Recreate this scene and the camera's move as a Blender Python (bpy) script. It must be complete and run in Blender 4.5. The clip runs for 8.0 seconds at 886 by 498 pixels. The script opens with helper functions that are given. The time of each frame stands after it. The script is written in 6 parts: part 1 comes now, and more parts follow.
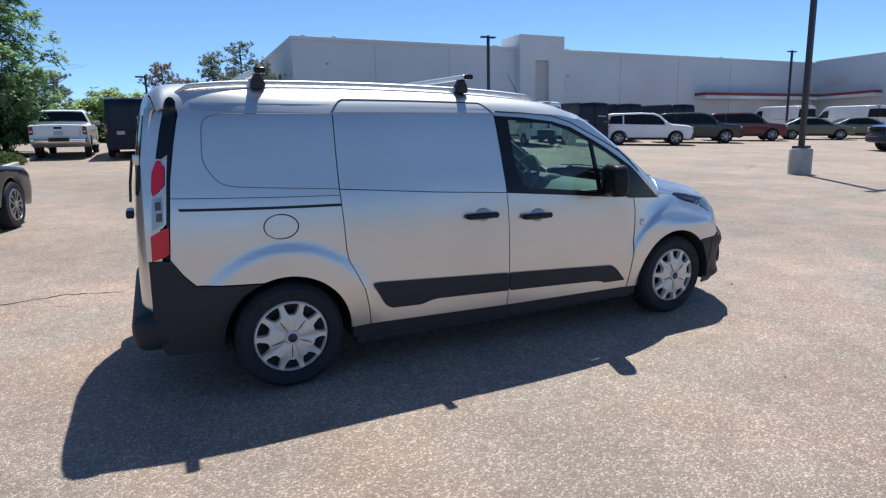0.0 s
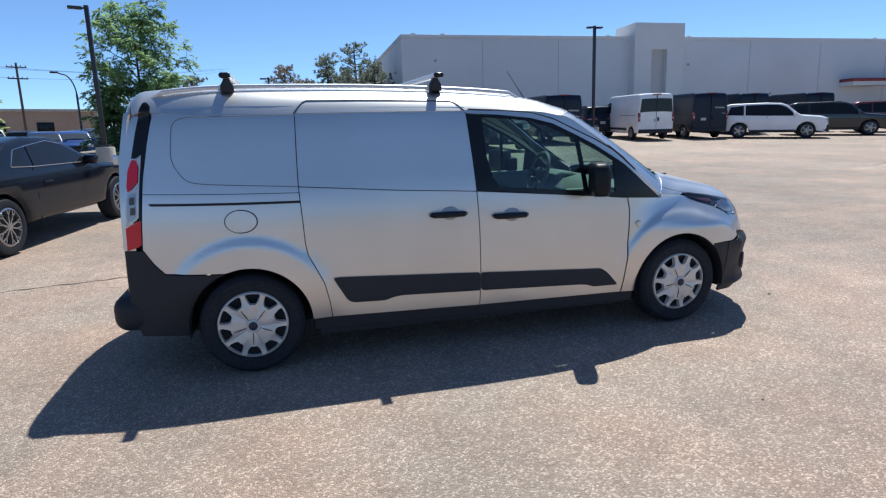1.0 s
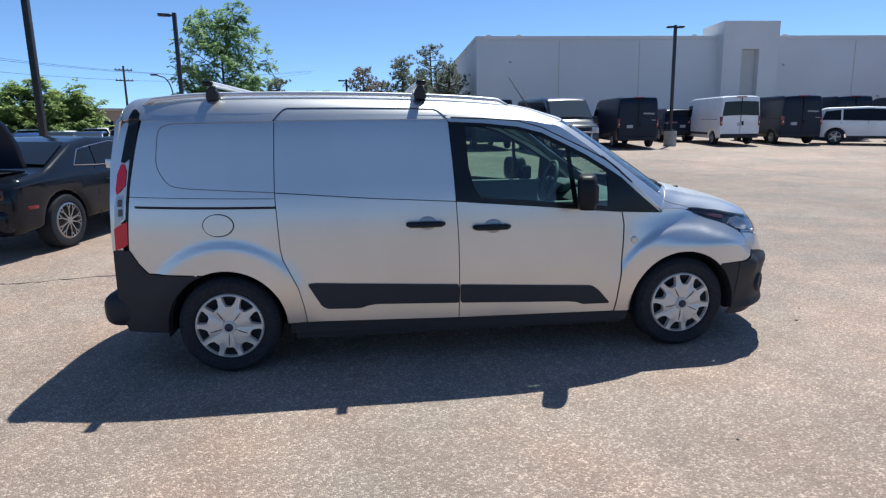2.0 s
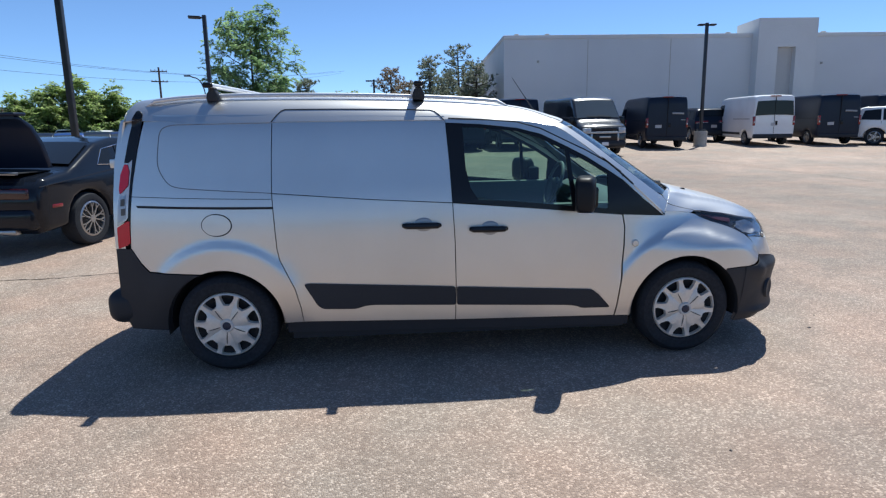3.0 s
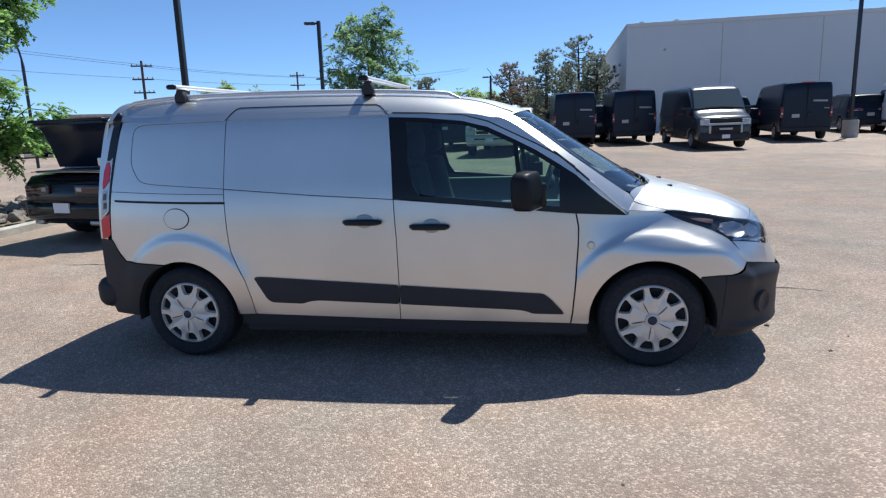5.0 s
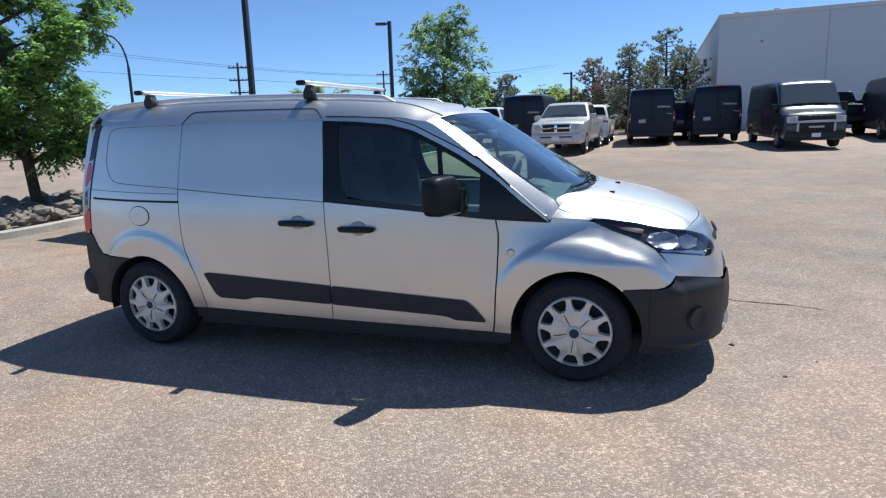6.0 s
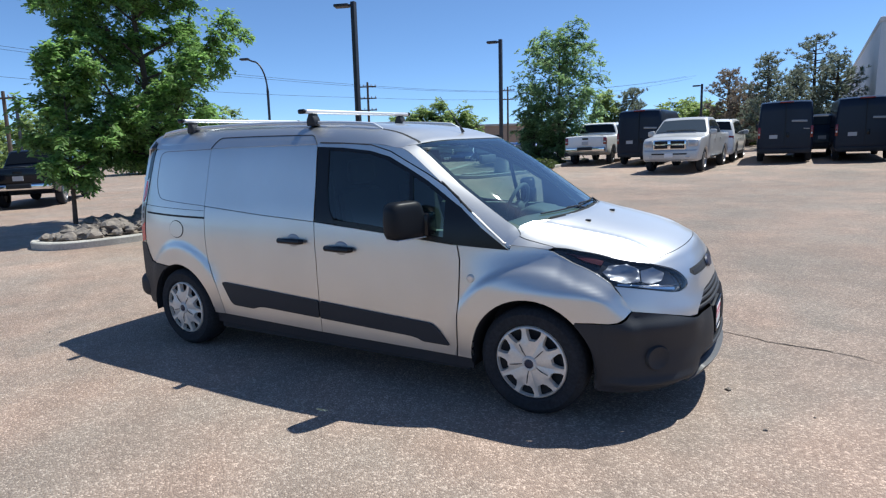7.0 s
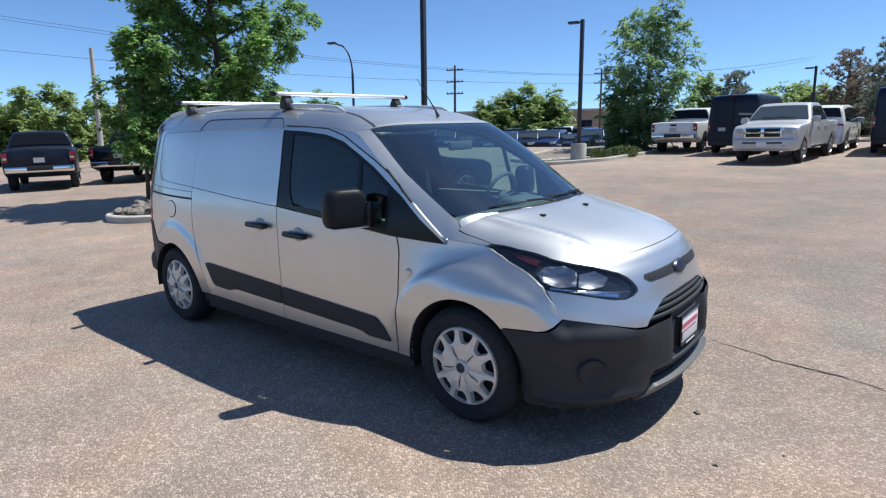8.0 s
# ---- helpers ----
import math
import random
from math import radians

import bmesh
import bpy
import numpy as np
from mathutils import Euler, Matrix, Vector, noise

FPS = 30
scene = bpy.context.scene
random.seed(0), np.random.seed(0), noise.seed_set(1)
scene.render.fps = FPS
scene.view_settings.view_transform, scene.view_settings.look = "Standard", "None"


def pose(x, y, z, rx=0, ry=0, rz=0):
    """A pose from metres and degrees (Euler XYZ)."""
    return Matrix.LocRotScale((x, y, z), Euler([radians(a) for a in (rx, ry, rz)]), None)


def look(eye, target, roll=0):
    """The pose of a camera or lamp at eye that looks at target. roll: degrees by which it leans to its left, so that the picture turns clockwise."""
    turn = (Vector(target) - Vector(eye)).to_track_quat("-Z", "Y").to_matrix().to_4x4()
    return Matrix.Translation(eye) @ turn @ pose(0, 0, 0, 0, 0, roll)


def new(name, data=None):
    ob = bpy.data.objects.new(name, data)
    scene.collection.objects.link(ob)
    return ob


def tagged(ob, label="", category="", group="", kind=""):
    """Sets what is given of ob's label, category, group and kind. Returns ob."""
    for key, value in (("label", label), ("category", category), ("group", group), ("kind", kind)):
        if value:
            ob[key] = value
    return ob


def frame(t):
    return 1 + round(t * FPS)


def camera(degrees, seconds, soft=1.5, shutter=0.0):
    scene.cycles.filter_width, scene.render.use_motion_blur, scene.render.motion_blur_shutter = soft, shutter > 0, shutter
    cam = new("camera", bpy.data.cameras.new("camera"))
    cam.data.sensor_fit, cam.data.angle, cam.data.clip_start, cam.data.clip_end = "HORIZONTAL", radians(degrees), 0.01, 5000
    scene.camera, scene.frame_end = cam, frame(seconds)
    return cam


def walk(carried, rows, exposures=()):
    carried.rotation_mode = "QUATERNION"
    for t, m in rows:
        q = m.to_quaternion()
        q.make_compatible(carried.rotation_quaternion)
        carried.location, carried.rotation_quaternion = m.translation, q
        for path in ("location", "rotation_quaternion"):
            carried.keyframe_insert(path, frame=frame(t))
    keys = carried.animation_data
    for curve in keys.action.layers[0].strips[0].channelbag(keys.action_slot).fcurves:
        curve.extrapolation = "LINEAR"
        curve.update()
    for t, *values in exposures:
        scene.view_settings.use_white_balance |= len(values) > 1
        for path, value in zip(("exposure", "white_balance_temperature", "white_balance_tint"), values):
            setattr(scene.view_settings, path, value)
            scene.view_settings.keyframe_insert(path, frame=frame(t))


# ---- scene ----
# ---- the lot slopes up, away from the first camera, by two degrees; poles and walls stand plumb ----
SLOPE = 2.06
S = Matrix.Rotation(radians(SLOPE), 4, "X")
cam = camera(74.0, 8.0, 1.25)
PATH = [
    (0, (-2.161, -4.205, 1.556), (-1.305, -2.448, 1.13), -0.4),
    (0.5, (-1.678, -4.437, 1.566), (-1.017, -2.597, 1.145), -0.9),
    (1, (-1.24, -4.56, 1.566), (-0.755, -2.67, 1.129), -1.3),
    (1.5, (-0.845, -4.601, 1.588), (-0.512, -2.677, 1.155), -1.1),
    (3, (-0.366, -4.603, 1.604), (-0.236, -2.654, 1.176), -0.9),
    (3.5, (-0.311, -4.569, 1.591), (-0.206, -2.618, 1.163), -1.1),
    (4, (-0.07, -4.543, 1.571), (-0.051, -2.589, 1.147), -1.3),
    (4.2, (0.104, -4.533, 1.569), (0.056, -2.58, 1.143), -1.5),
    (5.3, (1.134, -4.38, 1.55), (0.74, -2.469, 1.111), -2.2),
    (5.5, (1.347, -4.342, 1.545), (0.902, -2.446, 1.089), -2.1),
    (6, (1.824, -4.185, 1.558), (1.22, -2.327, 1.132), -2.4),
    (6.5, (2.275, -4.011, 1.565), (1.474, -2.219, 1.179), -3.0),
    (7, (2.746, -3.864, 1.593), (1.747, -2.17, 1.231), -2.5),
    (7.5, (3.08, -3.543, 1.564), (1.96, -1.931, 1.182), -1.9),
    (8, (3.338, -3.196, 1.567), (2.089, -1.687, 1.165), -1.8),
]
walk(cam, [(t, S @ look(eye, target, roll)) for t, eye, target, roll in PATH])

# ---- light ----
to_sun = S.to_3x3() @ Vector((0.305, 0.465, 1.0)).normalized()
sun_height = math.asin(to_sun.z)
sun_turn = math.atan2(to_sun.x, to_sun.y)
sun = new("sun", bpy.data.lights.new("sun", "SUN"))
sun.data.energy, sun.data.angle, sun.data.color = 4.0, radians(0.5), (1.0, 0.95, 0.88)
sun.matrix_world = look((0, 0, 40), Vector((0, 0, 40)) - to_sun)
world = bpy.data.worlds.new("sky")
scene.world = world
world.use_nodes = True
wn = world.node_tree.nodes
sky = wn.new("ShaderNodeTexSky")
sky.sky_type, sky.sun_disc = "NISHITA", False
sky.sun_elevation, sky.sun_rotation = sun_height, sun_turn
sky.altitude, sky.air_density, sky.dust_density, sky.ozone_density = 1600, 0.72, 0.4, 6.5
world.node_tree.links.new(sky.outputs["Color"], wn["Background"].inputs["Color"])
wn["Background"].inputs["Strength"].default_value = 0.108
scene.view_settings.exposure = 0.65
scene.view_settings.use_white_balance = True
scene.view_settings.white_balance_temperature = 6190
scene.view_settings.white_balance_tint = 4


# ---- materials ----
def mat(name, color, rough=0.5, metal=0.0, grain=0.0, grain_size=30.0, bump=0.0, coat=0.0, alpha=None, emit=0.0, stain=0.0, stain_size=1.5, spec=0.5):
    """A principled material with two scales of colour variation and a fine relief."""
    m = bpy.data.materials.new(name)
    m.use_nodes = True
    n, l = m.node_tree.nodes, m.node_tree.links
    b = n["Principled BSDF"]
    b.inputs["Base Color"].default_value = (*color, 1)
    b.inputs["Roughness"].default_value, b.inputs["Metallic"].default_value = rough, metal
    b.inputs["Coat Weight"].default_value, b.inputs["Coat Roughness"].default_value = coat, 0.04
    b.inputs["Specular IOR Level"].default_value = spec
    if emit:
        b.inputs["Emission Color"].default_value = (*color, 1)
        b.inputs["Emission Strength"].default_value = emit
    if grain or stain or bump:
        co = n.new("ShaderNodeTexCoord")
        fine, wide = n.new("ShaderNodeTexNoise"), n.new("ShaderNodeTexNoise")
        fine.inputs["Scale"].default_value, wide.inputs["Scale"].default_value = grain_size, stain_size
        fine.inputs["Detail"].default_value, wide.inputs["Detail"].default_value = 5, 6
        for t in (fine, wide):
            l.new(co.outputs["Object"], t.inputs["Vector"])
        last = None
        for t, k in ((fine, grain), (wide, stain)):
            if not k:
                continue
            ramp = n.new("ShaderNodeMapRange")
            ramp.inputs["From Min"].default_value, ramp.inputs["From Max"].default_value = 0.3, 0.7
            ramp.inputs["To Min"].default_value, ramp.inputs["To Max"].default_value = 1 - k, 1 + k
            l.new(t.outputs["Fac"], ramp.inputs["Value"])
            mix = n.new("ShaderNodeVectorMath")
            mix.operation = "SCALE"
            if last is None:
                mix.inputs[0].default_value = color
            else:
                l.new(last, mix.inputs[0])
            l.new(ramp.outputs["Result"], mix.inputs["Scale"])
            last = mix.outputs["Vector"]
        if last is not None:
            l.new(last, b.inputs["Base Color"])
        if bump:
            bp = n.new("ShaderNodeBump")
            bp.inputs["Strength"].default_value, bp.inputs["Distance"].default_value = bump, 0.01
            l.new(fine.outputs["Fac"], bp.inputs["Height"])
            l.new(bp.outputs["Normal"], b.inputs["Normal"])
    return m


def glass(name, color, rough=0.0, clear=0.8, shine0=0.07):
    """A thin pane: part see-through tint, part mirror by Fresnel."""
    m = bpy.data.materials.new(name)
    m.use_nodes = True
    n, l = m.node_tree.nodes, m.node_tree.links
    n.remove(n["Principled BSDF"])
    see, shine, mix, f = n.new("ShaderNodeBsdfTransparent"), n.new("ShaderNodeBsdfGlossy"), n.new("ShaderNodeMixShader"), n.new("ShaderNodeLayerWeight")
    power, add = n.new("ShaderNodeMath"), n.new("ShaderNodeMath")
    power.operation, add.operation = "POWER", "MULTIPLY_ADD"
    power.inputs[1].default_value, add.inputs[1].default_value, add.inputs[2].default_value = 4.0, 0.92 - shine0, shine0
    f.inputs["Blend"].default_value = 0.5
    l.new(f.outputs["Facing"], power.inputs[0])
    l.new(power.outputs["Value"], add.inputs[0])
    see.inputs["Color"].default_value = (*[c * clear for c in color], 1)
    shine.inputs["Roughness"].default_value = rough
    l.new(add.outputs["Value"], mix.inputs["Fac"])
    l.new(see.outputs["BSDF"], mix.inputs[1])
    l.new(shine.outputs["BSDF"], mix.inputs[2])
    l.new(mix.outputs["Shader"], n["Material Output"].inputs["Surface"])
    return m


def paint(name, color, metal=0.0, rough=0.35, coat=0.6):
    return mat(name, color, rough, metal, grain=0.04, grain_size=400, coat=coat, stain=0.06, stain_size=1.2)


SILVER = paint("silver_paint", (0.625, 0.622, 0.615), 0.92, 0.38, 0.5)
BLACK_TRIM = mat("black_plastic", (0.024, 0.027, 0.034), 0.55, spec=0.3, grain=0.15, grain_size=250, bump=0.15, stain=0.12)
GLOSS_BLACK = mat("gloss_black", (0.008, 0.009, 0.012), 0.22, spec=0.3)
SHELL = mat("inner_shell", (0.016, 0.018, 0.022), 0.8)
RUBBER = mat("rubber", (0.021, 0.024, 0.030), 0.8, spec=0.25, grain=0.25, grain_size=60, bump=0.3)
COVER = mat("wheel_cover_silver", (0.68, 0.645, 0.59), 0.36, 0.25, grain=0.05, grain_size=80, stain=0.06, stain_size=6)
STEEL = mat("dark_steel", (0.10, 0.098, 0.095), 0.5, 0.5)
CHROME = mat("chrome", (0.75, 0.75, 0.76), 0.1, 1.0)
ALU = mat("brushed_aluminium", (0.72, 0.73, 0.75), 0.42, 0.55, grain=0.06, grain_size=90)
WINDOW = glass("side_glass", (0.62, 0.82, 0.75), 0.02, 0.90, 0.075)
SCREEN = glass("windscreen_glass", (0.74, 0.93, 0.91), 0.012, 0.94, 0.25)
LENS = glass("lamp_lens", (0.9, 0.92, 0.95), clear=0.9)
DARK_GLASS = mat("tinted_glass", (0.010, 0.012, 0.015), 0.06, spec=0.25)
CAR_SCREEN = mat("car_windscreen", (0.055, 0.066, 0.072), 0.05, spec=0.7, coat=0.8)
RED_LENS = mat("red_lens", (0.60, 0.006, 0.030), 0.2, coat=0.2)
AMBER = mat("amber_lens", (0.075, 0.010, 0.012), 0.3, coat=0.3)
CLEAR_LENS = mat("clear_lens", (0.55, 0.55, 0.55), 0.2, 0.3, coat=0.4, grain=0.1, grain_size=70)
CREASE_GREY = mat("crease_shade_grey", (0.16, 0.165, 0.175), 0.5, 0.3)
HUB_SILVER = mat("hub_silver", (0.62, 0.60, 0.57), 0.3, 0.0)
LAMP_BOWL = mat("lamp_bowl", (0.36, 0.37, 0.40), 0.36, 0.85)
CLOTH = mat("seat_cloth", (0.014, 0.015, 0.017), 0.9, grain=0.2, grain_size=200)
DOOR_CARD = mat("door_card", (0.20, 0.22, 0.21), 0.7, grain=0.1, grain_size=120)
DASH = mat("dash_plastic", (0.16, 0.175, 0.17), 0.65, grain=0.15, grain_size=150)
PLATE = mat("plate_white", (0.75, 0.76, 0.78), 0.4)
PLATE_RED = mat("plate_red", (0.50, 0.10, 0.17), 0.4)
LAMP_TRAY = mat("lamp_tray", (0.03, 0.031, 0.034), 0.25, coat=0.3)
BLUE_BADGE = mat("blue_badge", (0.012, 0.018, 0.045), 0.4)
CONCRETE = mat("concrete", (0.42, 0.40, 0.36), 0.9, grain=0.15, grain_size=35, bump=0.4, stain=0.18, stain_size=2.5)
STUCCO = mat("stucco", (0.65, 0.65, 0.65), 0.95, grain=0.06, grain_size=25, bump=0.3, stain=0.05, stain_size=0.25)
POLE = mat("pole_paint", (0.030, 0.034, 0.043), 0.45, 0.2, grain=0.15, grain_size=12)
RED_BAND = mat("red_canopy", (0.22, 0.035, 0.045), 0.7, grain=0.1, grain_size=6)
WOOD_POLE = mat("weathered_wood", (0.10, 0.075, 0.055), 0.9, grain=0.3, grain_size=20, bump=0.4)
BARK = mat("bark", (0.075, 0.058, 0.045), 0.95, grain=0.35, grain_size=25, bump=0.8)
ROCK = mat("river_rock", (0.22, 0.19, 0.165), 0.9, grain=0.3, grain_size=18, bump=0.5, stain=0.3, stain_size=3)


def asphalt():
    m = bpy.data.materials.new("asphalt")
    m.use_nodes = True
    n, l = m.node_tree.nodes, m.node_tree.links
    b = n["Principled BSDF"]
    co = n.new("ShaderNodeTexCoord")
    stones, tone = n.new("ShaderNodeTexVoronoi"), n.new("ShaderNodeValToRGB")
    stones.inputs["Scale"].default_value = 104
    e = tone.color_ramp.elements
    e[0].position, e[0].color = 0.0, (0.234, 0.170, 0.134, 1)
    e[1].position, e[1].color = 1.0, (0.55, 0.428, 0.348, 1)
    mid = e.new(0.72)
    mid.color = (0.314, 0.238, 0.190, 1)
    l.new(co.outputs["Object"], stones.inputs["Vector"])
    sep = n.new("ShaderNodeSeparateColor")
    l.new(stones.outputs["Color"], sep.inputs["Color"])
    l.new(sep.outputs["Red"], tone.inputs["Fac"])
    last = tone.outputs["Color"]
    for scale, lo, hi in ((0.35, 0.84, 1.14), (2.2, 0.88, 1.12), (14.0, 0.9, 1.1)):
        t, r, v = n.new("ShaderNodeTexNoise"), n.new("ShaderNodeMapRange"), n.new("ShaderNodeVectorMath")
        t.inputs["Scale"].default_value, t.inputs["Detail"].default_value = scale, 6
        r.inputs["From Min"].default_value, r.inputs["From Max"].default_value = 0.3, 0.7
        r.inputs["To Min"].default_value, r.inputs["To Max"].default_value = lo, hi
        v.operation = "SCALE"
        l.new(co.outputs["Object"], t.inputs["Vector"])
        l.new(t.outputs["Fac"], r.inputs["Value"])
        l.new(last, v.inputs[0])
        l.new(r.outputs["Result"], v.inputs["Scale"])
        last = v.outputs["Vector"]
    # faint pinkish and grey patches, a pace or so wide
    patchy, tint = n.new("ShaderNodeTexNoise"), n.new("ShaderNodeValToRGB")
    patchy.inputs["Scale"].default_value, patchy.inputs["Detail"].default_value = 0.9, 4
    tint.color_ramp.elements[0].position, tint.color_ramp.elements[0].color = 0.36, (0.91, 0.97, 0.99, 1)
    tint.color_ramp.elements[1].position, tint.color_ramp.elements[1].color = 0.64, (1.07, 1.01, 0.98, 1)
    tinted = n.new("ShaderNodeVectorMath")
    tinted.operation = "MULTIPLY"
    l.new(co.outputs["Object"], patchy.inputs["Vector"])
    l.new(patchy.outputs["Fac"], tint.inputs["Fac"])
    l.new(last, tinted.inputs[0])
    l.new(tint.outputs["Color"], tinted.inputs[1])
    last = tinted.outputs["Vector"]
    # a darker oval across the middle of the lot, with ragged edges
    dark_oval, far, ragged, span, dim = n.new("ShaderNodeVectorMath"), n.new("ShaderNodeVectorMath"), n.new("ShaderNodeTexNoise"), n.new("ShaderNodeMapRange"), n.new("ShaderNodeVectorMath")
    dark_oval.operation, far.operation, dim.operation = "MULTIPLY_ADD", "LENGTH", "SCALE"
    dark_oval.inputs[1].default_value, dark_oval.inputs[2].default_value = (0.14, 0.105, 0), (-0.55, -1.05, 0)
    ragged.inputs["Scale"].default_value, ragged.inputs["Detail"].default_value = 0.45, 5
    blend = n.new("ShaderNodeMath")
    blend.operation = "ADD"
    l.new(co.outputs["Object"], dark_oval.inputs[0])
    l.new(dark_oval.outputs["Vector"], far.inputs[0])
    l.new(co.outputs["Object"], ragged.inputs["Vector"])
    l.new(far.outputs["Value"], blend.inputs[0])
    l.new(ragged.outputs["Fac"], blend.inputs[1])
    span.inputs["From Min"].default_value, span.inputs["From Max"].default_value = 1.15, 1.75
    span.inputs["To Min"].default_value, span.inputs["To Max"].default_value = 0.76, 1.0
    l.new(blend.outputs["Value"], span.inputs["Value"])
    l.new(last, dim.inputs[0])
    l.new(span.outputs["Result"], dim.inputs["Scale"])
    last = dim.outputs["Vector"]
    l.new(last, b.inputs["Base Color"])
    b.inputs["Roughness"].default_value = 0.72
    bp = n.new("ShaderNodeBump")
    bp.inputs["Strength"].default_value, bp.inputs["Distance"].default_value = 0.55, 0.014
    l.new(stones.outputs["Distance"], bp.inputs["Height"])
    bp.invert = True
    l.new(bp.outputs["Normal"], b.inputs["Normal"])
    return m


def foliage(name, color, spread=0.35):
    m = bpy.data.materials.new(name)
    m.use_nodes = True
    n, l = m.node_tree.nodes, m.node_tree.links
    b = n["Principled BSDF"]
    geo, r, v = n.new("ShaderNodeNewGeometry"), n.new("ShaderNodeMapRange"), n.new("ShaderNodeVectorMath")
    r.inputs["To Min"].default_value, r.inputs["To Max"].default_value = 1 - spread, 1 + spread
    v.operation = "SCALE"
    v.inputs[0].default_value = color
    l.new(geo.outputs["Random Per Island"], r.inputs["Value"])
    l.new(r.outputs["Result"], v.inputs["Scale"])
    l.new(v.outputs["Vector"], b.inputs["Base Color"])
    b.inputs["Roughness"].default_value = 0.55
    tr, mix = n.new("ShaderNodeBsdfTranslucent"), n.new("ShaderNodeMixShader")
    l.new(v.outputs["Vector"], tr.inputs["Color"])
    mix.inputs["Fac"].default_value = 0.6
    l.new(b.outputs["BSDF"], mix.inputs[1])
    l.new(tr.outputs["BSDF"], mix.inputs[2])
    l.new(mix.outputs["Shader"], n["Material Output"].inputs["Surface"])
    return m


ASPHALT = asphalt()
LEAF = foliage("ash_leaves", (0.235, 0.385, 0.12), 0.5)
LEAF_PALE = foliage("pale_leaves", (0.26, 0.385, 0.175), 0.5)
LEAF_FAR = foliage("far_leaves", (0.30, 0.39, 0.14))
NEEDLES = foliage("pine_needles", (0.26, 0.295, 0.22), 0.35)
BROWN_NEEDLES = foliage("brown_pine_needles", (0.31, 0.25, 0.19), 0.35)
SHRUB = foliage("shrub_leaves", (0.09, 0.12, 0.04))


# ---- mesh helpers ----
def part(name, bm, material, parent=None, label="", smooth=35):
    me = bpy.data.meshes.new(name)
    bm.normal_update()
    bm.to_mesh(me)
    bm.free()
    if smooth:
        me.polygons.foreach_set("use_smooth", [True] * len(me.polygons))
        me.set_sharp_from_angle(angle=radians(smooth))
    for m in material if isinstance(material, (list, tuple)) else [material]:
        me.materials.append(m)
    ob = new(name, me)
    if parent is not None:
        ob.parent = parent
    if label:
        tagged(ob, label=label)
    return ob


def rise(x, y):
    """How far the lot curves up above its plane, away from the van, and sinks to the next lot."""
    d = max(0.0, min(y, 60.0) - 8.0)
    u, v = max(0.0, min(1.0, (y - 29.0) / 5.0)), max(0.0, min(1.0, (-9.0 - x) / 3.5))
    return 0.013 * d * d / (d + 2.0) - 0.9 * u * u * (3 - 2 * u) * v * v * (3 - 2 * v)


def on_lot(x, y, turn=0.0, z=0.0):
    return S @ pose(x, y, z + rise(x, y), 0, 0, turn)


def plumb(x, y, turn=0.0):
    """A plumb pose whose foot is on the lot."""
    p = S @ Vector((x, y, rise(x, y)))
    return pose(p.x, p.y, p.z, 0, 0, turn)


def thing(name, m, label, category, group="", kind=""):
    ob = new(name)
    ob.empty_display_size = 0.2
    ob.matrix_world = m
    return tagged(ob, label, category, group, kind)


def box(bm, x0, x1, y0, y1, z0, z1, bevel=0.0, seg=2):
    r = bmesh.ops.create_cube(bm, size=1, matrix=Matrix.LocRotScale(((x0 + x1) / 2, (y0 + y1) / 2, (z0 + z1) / 2), None, (x1 - x0, y1 - y0, z1 - z0)))
    if bevel:
        edges = {e for v in r["verts"] for e in v.link_edges}
        bmesh.ops.bevel(bm, geom=list(edges), offset=bevel, segments=seg, affect="EDGES", profile=0.5)
    return bm


def boxed(*a, **k):
    return box(bmesh.new(), *a, **k)


def lathe(bm, rings, seg=32, axis="y", at=(0, 0, 0), caps=(False, False)):
    """rings: (radius, along) pairs swept round an axis."""
    made = []
    for r, a in rings:
        ring = []
        for i in range(seg):
            t = 2 * math.pi * i / seg
            c, s = r * math.cos(t), r * math.sin(t)
            p = {"y": (c, a, s), "x": (a, c, s), "z": (c, s, a)}[axis]
            ring.append(bm.verts.new((p[0] + at[0], p[1] + at[1], p[2] + at[2])))
        made.append(ring)
    for r0, r1 in zip(made, made[1:]):
        for i in range(seg):
            bm.faces.new((r0[i], r0[(i + 1) % seg], r1[(i + 1) % seg], r1[i]))
    for end, cap in zip((made[0], made[-1]), caps):
        if cap:
            bm.faces.new(end)
    bmesh.ops.recalc_face_normals(bm, faces=bm.faces)
    return bm


def tube(bm, points, radii, seg=8):
    """A round bar along points, with a radius at each."""
    points = [Vector(p) for p in points]
    if not isinstance(radii, (list, tuple)):
        radii = [radii] * len(points)
    last, side = None, None
    for i, p in enumerate(points):
        d = (points[min(i + 1, len(points) - 1)] - points[max(i - 1, 0)]).normalized()
        if side is None:
            side = d.orthogonal().normalized()
        side = (side - d * side.dot(d)).normalized()
        up = d.cross(side)
        ring = [bm.verts.new(p + radii[i] * (math.cos(2 * math.pi * k / seg) * side + math.sin(2 * math.pi * k / seg) * up)) for k in range(seg)]
        if last:
            for k in range(seg):
                bm.faces.new((last[k], last[(k + 1) % seg], ring[(k + 1) % seg], ring[k]))
        else:
            bm.faces.new(ring[::-1])
        last = ring
    bm.faces.new(last)
    return bm


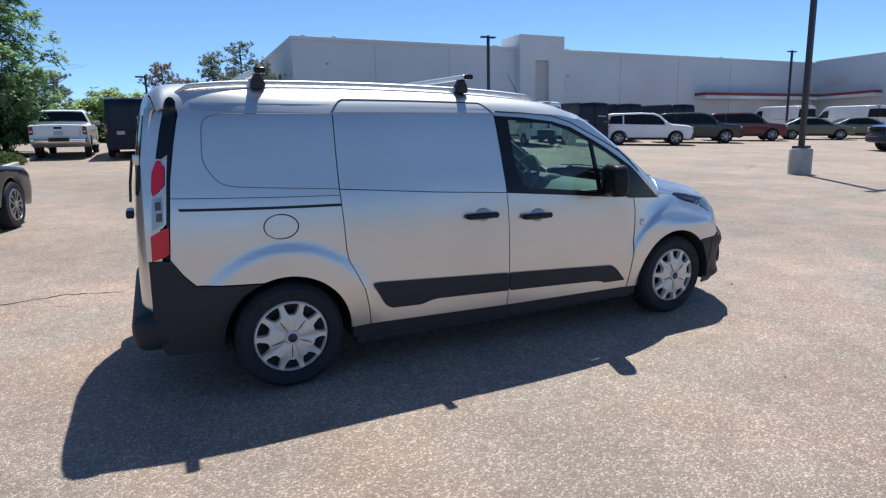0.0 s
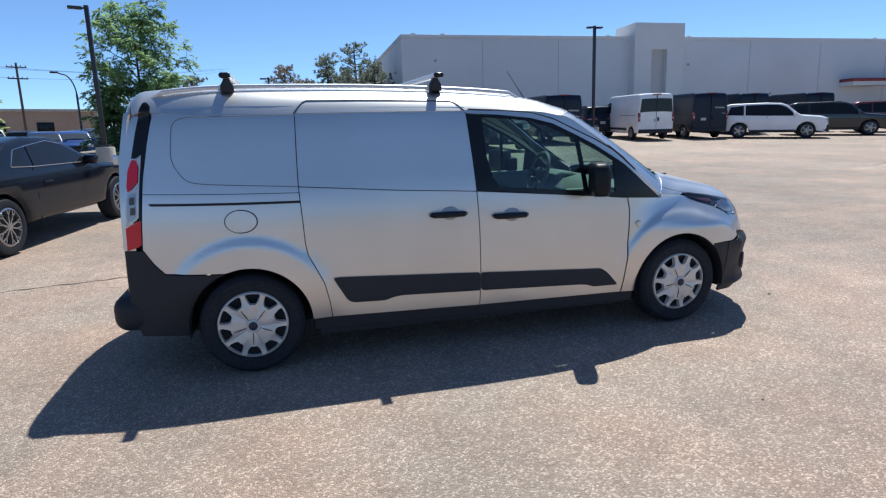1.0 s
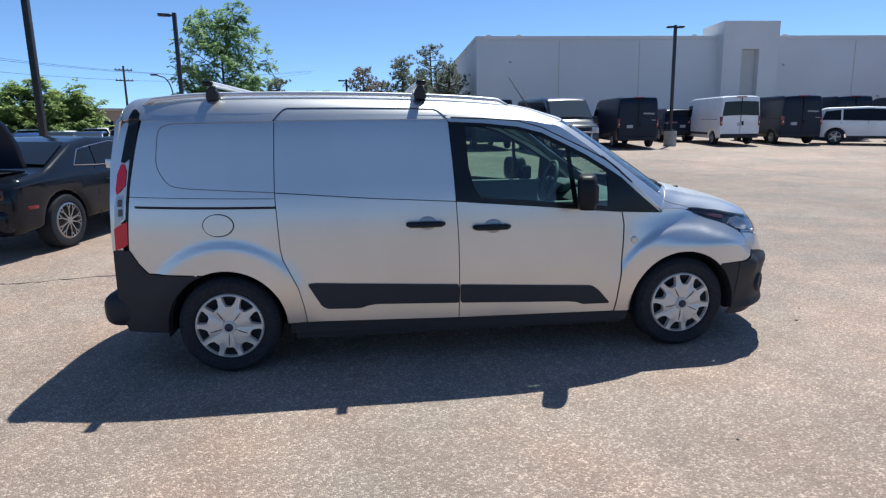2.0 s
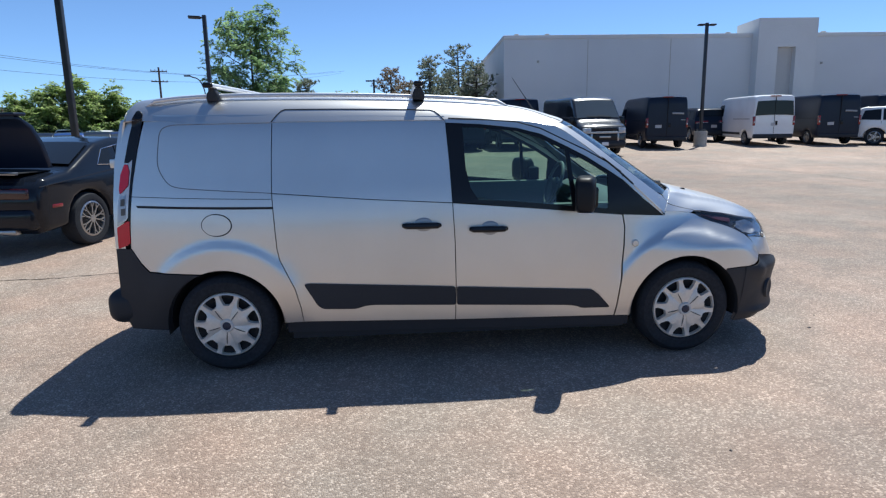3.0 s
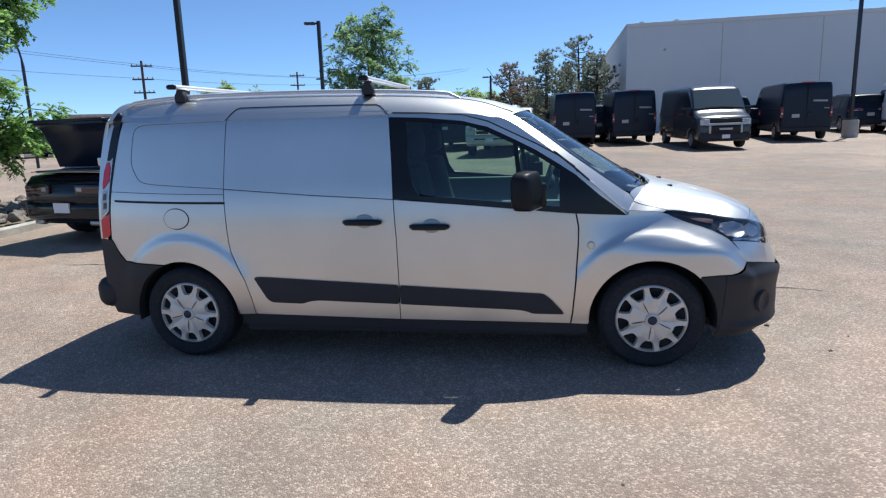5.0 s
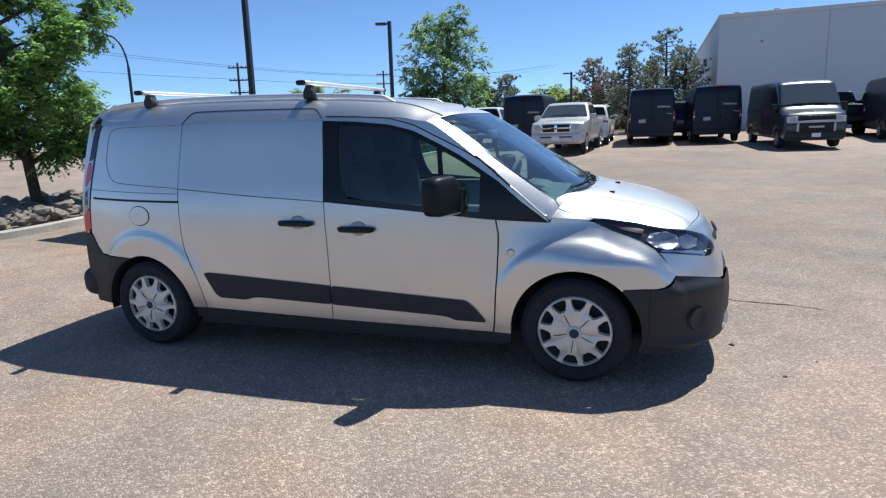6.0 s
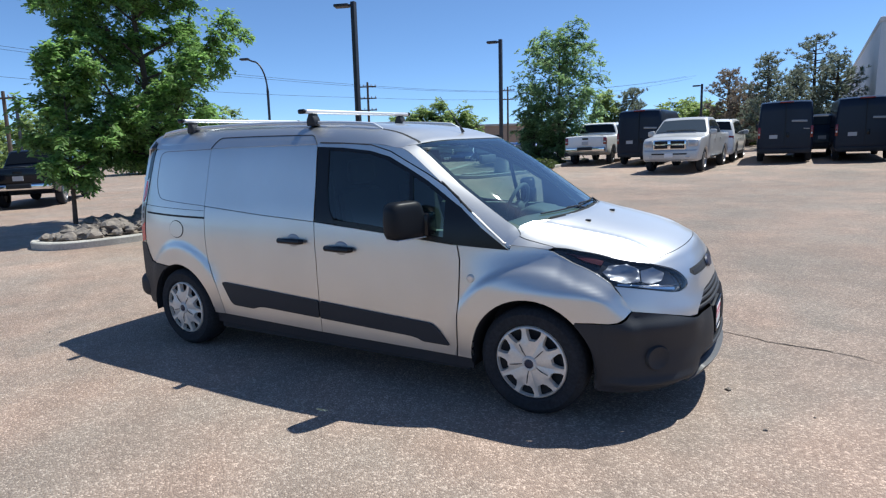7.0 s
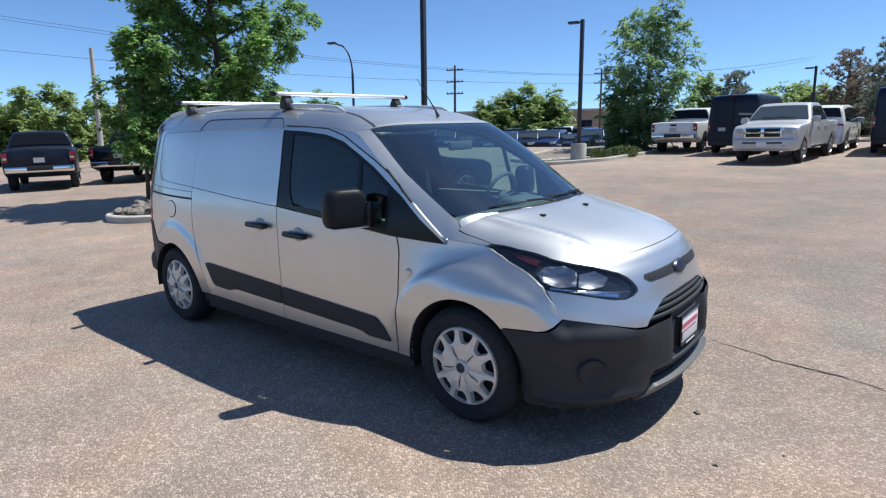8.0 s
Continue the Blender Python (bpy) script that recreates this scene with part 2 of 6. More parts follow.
def prism(bm, outline, y0, y1, bevel=0.0, seg=2):
    """A side outline of (x, z) pushed out from y0 to y1."""
    a = [bm.verts.new((x, y0, z)) for x, z in outline]
    b = [bm.verts.new((x, y1, z)) for x, z in outline]
    fs = [bm.faces.new(a), bm.faces.new(b[::-1])]
    n = len(a)
    fs += [bm.faces.new((a[i], b[i], b[(i + 1) % n], a[(i + 1) % n])) for i in range(n)]
    bmesh.ops.recalc_face_normals(bm, faces=fs)
    if bevel:
        rim = {e for f in fs[:2] for e in f.edges}
        bmesh.ops.bevel(bm, geom=list(rim), offset=bevel, segments=seg, affect="EDGES", profile=0.5)
    return bm


def slab(points, t=0.012):
    """A thin pane or plate: its outline and a thickness along its normal."""
    bm = bmesh.new()
    a = [bm.verts.new(p) for p in points]
    f = bm.faces.new(a)
    f.normal_update()
    n = f.normal.copy()
    b = [bm.verts.new(v.co + n * t) for v in a]
    bm.faces.new(b[::-1])
    for i in range(len(a)):
        j = (i + 1) % len(a)
        bm.faces.new((a[i], b[i], b[j], a[j]))
    bmesh.ops.recalc_face_normals(bm, faces=bm.faces)
    return bm


def lerp_rows(rows, v):
    """Smooth values between rows of (v, ...), by Catmull-Rom."""
    vs = [r[0] for r in rows]
    i = max(0, min(len(rows) - 2, next((k for k in range(len(vs) - 1) if v <= vs[k + 1]), len(vs) - 2)))
    p = [rows[max(0, min(len(rows) - 1, i + k))] for k in (-1, 0, 1, 2)]
    u = (v - vs[i]) / (vs[i + 1] - vs[i])
    u = max(0.0, min(1.0, u))
    out = []
    for c in range(1, len(rows[0])):
        d = vs[i + 1] - vs[i]
        m0 = (p[2][c] - p[0][c]) / max(1e-6, p[2][0] - p[0][0]) * d
        m1 = (p[3][c] - p[1][c]) / max(1e-6, p[3][0] - p[1][0]) * d
        out.append((2 * u**3 - 3 * u**2 + 1) * p[1][c] + (u**3 - 2 * u**2 + u) * m0 + (-2 * u**3 + 3 * u**2) * p[2][c] + (u**3 - u**2) * m1)
    return out


def rounded(poly, r, seg=3):
    """An outline with its corners rounded."""
    out, n = [], len(poly)
    for i in range(n):
        a, p, b = (Vector(poly[(i + k) % n]) for k in (-1, 0, 1))
        da, db = min(r, (a - p).length * 0.45), min(r, (b - p).length * 0.45)
        s, e = p + (a - p).normalized() * da, p + (b - p).normalized() * db
        for k in range(seg + 1):
            u = k / seg
            out.append(tuple((1 - u) ** 2 * s + 2 * u * (1 - u) * p + u * u * e))
    return out


def patch(poly, surface, step, depth=0.0, gap=0.0):
    """A flat outline (a, b) laid in fine cells on surface(a, b, inward) with its rim turned in by depth."""
    bm = bmesh.new()
    pts = []
    for p in poly:
        if not pts or (Vector(p) - Vector(pts[-1])).length > 1e-4:
            pts.append(p)
    bm.faces.new([bm.verts.new((a, b, 0)) for a, b in pts])
    for axis in (0, 1):
        lo, hi = min(p[axis] for p in pts), max(p[axis] for p in pts)
        k = math.ceil(lo / step[axis] + 1e-6)
        while k * step[axis] < hi - 1e-6:
            co, no = [0, 0, 0], [0, 0, 0]
            co[axis], no[axis] = k * step[axis], 1
            bmesh.ops.bisect_plane(bm, geom=bm.verts[:] + bm.edges[:] + bm.faces[:], plane_co=co, plane_no=no, dist=1e-5)
            k += 1
    flat = {v: (v.co.x, v.co.y) for v in bm.verts}
    if depth:
        rim = [e for e in bm.edges if e.is_boundary]
        before = set(bm.verts)
        r = bmesh.ops.extrude_edge_only(bm, edges=rim)
        for v in r["geom"]:
            if isinstance(v, bmesh.types.BMVert):
                flat[v] = (v.co.x, v.co.y, depth)
    for v, ab in flat.items():
        v.co = surface(ab[0], ab[1], ab[2] if len(ab) > 2 else 0.0)
    bmesh.ops.recalc_face_normals(bm, faces=bm.faces)
    bm.normal_update()
    out = 0.0
    for f in bm.faces:
        c = f.calc_center_median()
        out += f.normal.dot(c - Vector((max(-1.8, min(1.8, c.x)), 0, 0.8))) * f.calc_area()
    if out < 0:
        bmesh.ops.reverse_faces(bm, faces=bm.faces)
    return bm


# ---- the silver van: x ahead, y to its left, z up; its wheels stand on z = 0 ----
AXLE, HUB_Z, TYRE = 1.531, 0.322, 0.322
SIDE_W = [(0.15, 0.850), (0.34, 0.872), (0.58, 0.882), (0.79, 0.878), (0.95, 0.871), (1.07, 0.856), (1.14, 0.842), (1.30, 0.799), (1.50, 0.747), (1.585, 0.722), (1.66, 0.692)]
TURN, BULGE = 1.70, 2.5  # where the flank begins to turn into the nose, and how squarely
NOSE_X = [(0.19, 2.330), (0.28, 2.420), (0.45, 2.440), (0.60, 2.420), (0.70, 2.380), (0.80, 2.345), (0.87, 2.300), (0.925, 2.240), (0.96, 2.16)]


def flare(x, z):
    """How far the wheel arches stand out."""
    out = 0.0
    for c in (-AXLE, AXLE):
        r = math.hypot(x - c, z - HUB_Z)
        if r < 0.68 and z > 0.3:
            ahead = max(0.0, min(1.0, ((x - c) / r - 0.45) / 0.4)) if c > 0 else 0.0
            k = max(0.0, min(1.0, (0.560 + 0.085 * ahead - r) / 0.052))
            out += 0.021 * k * k * (3 - 2 * k) * min(1.0, (z - 0.3) / 0.25)
    return out


def side_y(x, z):
    """Half the van's width at a place on its flank."""
    w = lerp_rows(SIDE_W, z)[0]
    if x < -1.3:
        w -= 0.10 * ((-1.3 - x) / 0.75) ** 2
    if x > 1.0:
        k = max(0.0, min(1.0, (z - 0.72) / 0.25))
        w -= 0.067 * min(2.2, ((x - 1.0) / 0.385) ** 1.4) * k * k * (3 - 2 * k)
    if x > TURN:
        reach = lerp_rows(NOSE_X, z)[0] - TURN
        w *= (1 - min(0.99, (x - TURN) / reach) ** BULGE) ** (1 / BULGE)
    return w + flare(x, z)


# rows along the middle line, from under the nose over bonnet, windscreen and roof to the tail:
# v, x, z, sweep back at the edge, drop at the edge, half width, power of the sweep
LINE = [
    (0.0, 2.330, 0.19, 0.63, 0.000, 0.850, 3.0),
    (1.0, 2.420, 0.28, 0.72, 0.000, 0.865, 3.1),
    (2.0, 2.440, 0.45, 0.74, 0.000, 0.876, 3.1),
    (3.0, 2.420, 0.60, 0.72, 0.000, 0.876, 3.1),
    (4.0, 2.380, 0.70, 0.68, 0.000, 0.868, 3.0),
    (5.0, 2.345, 0.80, 0.645, 0.005, 0.845, 3.0),
    (6.0, 2.300, 0.87, 0.60, 0.030, 0.825, 3.0),
    (7.0, 2.240, 0.925, 0.54, 0.050, 0.815, 3.1),
    (8.0, 2.080, 0.990, 0.42, 0.060, 0.812, 3.0),
    (9.0, 1.880, 1.045, 0.30, 0.080, 0.810, 2.8),
    (10.0, 1.630, 1.105, 0.23, 0.120, 0.808, 2.6),
    (11.0, 1.560, 1.118, 0.21, 0.122, 0.804, 2.6),
    (12.0, 1.165, 1.360, 0.17, 0.055, 0.792, 4.4),
    (13.0, 0.900, 1.533, 0.160, 0.035, 0.748, 4.6),
    (14.0, 0.785, 1.598, 0.145, 0.043, 0.730, 4.4),
    (15.0, 0.690, 1.634, 0.12, 0.067, 0.722, 3.6),
    (16.0, 0.450, 1.696, 0.05, 0.102, 0.719, 3.0),
    (17.0, 0.000, 1.745, 0.00, 0.140, 0.716, 3.0),
    (18.0, -0.700, 1.775, 0.00, 0.165, 0.715, 3.0),
    (19.0, -1.500, 1.780, 0.00, 0.170, 0.709, 3.0),
    (20.0, -2.000, 1.776, -0.02, 0.150, 0.640, 4.0),
    (21.0, -2.140, 1.738, -0.03, 0.110, 0.620, 4.0),
    (22.0, -2.210, 1.600, -0.05, 0.020, 0.600, 5.0),
    (23.0, -2.270, 1.200, -0.07, 0.000, 0.660, 6.0),
    (24.0, -2.300, 0.800, -0.07, 0.000, 0.700, 6.0),
    (25.0, -2.310, 0.300, -0.07, 0.000, 0.700, 6.0),
]
LINE = [(v, x, z, s, d, side_y(min(x - s, TURN), z - d) - flare(min(x - s, TURN), z - d) if v <= 20 else w, p) for v, x, z, s, d, w, p in LINE]


def brow(v):
    """How late the top falls away towards its edge: latest at the foot of the windscreen."""
    if v <= 11.0:
        return 5 + 4 * max(0.0, (v - 9.5) / 1.5)
    return max(6.0, 9 - 3 * (v - 11.0)) if v < 15.0 else min(8.5, 6 + 0.5 * (v - 15.0))


def over(v, k):
    """A place on the top surface: v along LINE, k from -1 (its right edge) to 1."""
    x, z, sweep, drop, w, p = lerp_rows(LINE, v)
    a = min(1.0, abs(k))
    e = max(0.0, min(1.0, (9.5 - v) / 2.0))
    t = a * math.pi / 2
    across = e * math.sin(t) ** (2 / BULGE) + (1 - e) * a
    back = e * (1 - max(0.0, math.cos(t)) ** (2 / BULGE)) + (1 - e) * a**p
    ridge = 0.014 * math.exp(-(((across - 0.69 - 0.035 * max(0.0, v - 8.2)) / 0.035) ** 2)) * max(0.0, min(1.0, v - 6.8, 10.6 - v))
    x, z = x - sweep * back, z - drop * across ** brow(v) + ridge
    y = w * across + (flare(x, z) if v < 5 and a > 0.5 else 0.0)
    return Vector((x, math.copysign(y, k), z))


def flank(sign, lift=0.0):
    """The surface of one flank, for patch(): sign -1 is the van's right side."""
    return lambda x, z, inward: Vector((x, sign * (side_y(x, z) + lift - inward), z))


def top(lift=0.0):
    def surface(v, k, inward):
        p = over(v, k)
        if inward or lift:
            dv, dk = over(v + 0.02, k) - over(v - 0.02, k), over(v, k + 0.01) - over(v, k - 0.01)
            n = dk.cross(dv).normalized()
            if n.dot(p - Vector((0.0, 0.0, 0.8))) < 0:
                n = -n
            p = p + n * (lift - inward)
        return p

    return surface


def arc(cx, cz, r, a0, a1, n=14):
    return [(cx + r * math.cos(radians(a0 + (a1 - a0) * i / n)), cz + r * math.sin(radians(a0 + (a1 - a0) * i / n))) for i in range(n + 1)]


def inset(poly, d):
    """The outline drawn in by d all round."""
    n = len(poly)
    area = sum(poly[i][0] * poly[(i + 1) % n][1] - poly[(i + 1) % n][0] * poly[i][1] for i in range(n))
    sgn = 1 if area > 0 else -1
    out = []
    for i in range(n):
        a, p, b = (Vector(poly[(i + k) % n]) for k in (-1, 0, 1))
        u, w = (p - a).normalized(), (b - p).normalized()
        m = Vector((-(u.y + w.y), u.x + w.x))
        m = m.normalized() if m.length > 1e-6 else Vector((-u.y, u.x))
        c = max(0.5, m.dot(Vector((-u.y, u.x))))
        out.append(tuple(p + sgn * m * d / c))
    return out


van = thing("cargo_van", S.copy(), "silver compact cargo van with roof rack, parked on asphalt", "van")
STEP = (0.06, 0.05)
B_SEAM = [(-0.040, 0.298), (-0.034, 0.527), (-0.037, 0.82), (-0.049, 1.083), (-0.060, 1.32), (-0.079, 1.588), (-0.085, 1.612)]
S_SEAM = [(-1.040, 0.322), (-1.050, 0.426), (-1.078, 0.559), (-1.125, 0.661), (-1.166, 0.745), (-1.178, 0.82), (-1.184, 0.962), (-1.194, 1.168), (-1.192, 1.344), (-1.184, 1.612)]
F_SEAM = [(1.045, 0.286), (1.056, 0.36), (1.072, 0.56), (1.086, 0.786), (1.088, 0.896), (1.072, 0.980)]
WIN_TOP = [(-0.079, 1.588), (0.147, 1.575), (0.385, 1.548), (0.543, 1.507), (0.716, 1.423), (0.842, 1.357), (0.967, 1.278), (1.085, 1.200), (1.217, 1.083), (1.385, 0.952)]
DOOR_GAP = [(-0.06, 1.616), (0.147, 1.606), (0.387, 1.586), (0.545, 1.541), (0.686, 1.472), (0.843, 1.396), (1.0, 1.308), (1.065, 1.258), (1.088, 1.215)]
EDGE = [(0.0, 1.605), (0.40, 1.594), (0.57, 1.567), (0.64, 1.555), (0.74, 1.50), (1.0, 1.305), (1.20, 1.130), (1.35, 0.996)]
for sign in (-1, 1):
    def skin(name, poly, material, depth=0.014, lift=0.0, step=STEP, gap=0.0028, label="", parent=van):
        return part(name, patch(inset(poly, gap) if gap else poly, flank(sign, lift), step, depth), material, parent, label)

    # quarter panel round the rear arch
    quarter = [(-2.132, 0.822), (-2.072, 0.732), (-2.015, 0.672), (-1.668, 0.664), *arc(-AXLE, HUB_Z, 0.366, 110, 0, 18), (-1.165, 0.318), *S_SEAM, (-2.012, 1.622), (-2.030, 1.56), (-2.057, 1.44), (-2.092, 1.25), (-2.117, 1.0)]
    quarter_panel = skin("quarter_panel", quarter, SILVER, step=(0.03, 0.028), label="silver quarter panel with a pressed panel outline")
    skin("roof_side", [(-1.192, 1.600), (-1.186, 1.655), (-1.60, 1.660), (-1.95, 1.665), (-2.02, 1.640), (-2.015, 1.575), (-1.97, 1.600)], SILVER, lift=-0.008, gap=0, depth=0, parent=quarter_panel)
    # sliding door in three pressings
    low = [*S_SEAM[:8], (-0.585, 1.117), *B_SEAM[3::-1]]
    door = skin("sliding_door", low, SILVER, label="silver sliding side door")
    skin("blank_panel", [S_SEAM[7], S_SEAM[8], (-1.184, 1.606), (-0.079, 1.592), B_SEAM[4], B_SEAM[3], (-0.585, 1.117)], SILVER, lift=0.002, parent=door)
    skin("door_top", [(-1.186, 1.596), (-1.186, 1.640), (-0.60, 1.640), (-0.085, 1.630), (-0.082, 1.590)], SILVER, lift=-0.006, gap=0, depth=0, parent=door)
    # front door
    fdoor = skin("front_door", [*B_SEAM[:4], (0.5, 1.035), *F_SEAM[::-1]], SILVER, label="silver front door with black side trim")
    skin("window_frame", [*WIN_TOP, *EDGE[::-1], (-0.085, 1.612)], SILVER, gap=0.001, parent=fdoor)
    path = []
    for (x0, z0), (x1, z1) in zip(DOOR_GAP, DOOR_GAP[1:]):
        path += [(x0 + (x1 - x0) * i / 5, z0 + (z1 - z0) * i / 5) for i in range(5)]
    part("door_frame_gap", tube(bmesh.new(), [(x, sign * (side_y(x, z) - 0.001), z) for x, z in path], 0.0045, 6), SHELL, fdoor)
    for x0, x1, r, stuff in ((0.94, 1.16, 0.007, SHELL), (1.155, 1.365, 0.0085, SILVER)):
        path = [(x0 + (x1 - x0) * i / 14, lerp_rows(EDGE, x0 + (x1 - x0) * i / 14)[0]) for i in range(15)]
        part("pillar_seal", tube(bmesh.new(), [(x, sign * (side_y(x, z) - 0.002), z) for x, z in path], [r * 0.5] + [r] * 13 + [r * 0.5], 8), stuff, fdoor)
    skin("pillar_trim", [B_SEAM[3], B_SEAM[4], B_SEAM[5], (0.03, 1.578), (0.045, 1.30), (0.075, 1.17), (0.12, 1.10), (0.16, 1.070)], GLOSS_BLACK, gap=0.002, parent=fdoor, lift=-0.004)
    skin("sill_trim", [(0.12, 1.10), (0.16, 1.067), (0.98, 0.990), (0.98, 1.020), (0.30, 1.088)], GLOSS_BLACK, gap=0, parent=fdoor, lift=-0.004)
    skin("corner_trim", [(0.975, 1.262), (1.085, 1.200), (1.217, 1.083), (1.383, 0.954), (1.074, 0.978), (0.975, 0.990)], GLOSS_BLACK, gap=0.002, parent=fdoor, lift=-0.004, label="black corner sail panel")
    skin("top_trim", [(0.03, 1.580), *WIN_TOP[1:8], (0.985, 1.235), (0.86, 1.315), (0.70, 1.402), (0.53, 1.482), (0.38, 1.528), (0.15, 1.553), (0.03, 1.560)], GLOSS_BLACK, gap=0, parent=fdoor, lift=-0.004)
    skin("divider", [(0.700, 1.402), (0.728, 1.390), (0.770, 1.030), (0.738, 1.033)], GLOSS_BLACK, gap=0, parent=fdoor, lift=-0.003)
    skin("window_pane", [(0.02, 1.565), (0.22, 1.552), (0.47, 1.510), (0.70, 1.412), (0.86, 1.328), (0.985, 1.245), (0.985, 1.010), (0.3, 1.080), (0.08, 1.12), (0.035, 1.3)], WINDOW, depth=0, lift=-0.010, gap=0, parent=fdoor, label="green-tinted door glass")
    # front wing and its arch
    wing = [*[(x + 0.005, z) for x, z in F_SEAM], (1.383, 0.957), (1.392, 0.985), (1.50, 0.975), (1.58, 0.964), (1.63, 0.948), (1.661, 0.930), (1.738, 0.899), (1.825, 0.873), (1.880, 0.852), (1.920, 0.832), (1.962, 0.808), (1.985, 0.785), (2.033, 0.735), (2.060, 0.697), (2.078, 0.668), (2.045, 0.628), (2.015, 0.610), (1.975, 0.603), (1.900, 0.604), (1.800, 0.598), *arc(AXLE, HUB_Z, 0.372, 45, 184, 18), (1.155, 0.283)]
    front_wing = skin("front_wing", wing, SILVER, gap=0.0015, step=(0.016, 0.016), label="silver front wing")
    if sign < 0:
        wings = []
    wings.append(front_wing)
    # black lower parts
    skin("rear_corner", [(-2.125, 0.820), (-2.072, 0.730), (-2.015, 0.670), (-1.670, 0.662), *arc(-AXLE, HUB_Z, 0.366, 111, 180, 8), (-1.90, 0.27), (-2.20, 0.27), (-2.25, 0.40), (-2.24, 0.82)], BLACK_TRIM, lift=0.006)
    skin("front_corner", [(1.802, 0.594), (1.900, 0.600), (1.960, 0.598), (1.960, 0.45), (1.950, 0.28), (1.93, 0.20), *arc(AXLE, HUB_Z, 0.372, -16, 45, 8)], BLACK_TRIM, lift=0.002, gap=0, depth=0.0, step=(0.022, 0.022))
    skin("sill", [(-1.15, 0.320), (-0.04, 0.296), (1.15, 0.281), (1.15, 0.215), (-1.15, 0.245)], BLACK_TRIM, lift=-0.012, gap=0)
    clad = [(-1.026, 0.583), (-0.985, 0.588), (-0.0365, 0.535), (-0.0365, 0.404), (-0.577, 0.424), (-0.632, 0.419), (-0.696, 0.400), (-0.907, 0.407), (-0.942, 0.430)]
    skin("side_moulding", rounded(clad, 0.018), BLACK_TRIM, lift=0.012, parent=door)
    clad = [(-0.0325, 0.534), (0.880, 0.483), (0.928, 0.448), (1.008, 0.358), (1.000, 0.347), (0.811, 0.349), (0.772, 0.366), (0.714, 0.374), (-0.0325, 0.404)]
    skin("side_moulding", rounded(clad, 0.018), BLACK_TRIM, lift=0.012, parent=fdoor)
    # the sliding door's track, the pressed outline and lines of the quarter panel
    skin("door_track", [(-2.07, 1.100), (-1.19, 1.086), (-1.19, 1.071), (-2.06, 1.085)], SHELL, lift=0.003, gap=0, parent=quarter_panel, label="black sliding door track")
    skin("panel_line", [(-2.135, 1.158), (-1.196, 1.135), (-1.196, 1.1315), (-2.135, 1.154)], SHELL, lift=0.0015, gap=0, depth=0, parent=quarter_panel)
    ring = rounded([(-1.195, 1.606), (-1.835, 1.600), (-1.905, 1.570), (-1.925, 1.34), (-1.85, 1.225), (-1.76, 1.206), (-1.195, 1.170)], 0.06, 4)[5:-5]
    ring = [(-1.195, 1.604)] + ring + [(-1.195, 1.170)]
    bm = bmesh.new()
    path = []
    for (x0, z0), (x1, z1) in zip(ring, ring[1:]):
        n = max(1, int(math.hypot(x1 - x0, z1 - z0) / 0.05))
        path += [(x0 + (x1 - x0) * i / n, z0 + (z1 - z0) * i / n) for i in range(n)]
    path.append((-1.195, 1.169))
    tube(bm, [(x, sign * (side_y(x, z) - 0.0005), z) for x, z in path], 0.003, 6)
    # grey bead: the shade of the pressed crease drawn in colour
    part("pressed_outline", bm, CREASE_GREY, quarter_panel)
    bm = bmesh.new()
    pts = []
    for i in range(41):
        x = -1.182 + 1.092 * i / 40
        k = 0.925 + 0.075 * max(0.0, 1 - min(i, 40 - i) / 3.0) ** 1.6
        v = next(q / 100 for q in range(1600, 2001) if lerp_rows(LINE, q / 100)[0] <= x)
        pts.append(over(v, sign * k))
    tube(bm, pts, 0.004, 6)
    part("door_top_gap", bm, SHELL, door)
    if sign < 0:
        bm = bmesh.new()
        circle = arc(-1.546, 0.977, 0.094, 0, 360, 36)
        tube(bm, [(x, sign * side_y(x, 0.977 + (z - 0.977) * 0.72), 0.977 + (z - 0.977) * 0.72) for x, z in circle], 0.0042, 6)
        cap = part("fuel_flap", patch(arc(-1.546, 0.977, 0.0675, 0, 350, 30), flank(sign, 0.003), STEP, 0.01), SILVER, quarter_panel)
        cap.scale = (1.36, 1, 1)
        cap.location = (0.5566, 0, 0)
        part("flap_gap", bm, SHELL, quarter_panel)
    # tail lamp and the black pillar above it
    skin("tail_edge", [(-2.05, 1.640), (-2.10, 1.665), (-2.180, 1.63), (-2.225, 1.35), (-2.245, 0.82), (-2.17, 0.82), (-2.16, 1.2), (-2.10, 1.38)], SILVER, gap=0, depth=0, lift=-0.002)
    def corner(x, z, inward):
        """The flank's rear corner, running up on to the roof's shoulder."""
        roof_y = lerp_rows([(1.0, 0.0), (1.600, 0.585), (1.629, 0.619), (1.665, 0.596), (1.70, 0.569), (1.735, 0.526)], z)[0]
        return Vector((x, sign * (max(side_y(x, z), roof_y) + 0.003 - inward), z))

    black = [(-2.022, 1.668), (-2.024, 1.63), (-2.031, 1.58), (-2.061, 1.42), (-2.074, 1.36), (-2.098, 1.20), (-2.119, 1.005), (-2.128, 0.90), (-2.136, 0.90), (-2.131, 1.02), (-2.109, 1.232), (-2.089, 1.390), (-2.122, 1.366), (-2.150, 1.366), (-2.118, 1.51), (-2.094, 1.60), (-2.080, 1.659), (-2.066, 1.686), (-2.048, 1.695), (-2.032, 1.688)]
    part("tail_pillar", patch(black, corner, (0.02, 0.02), 0.004), GLOSS_BLACK, van)
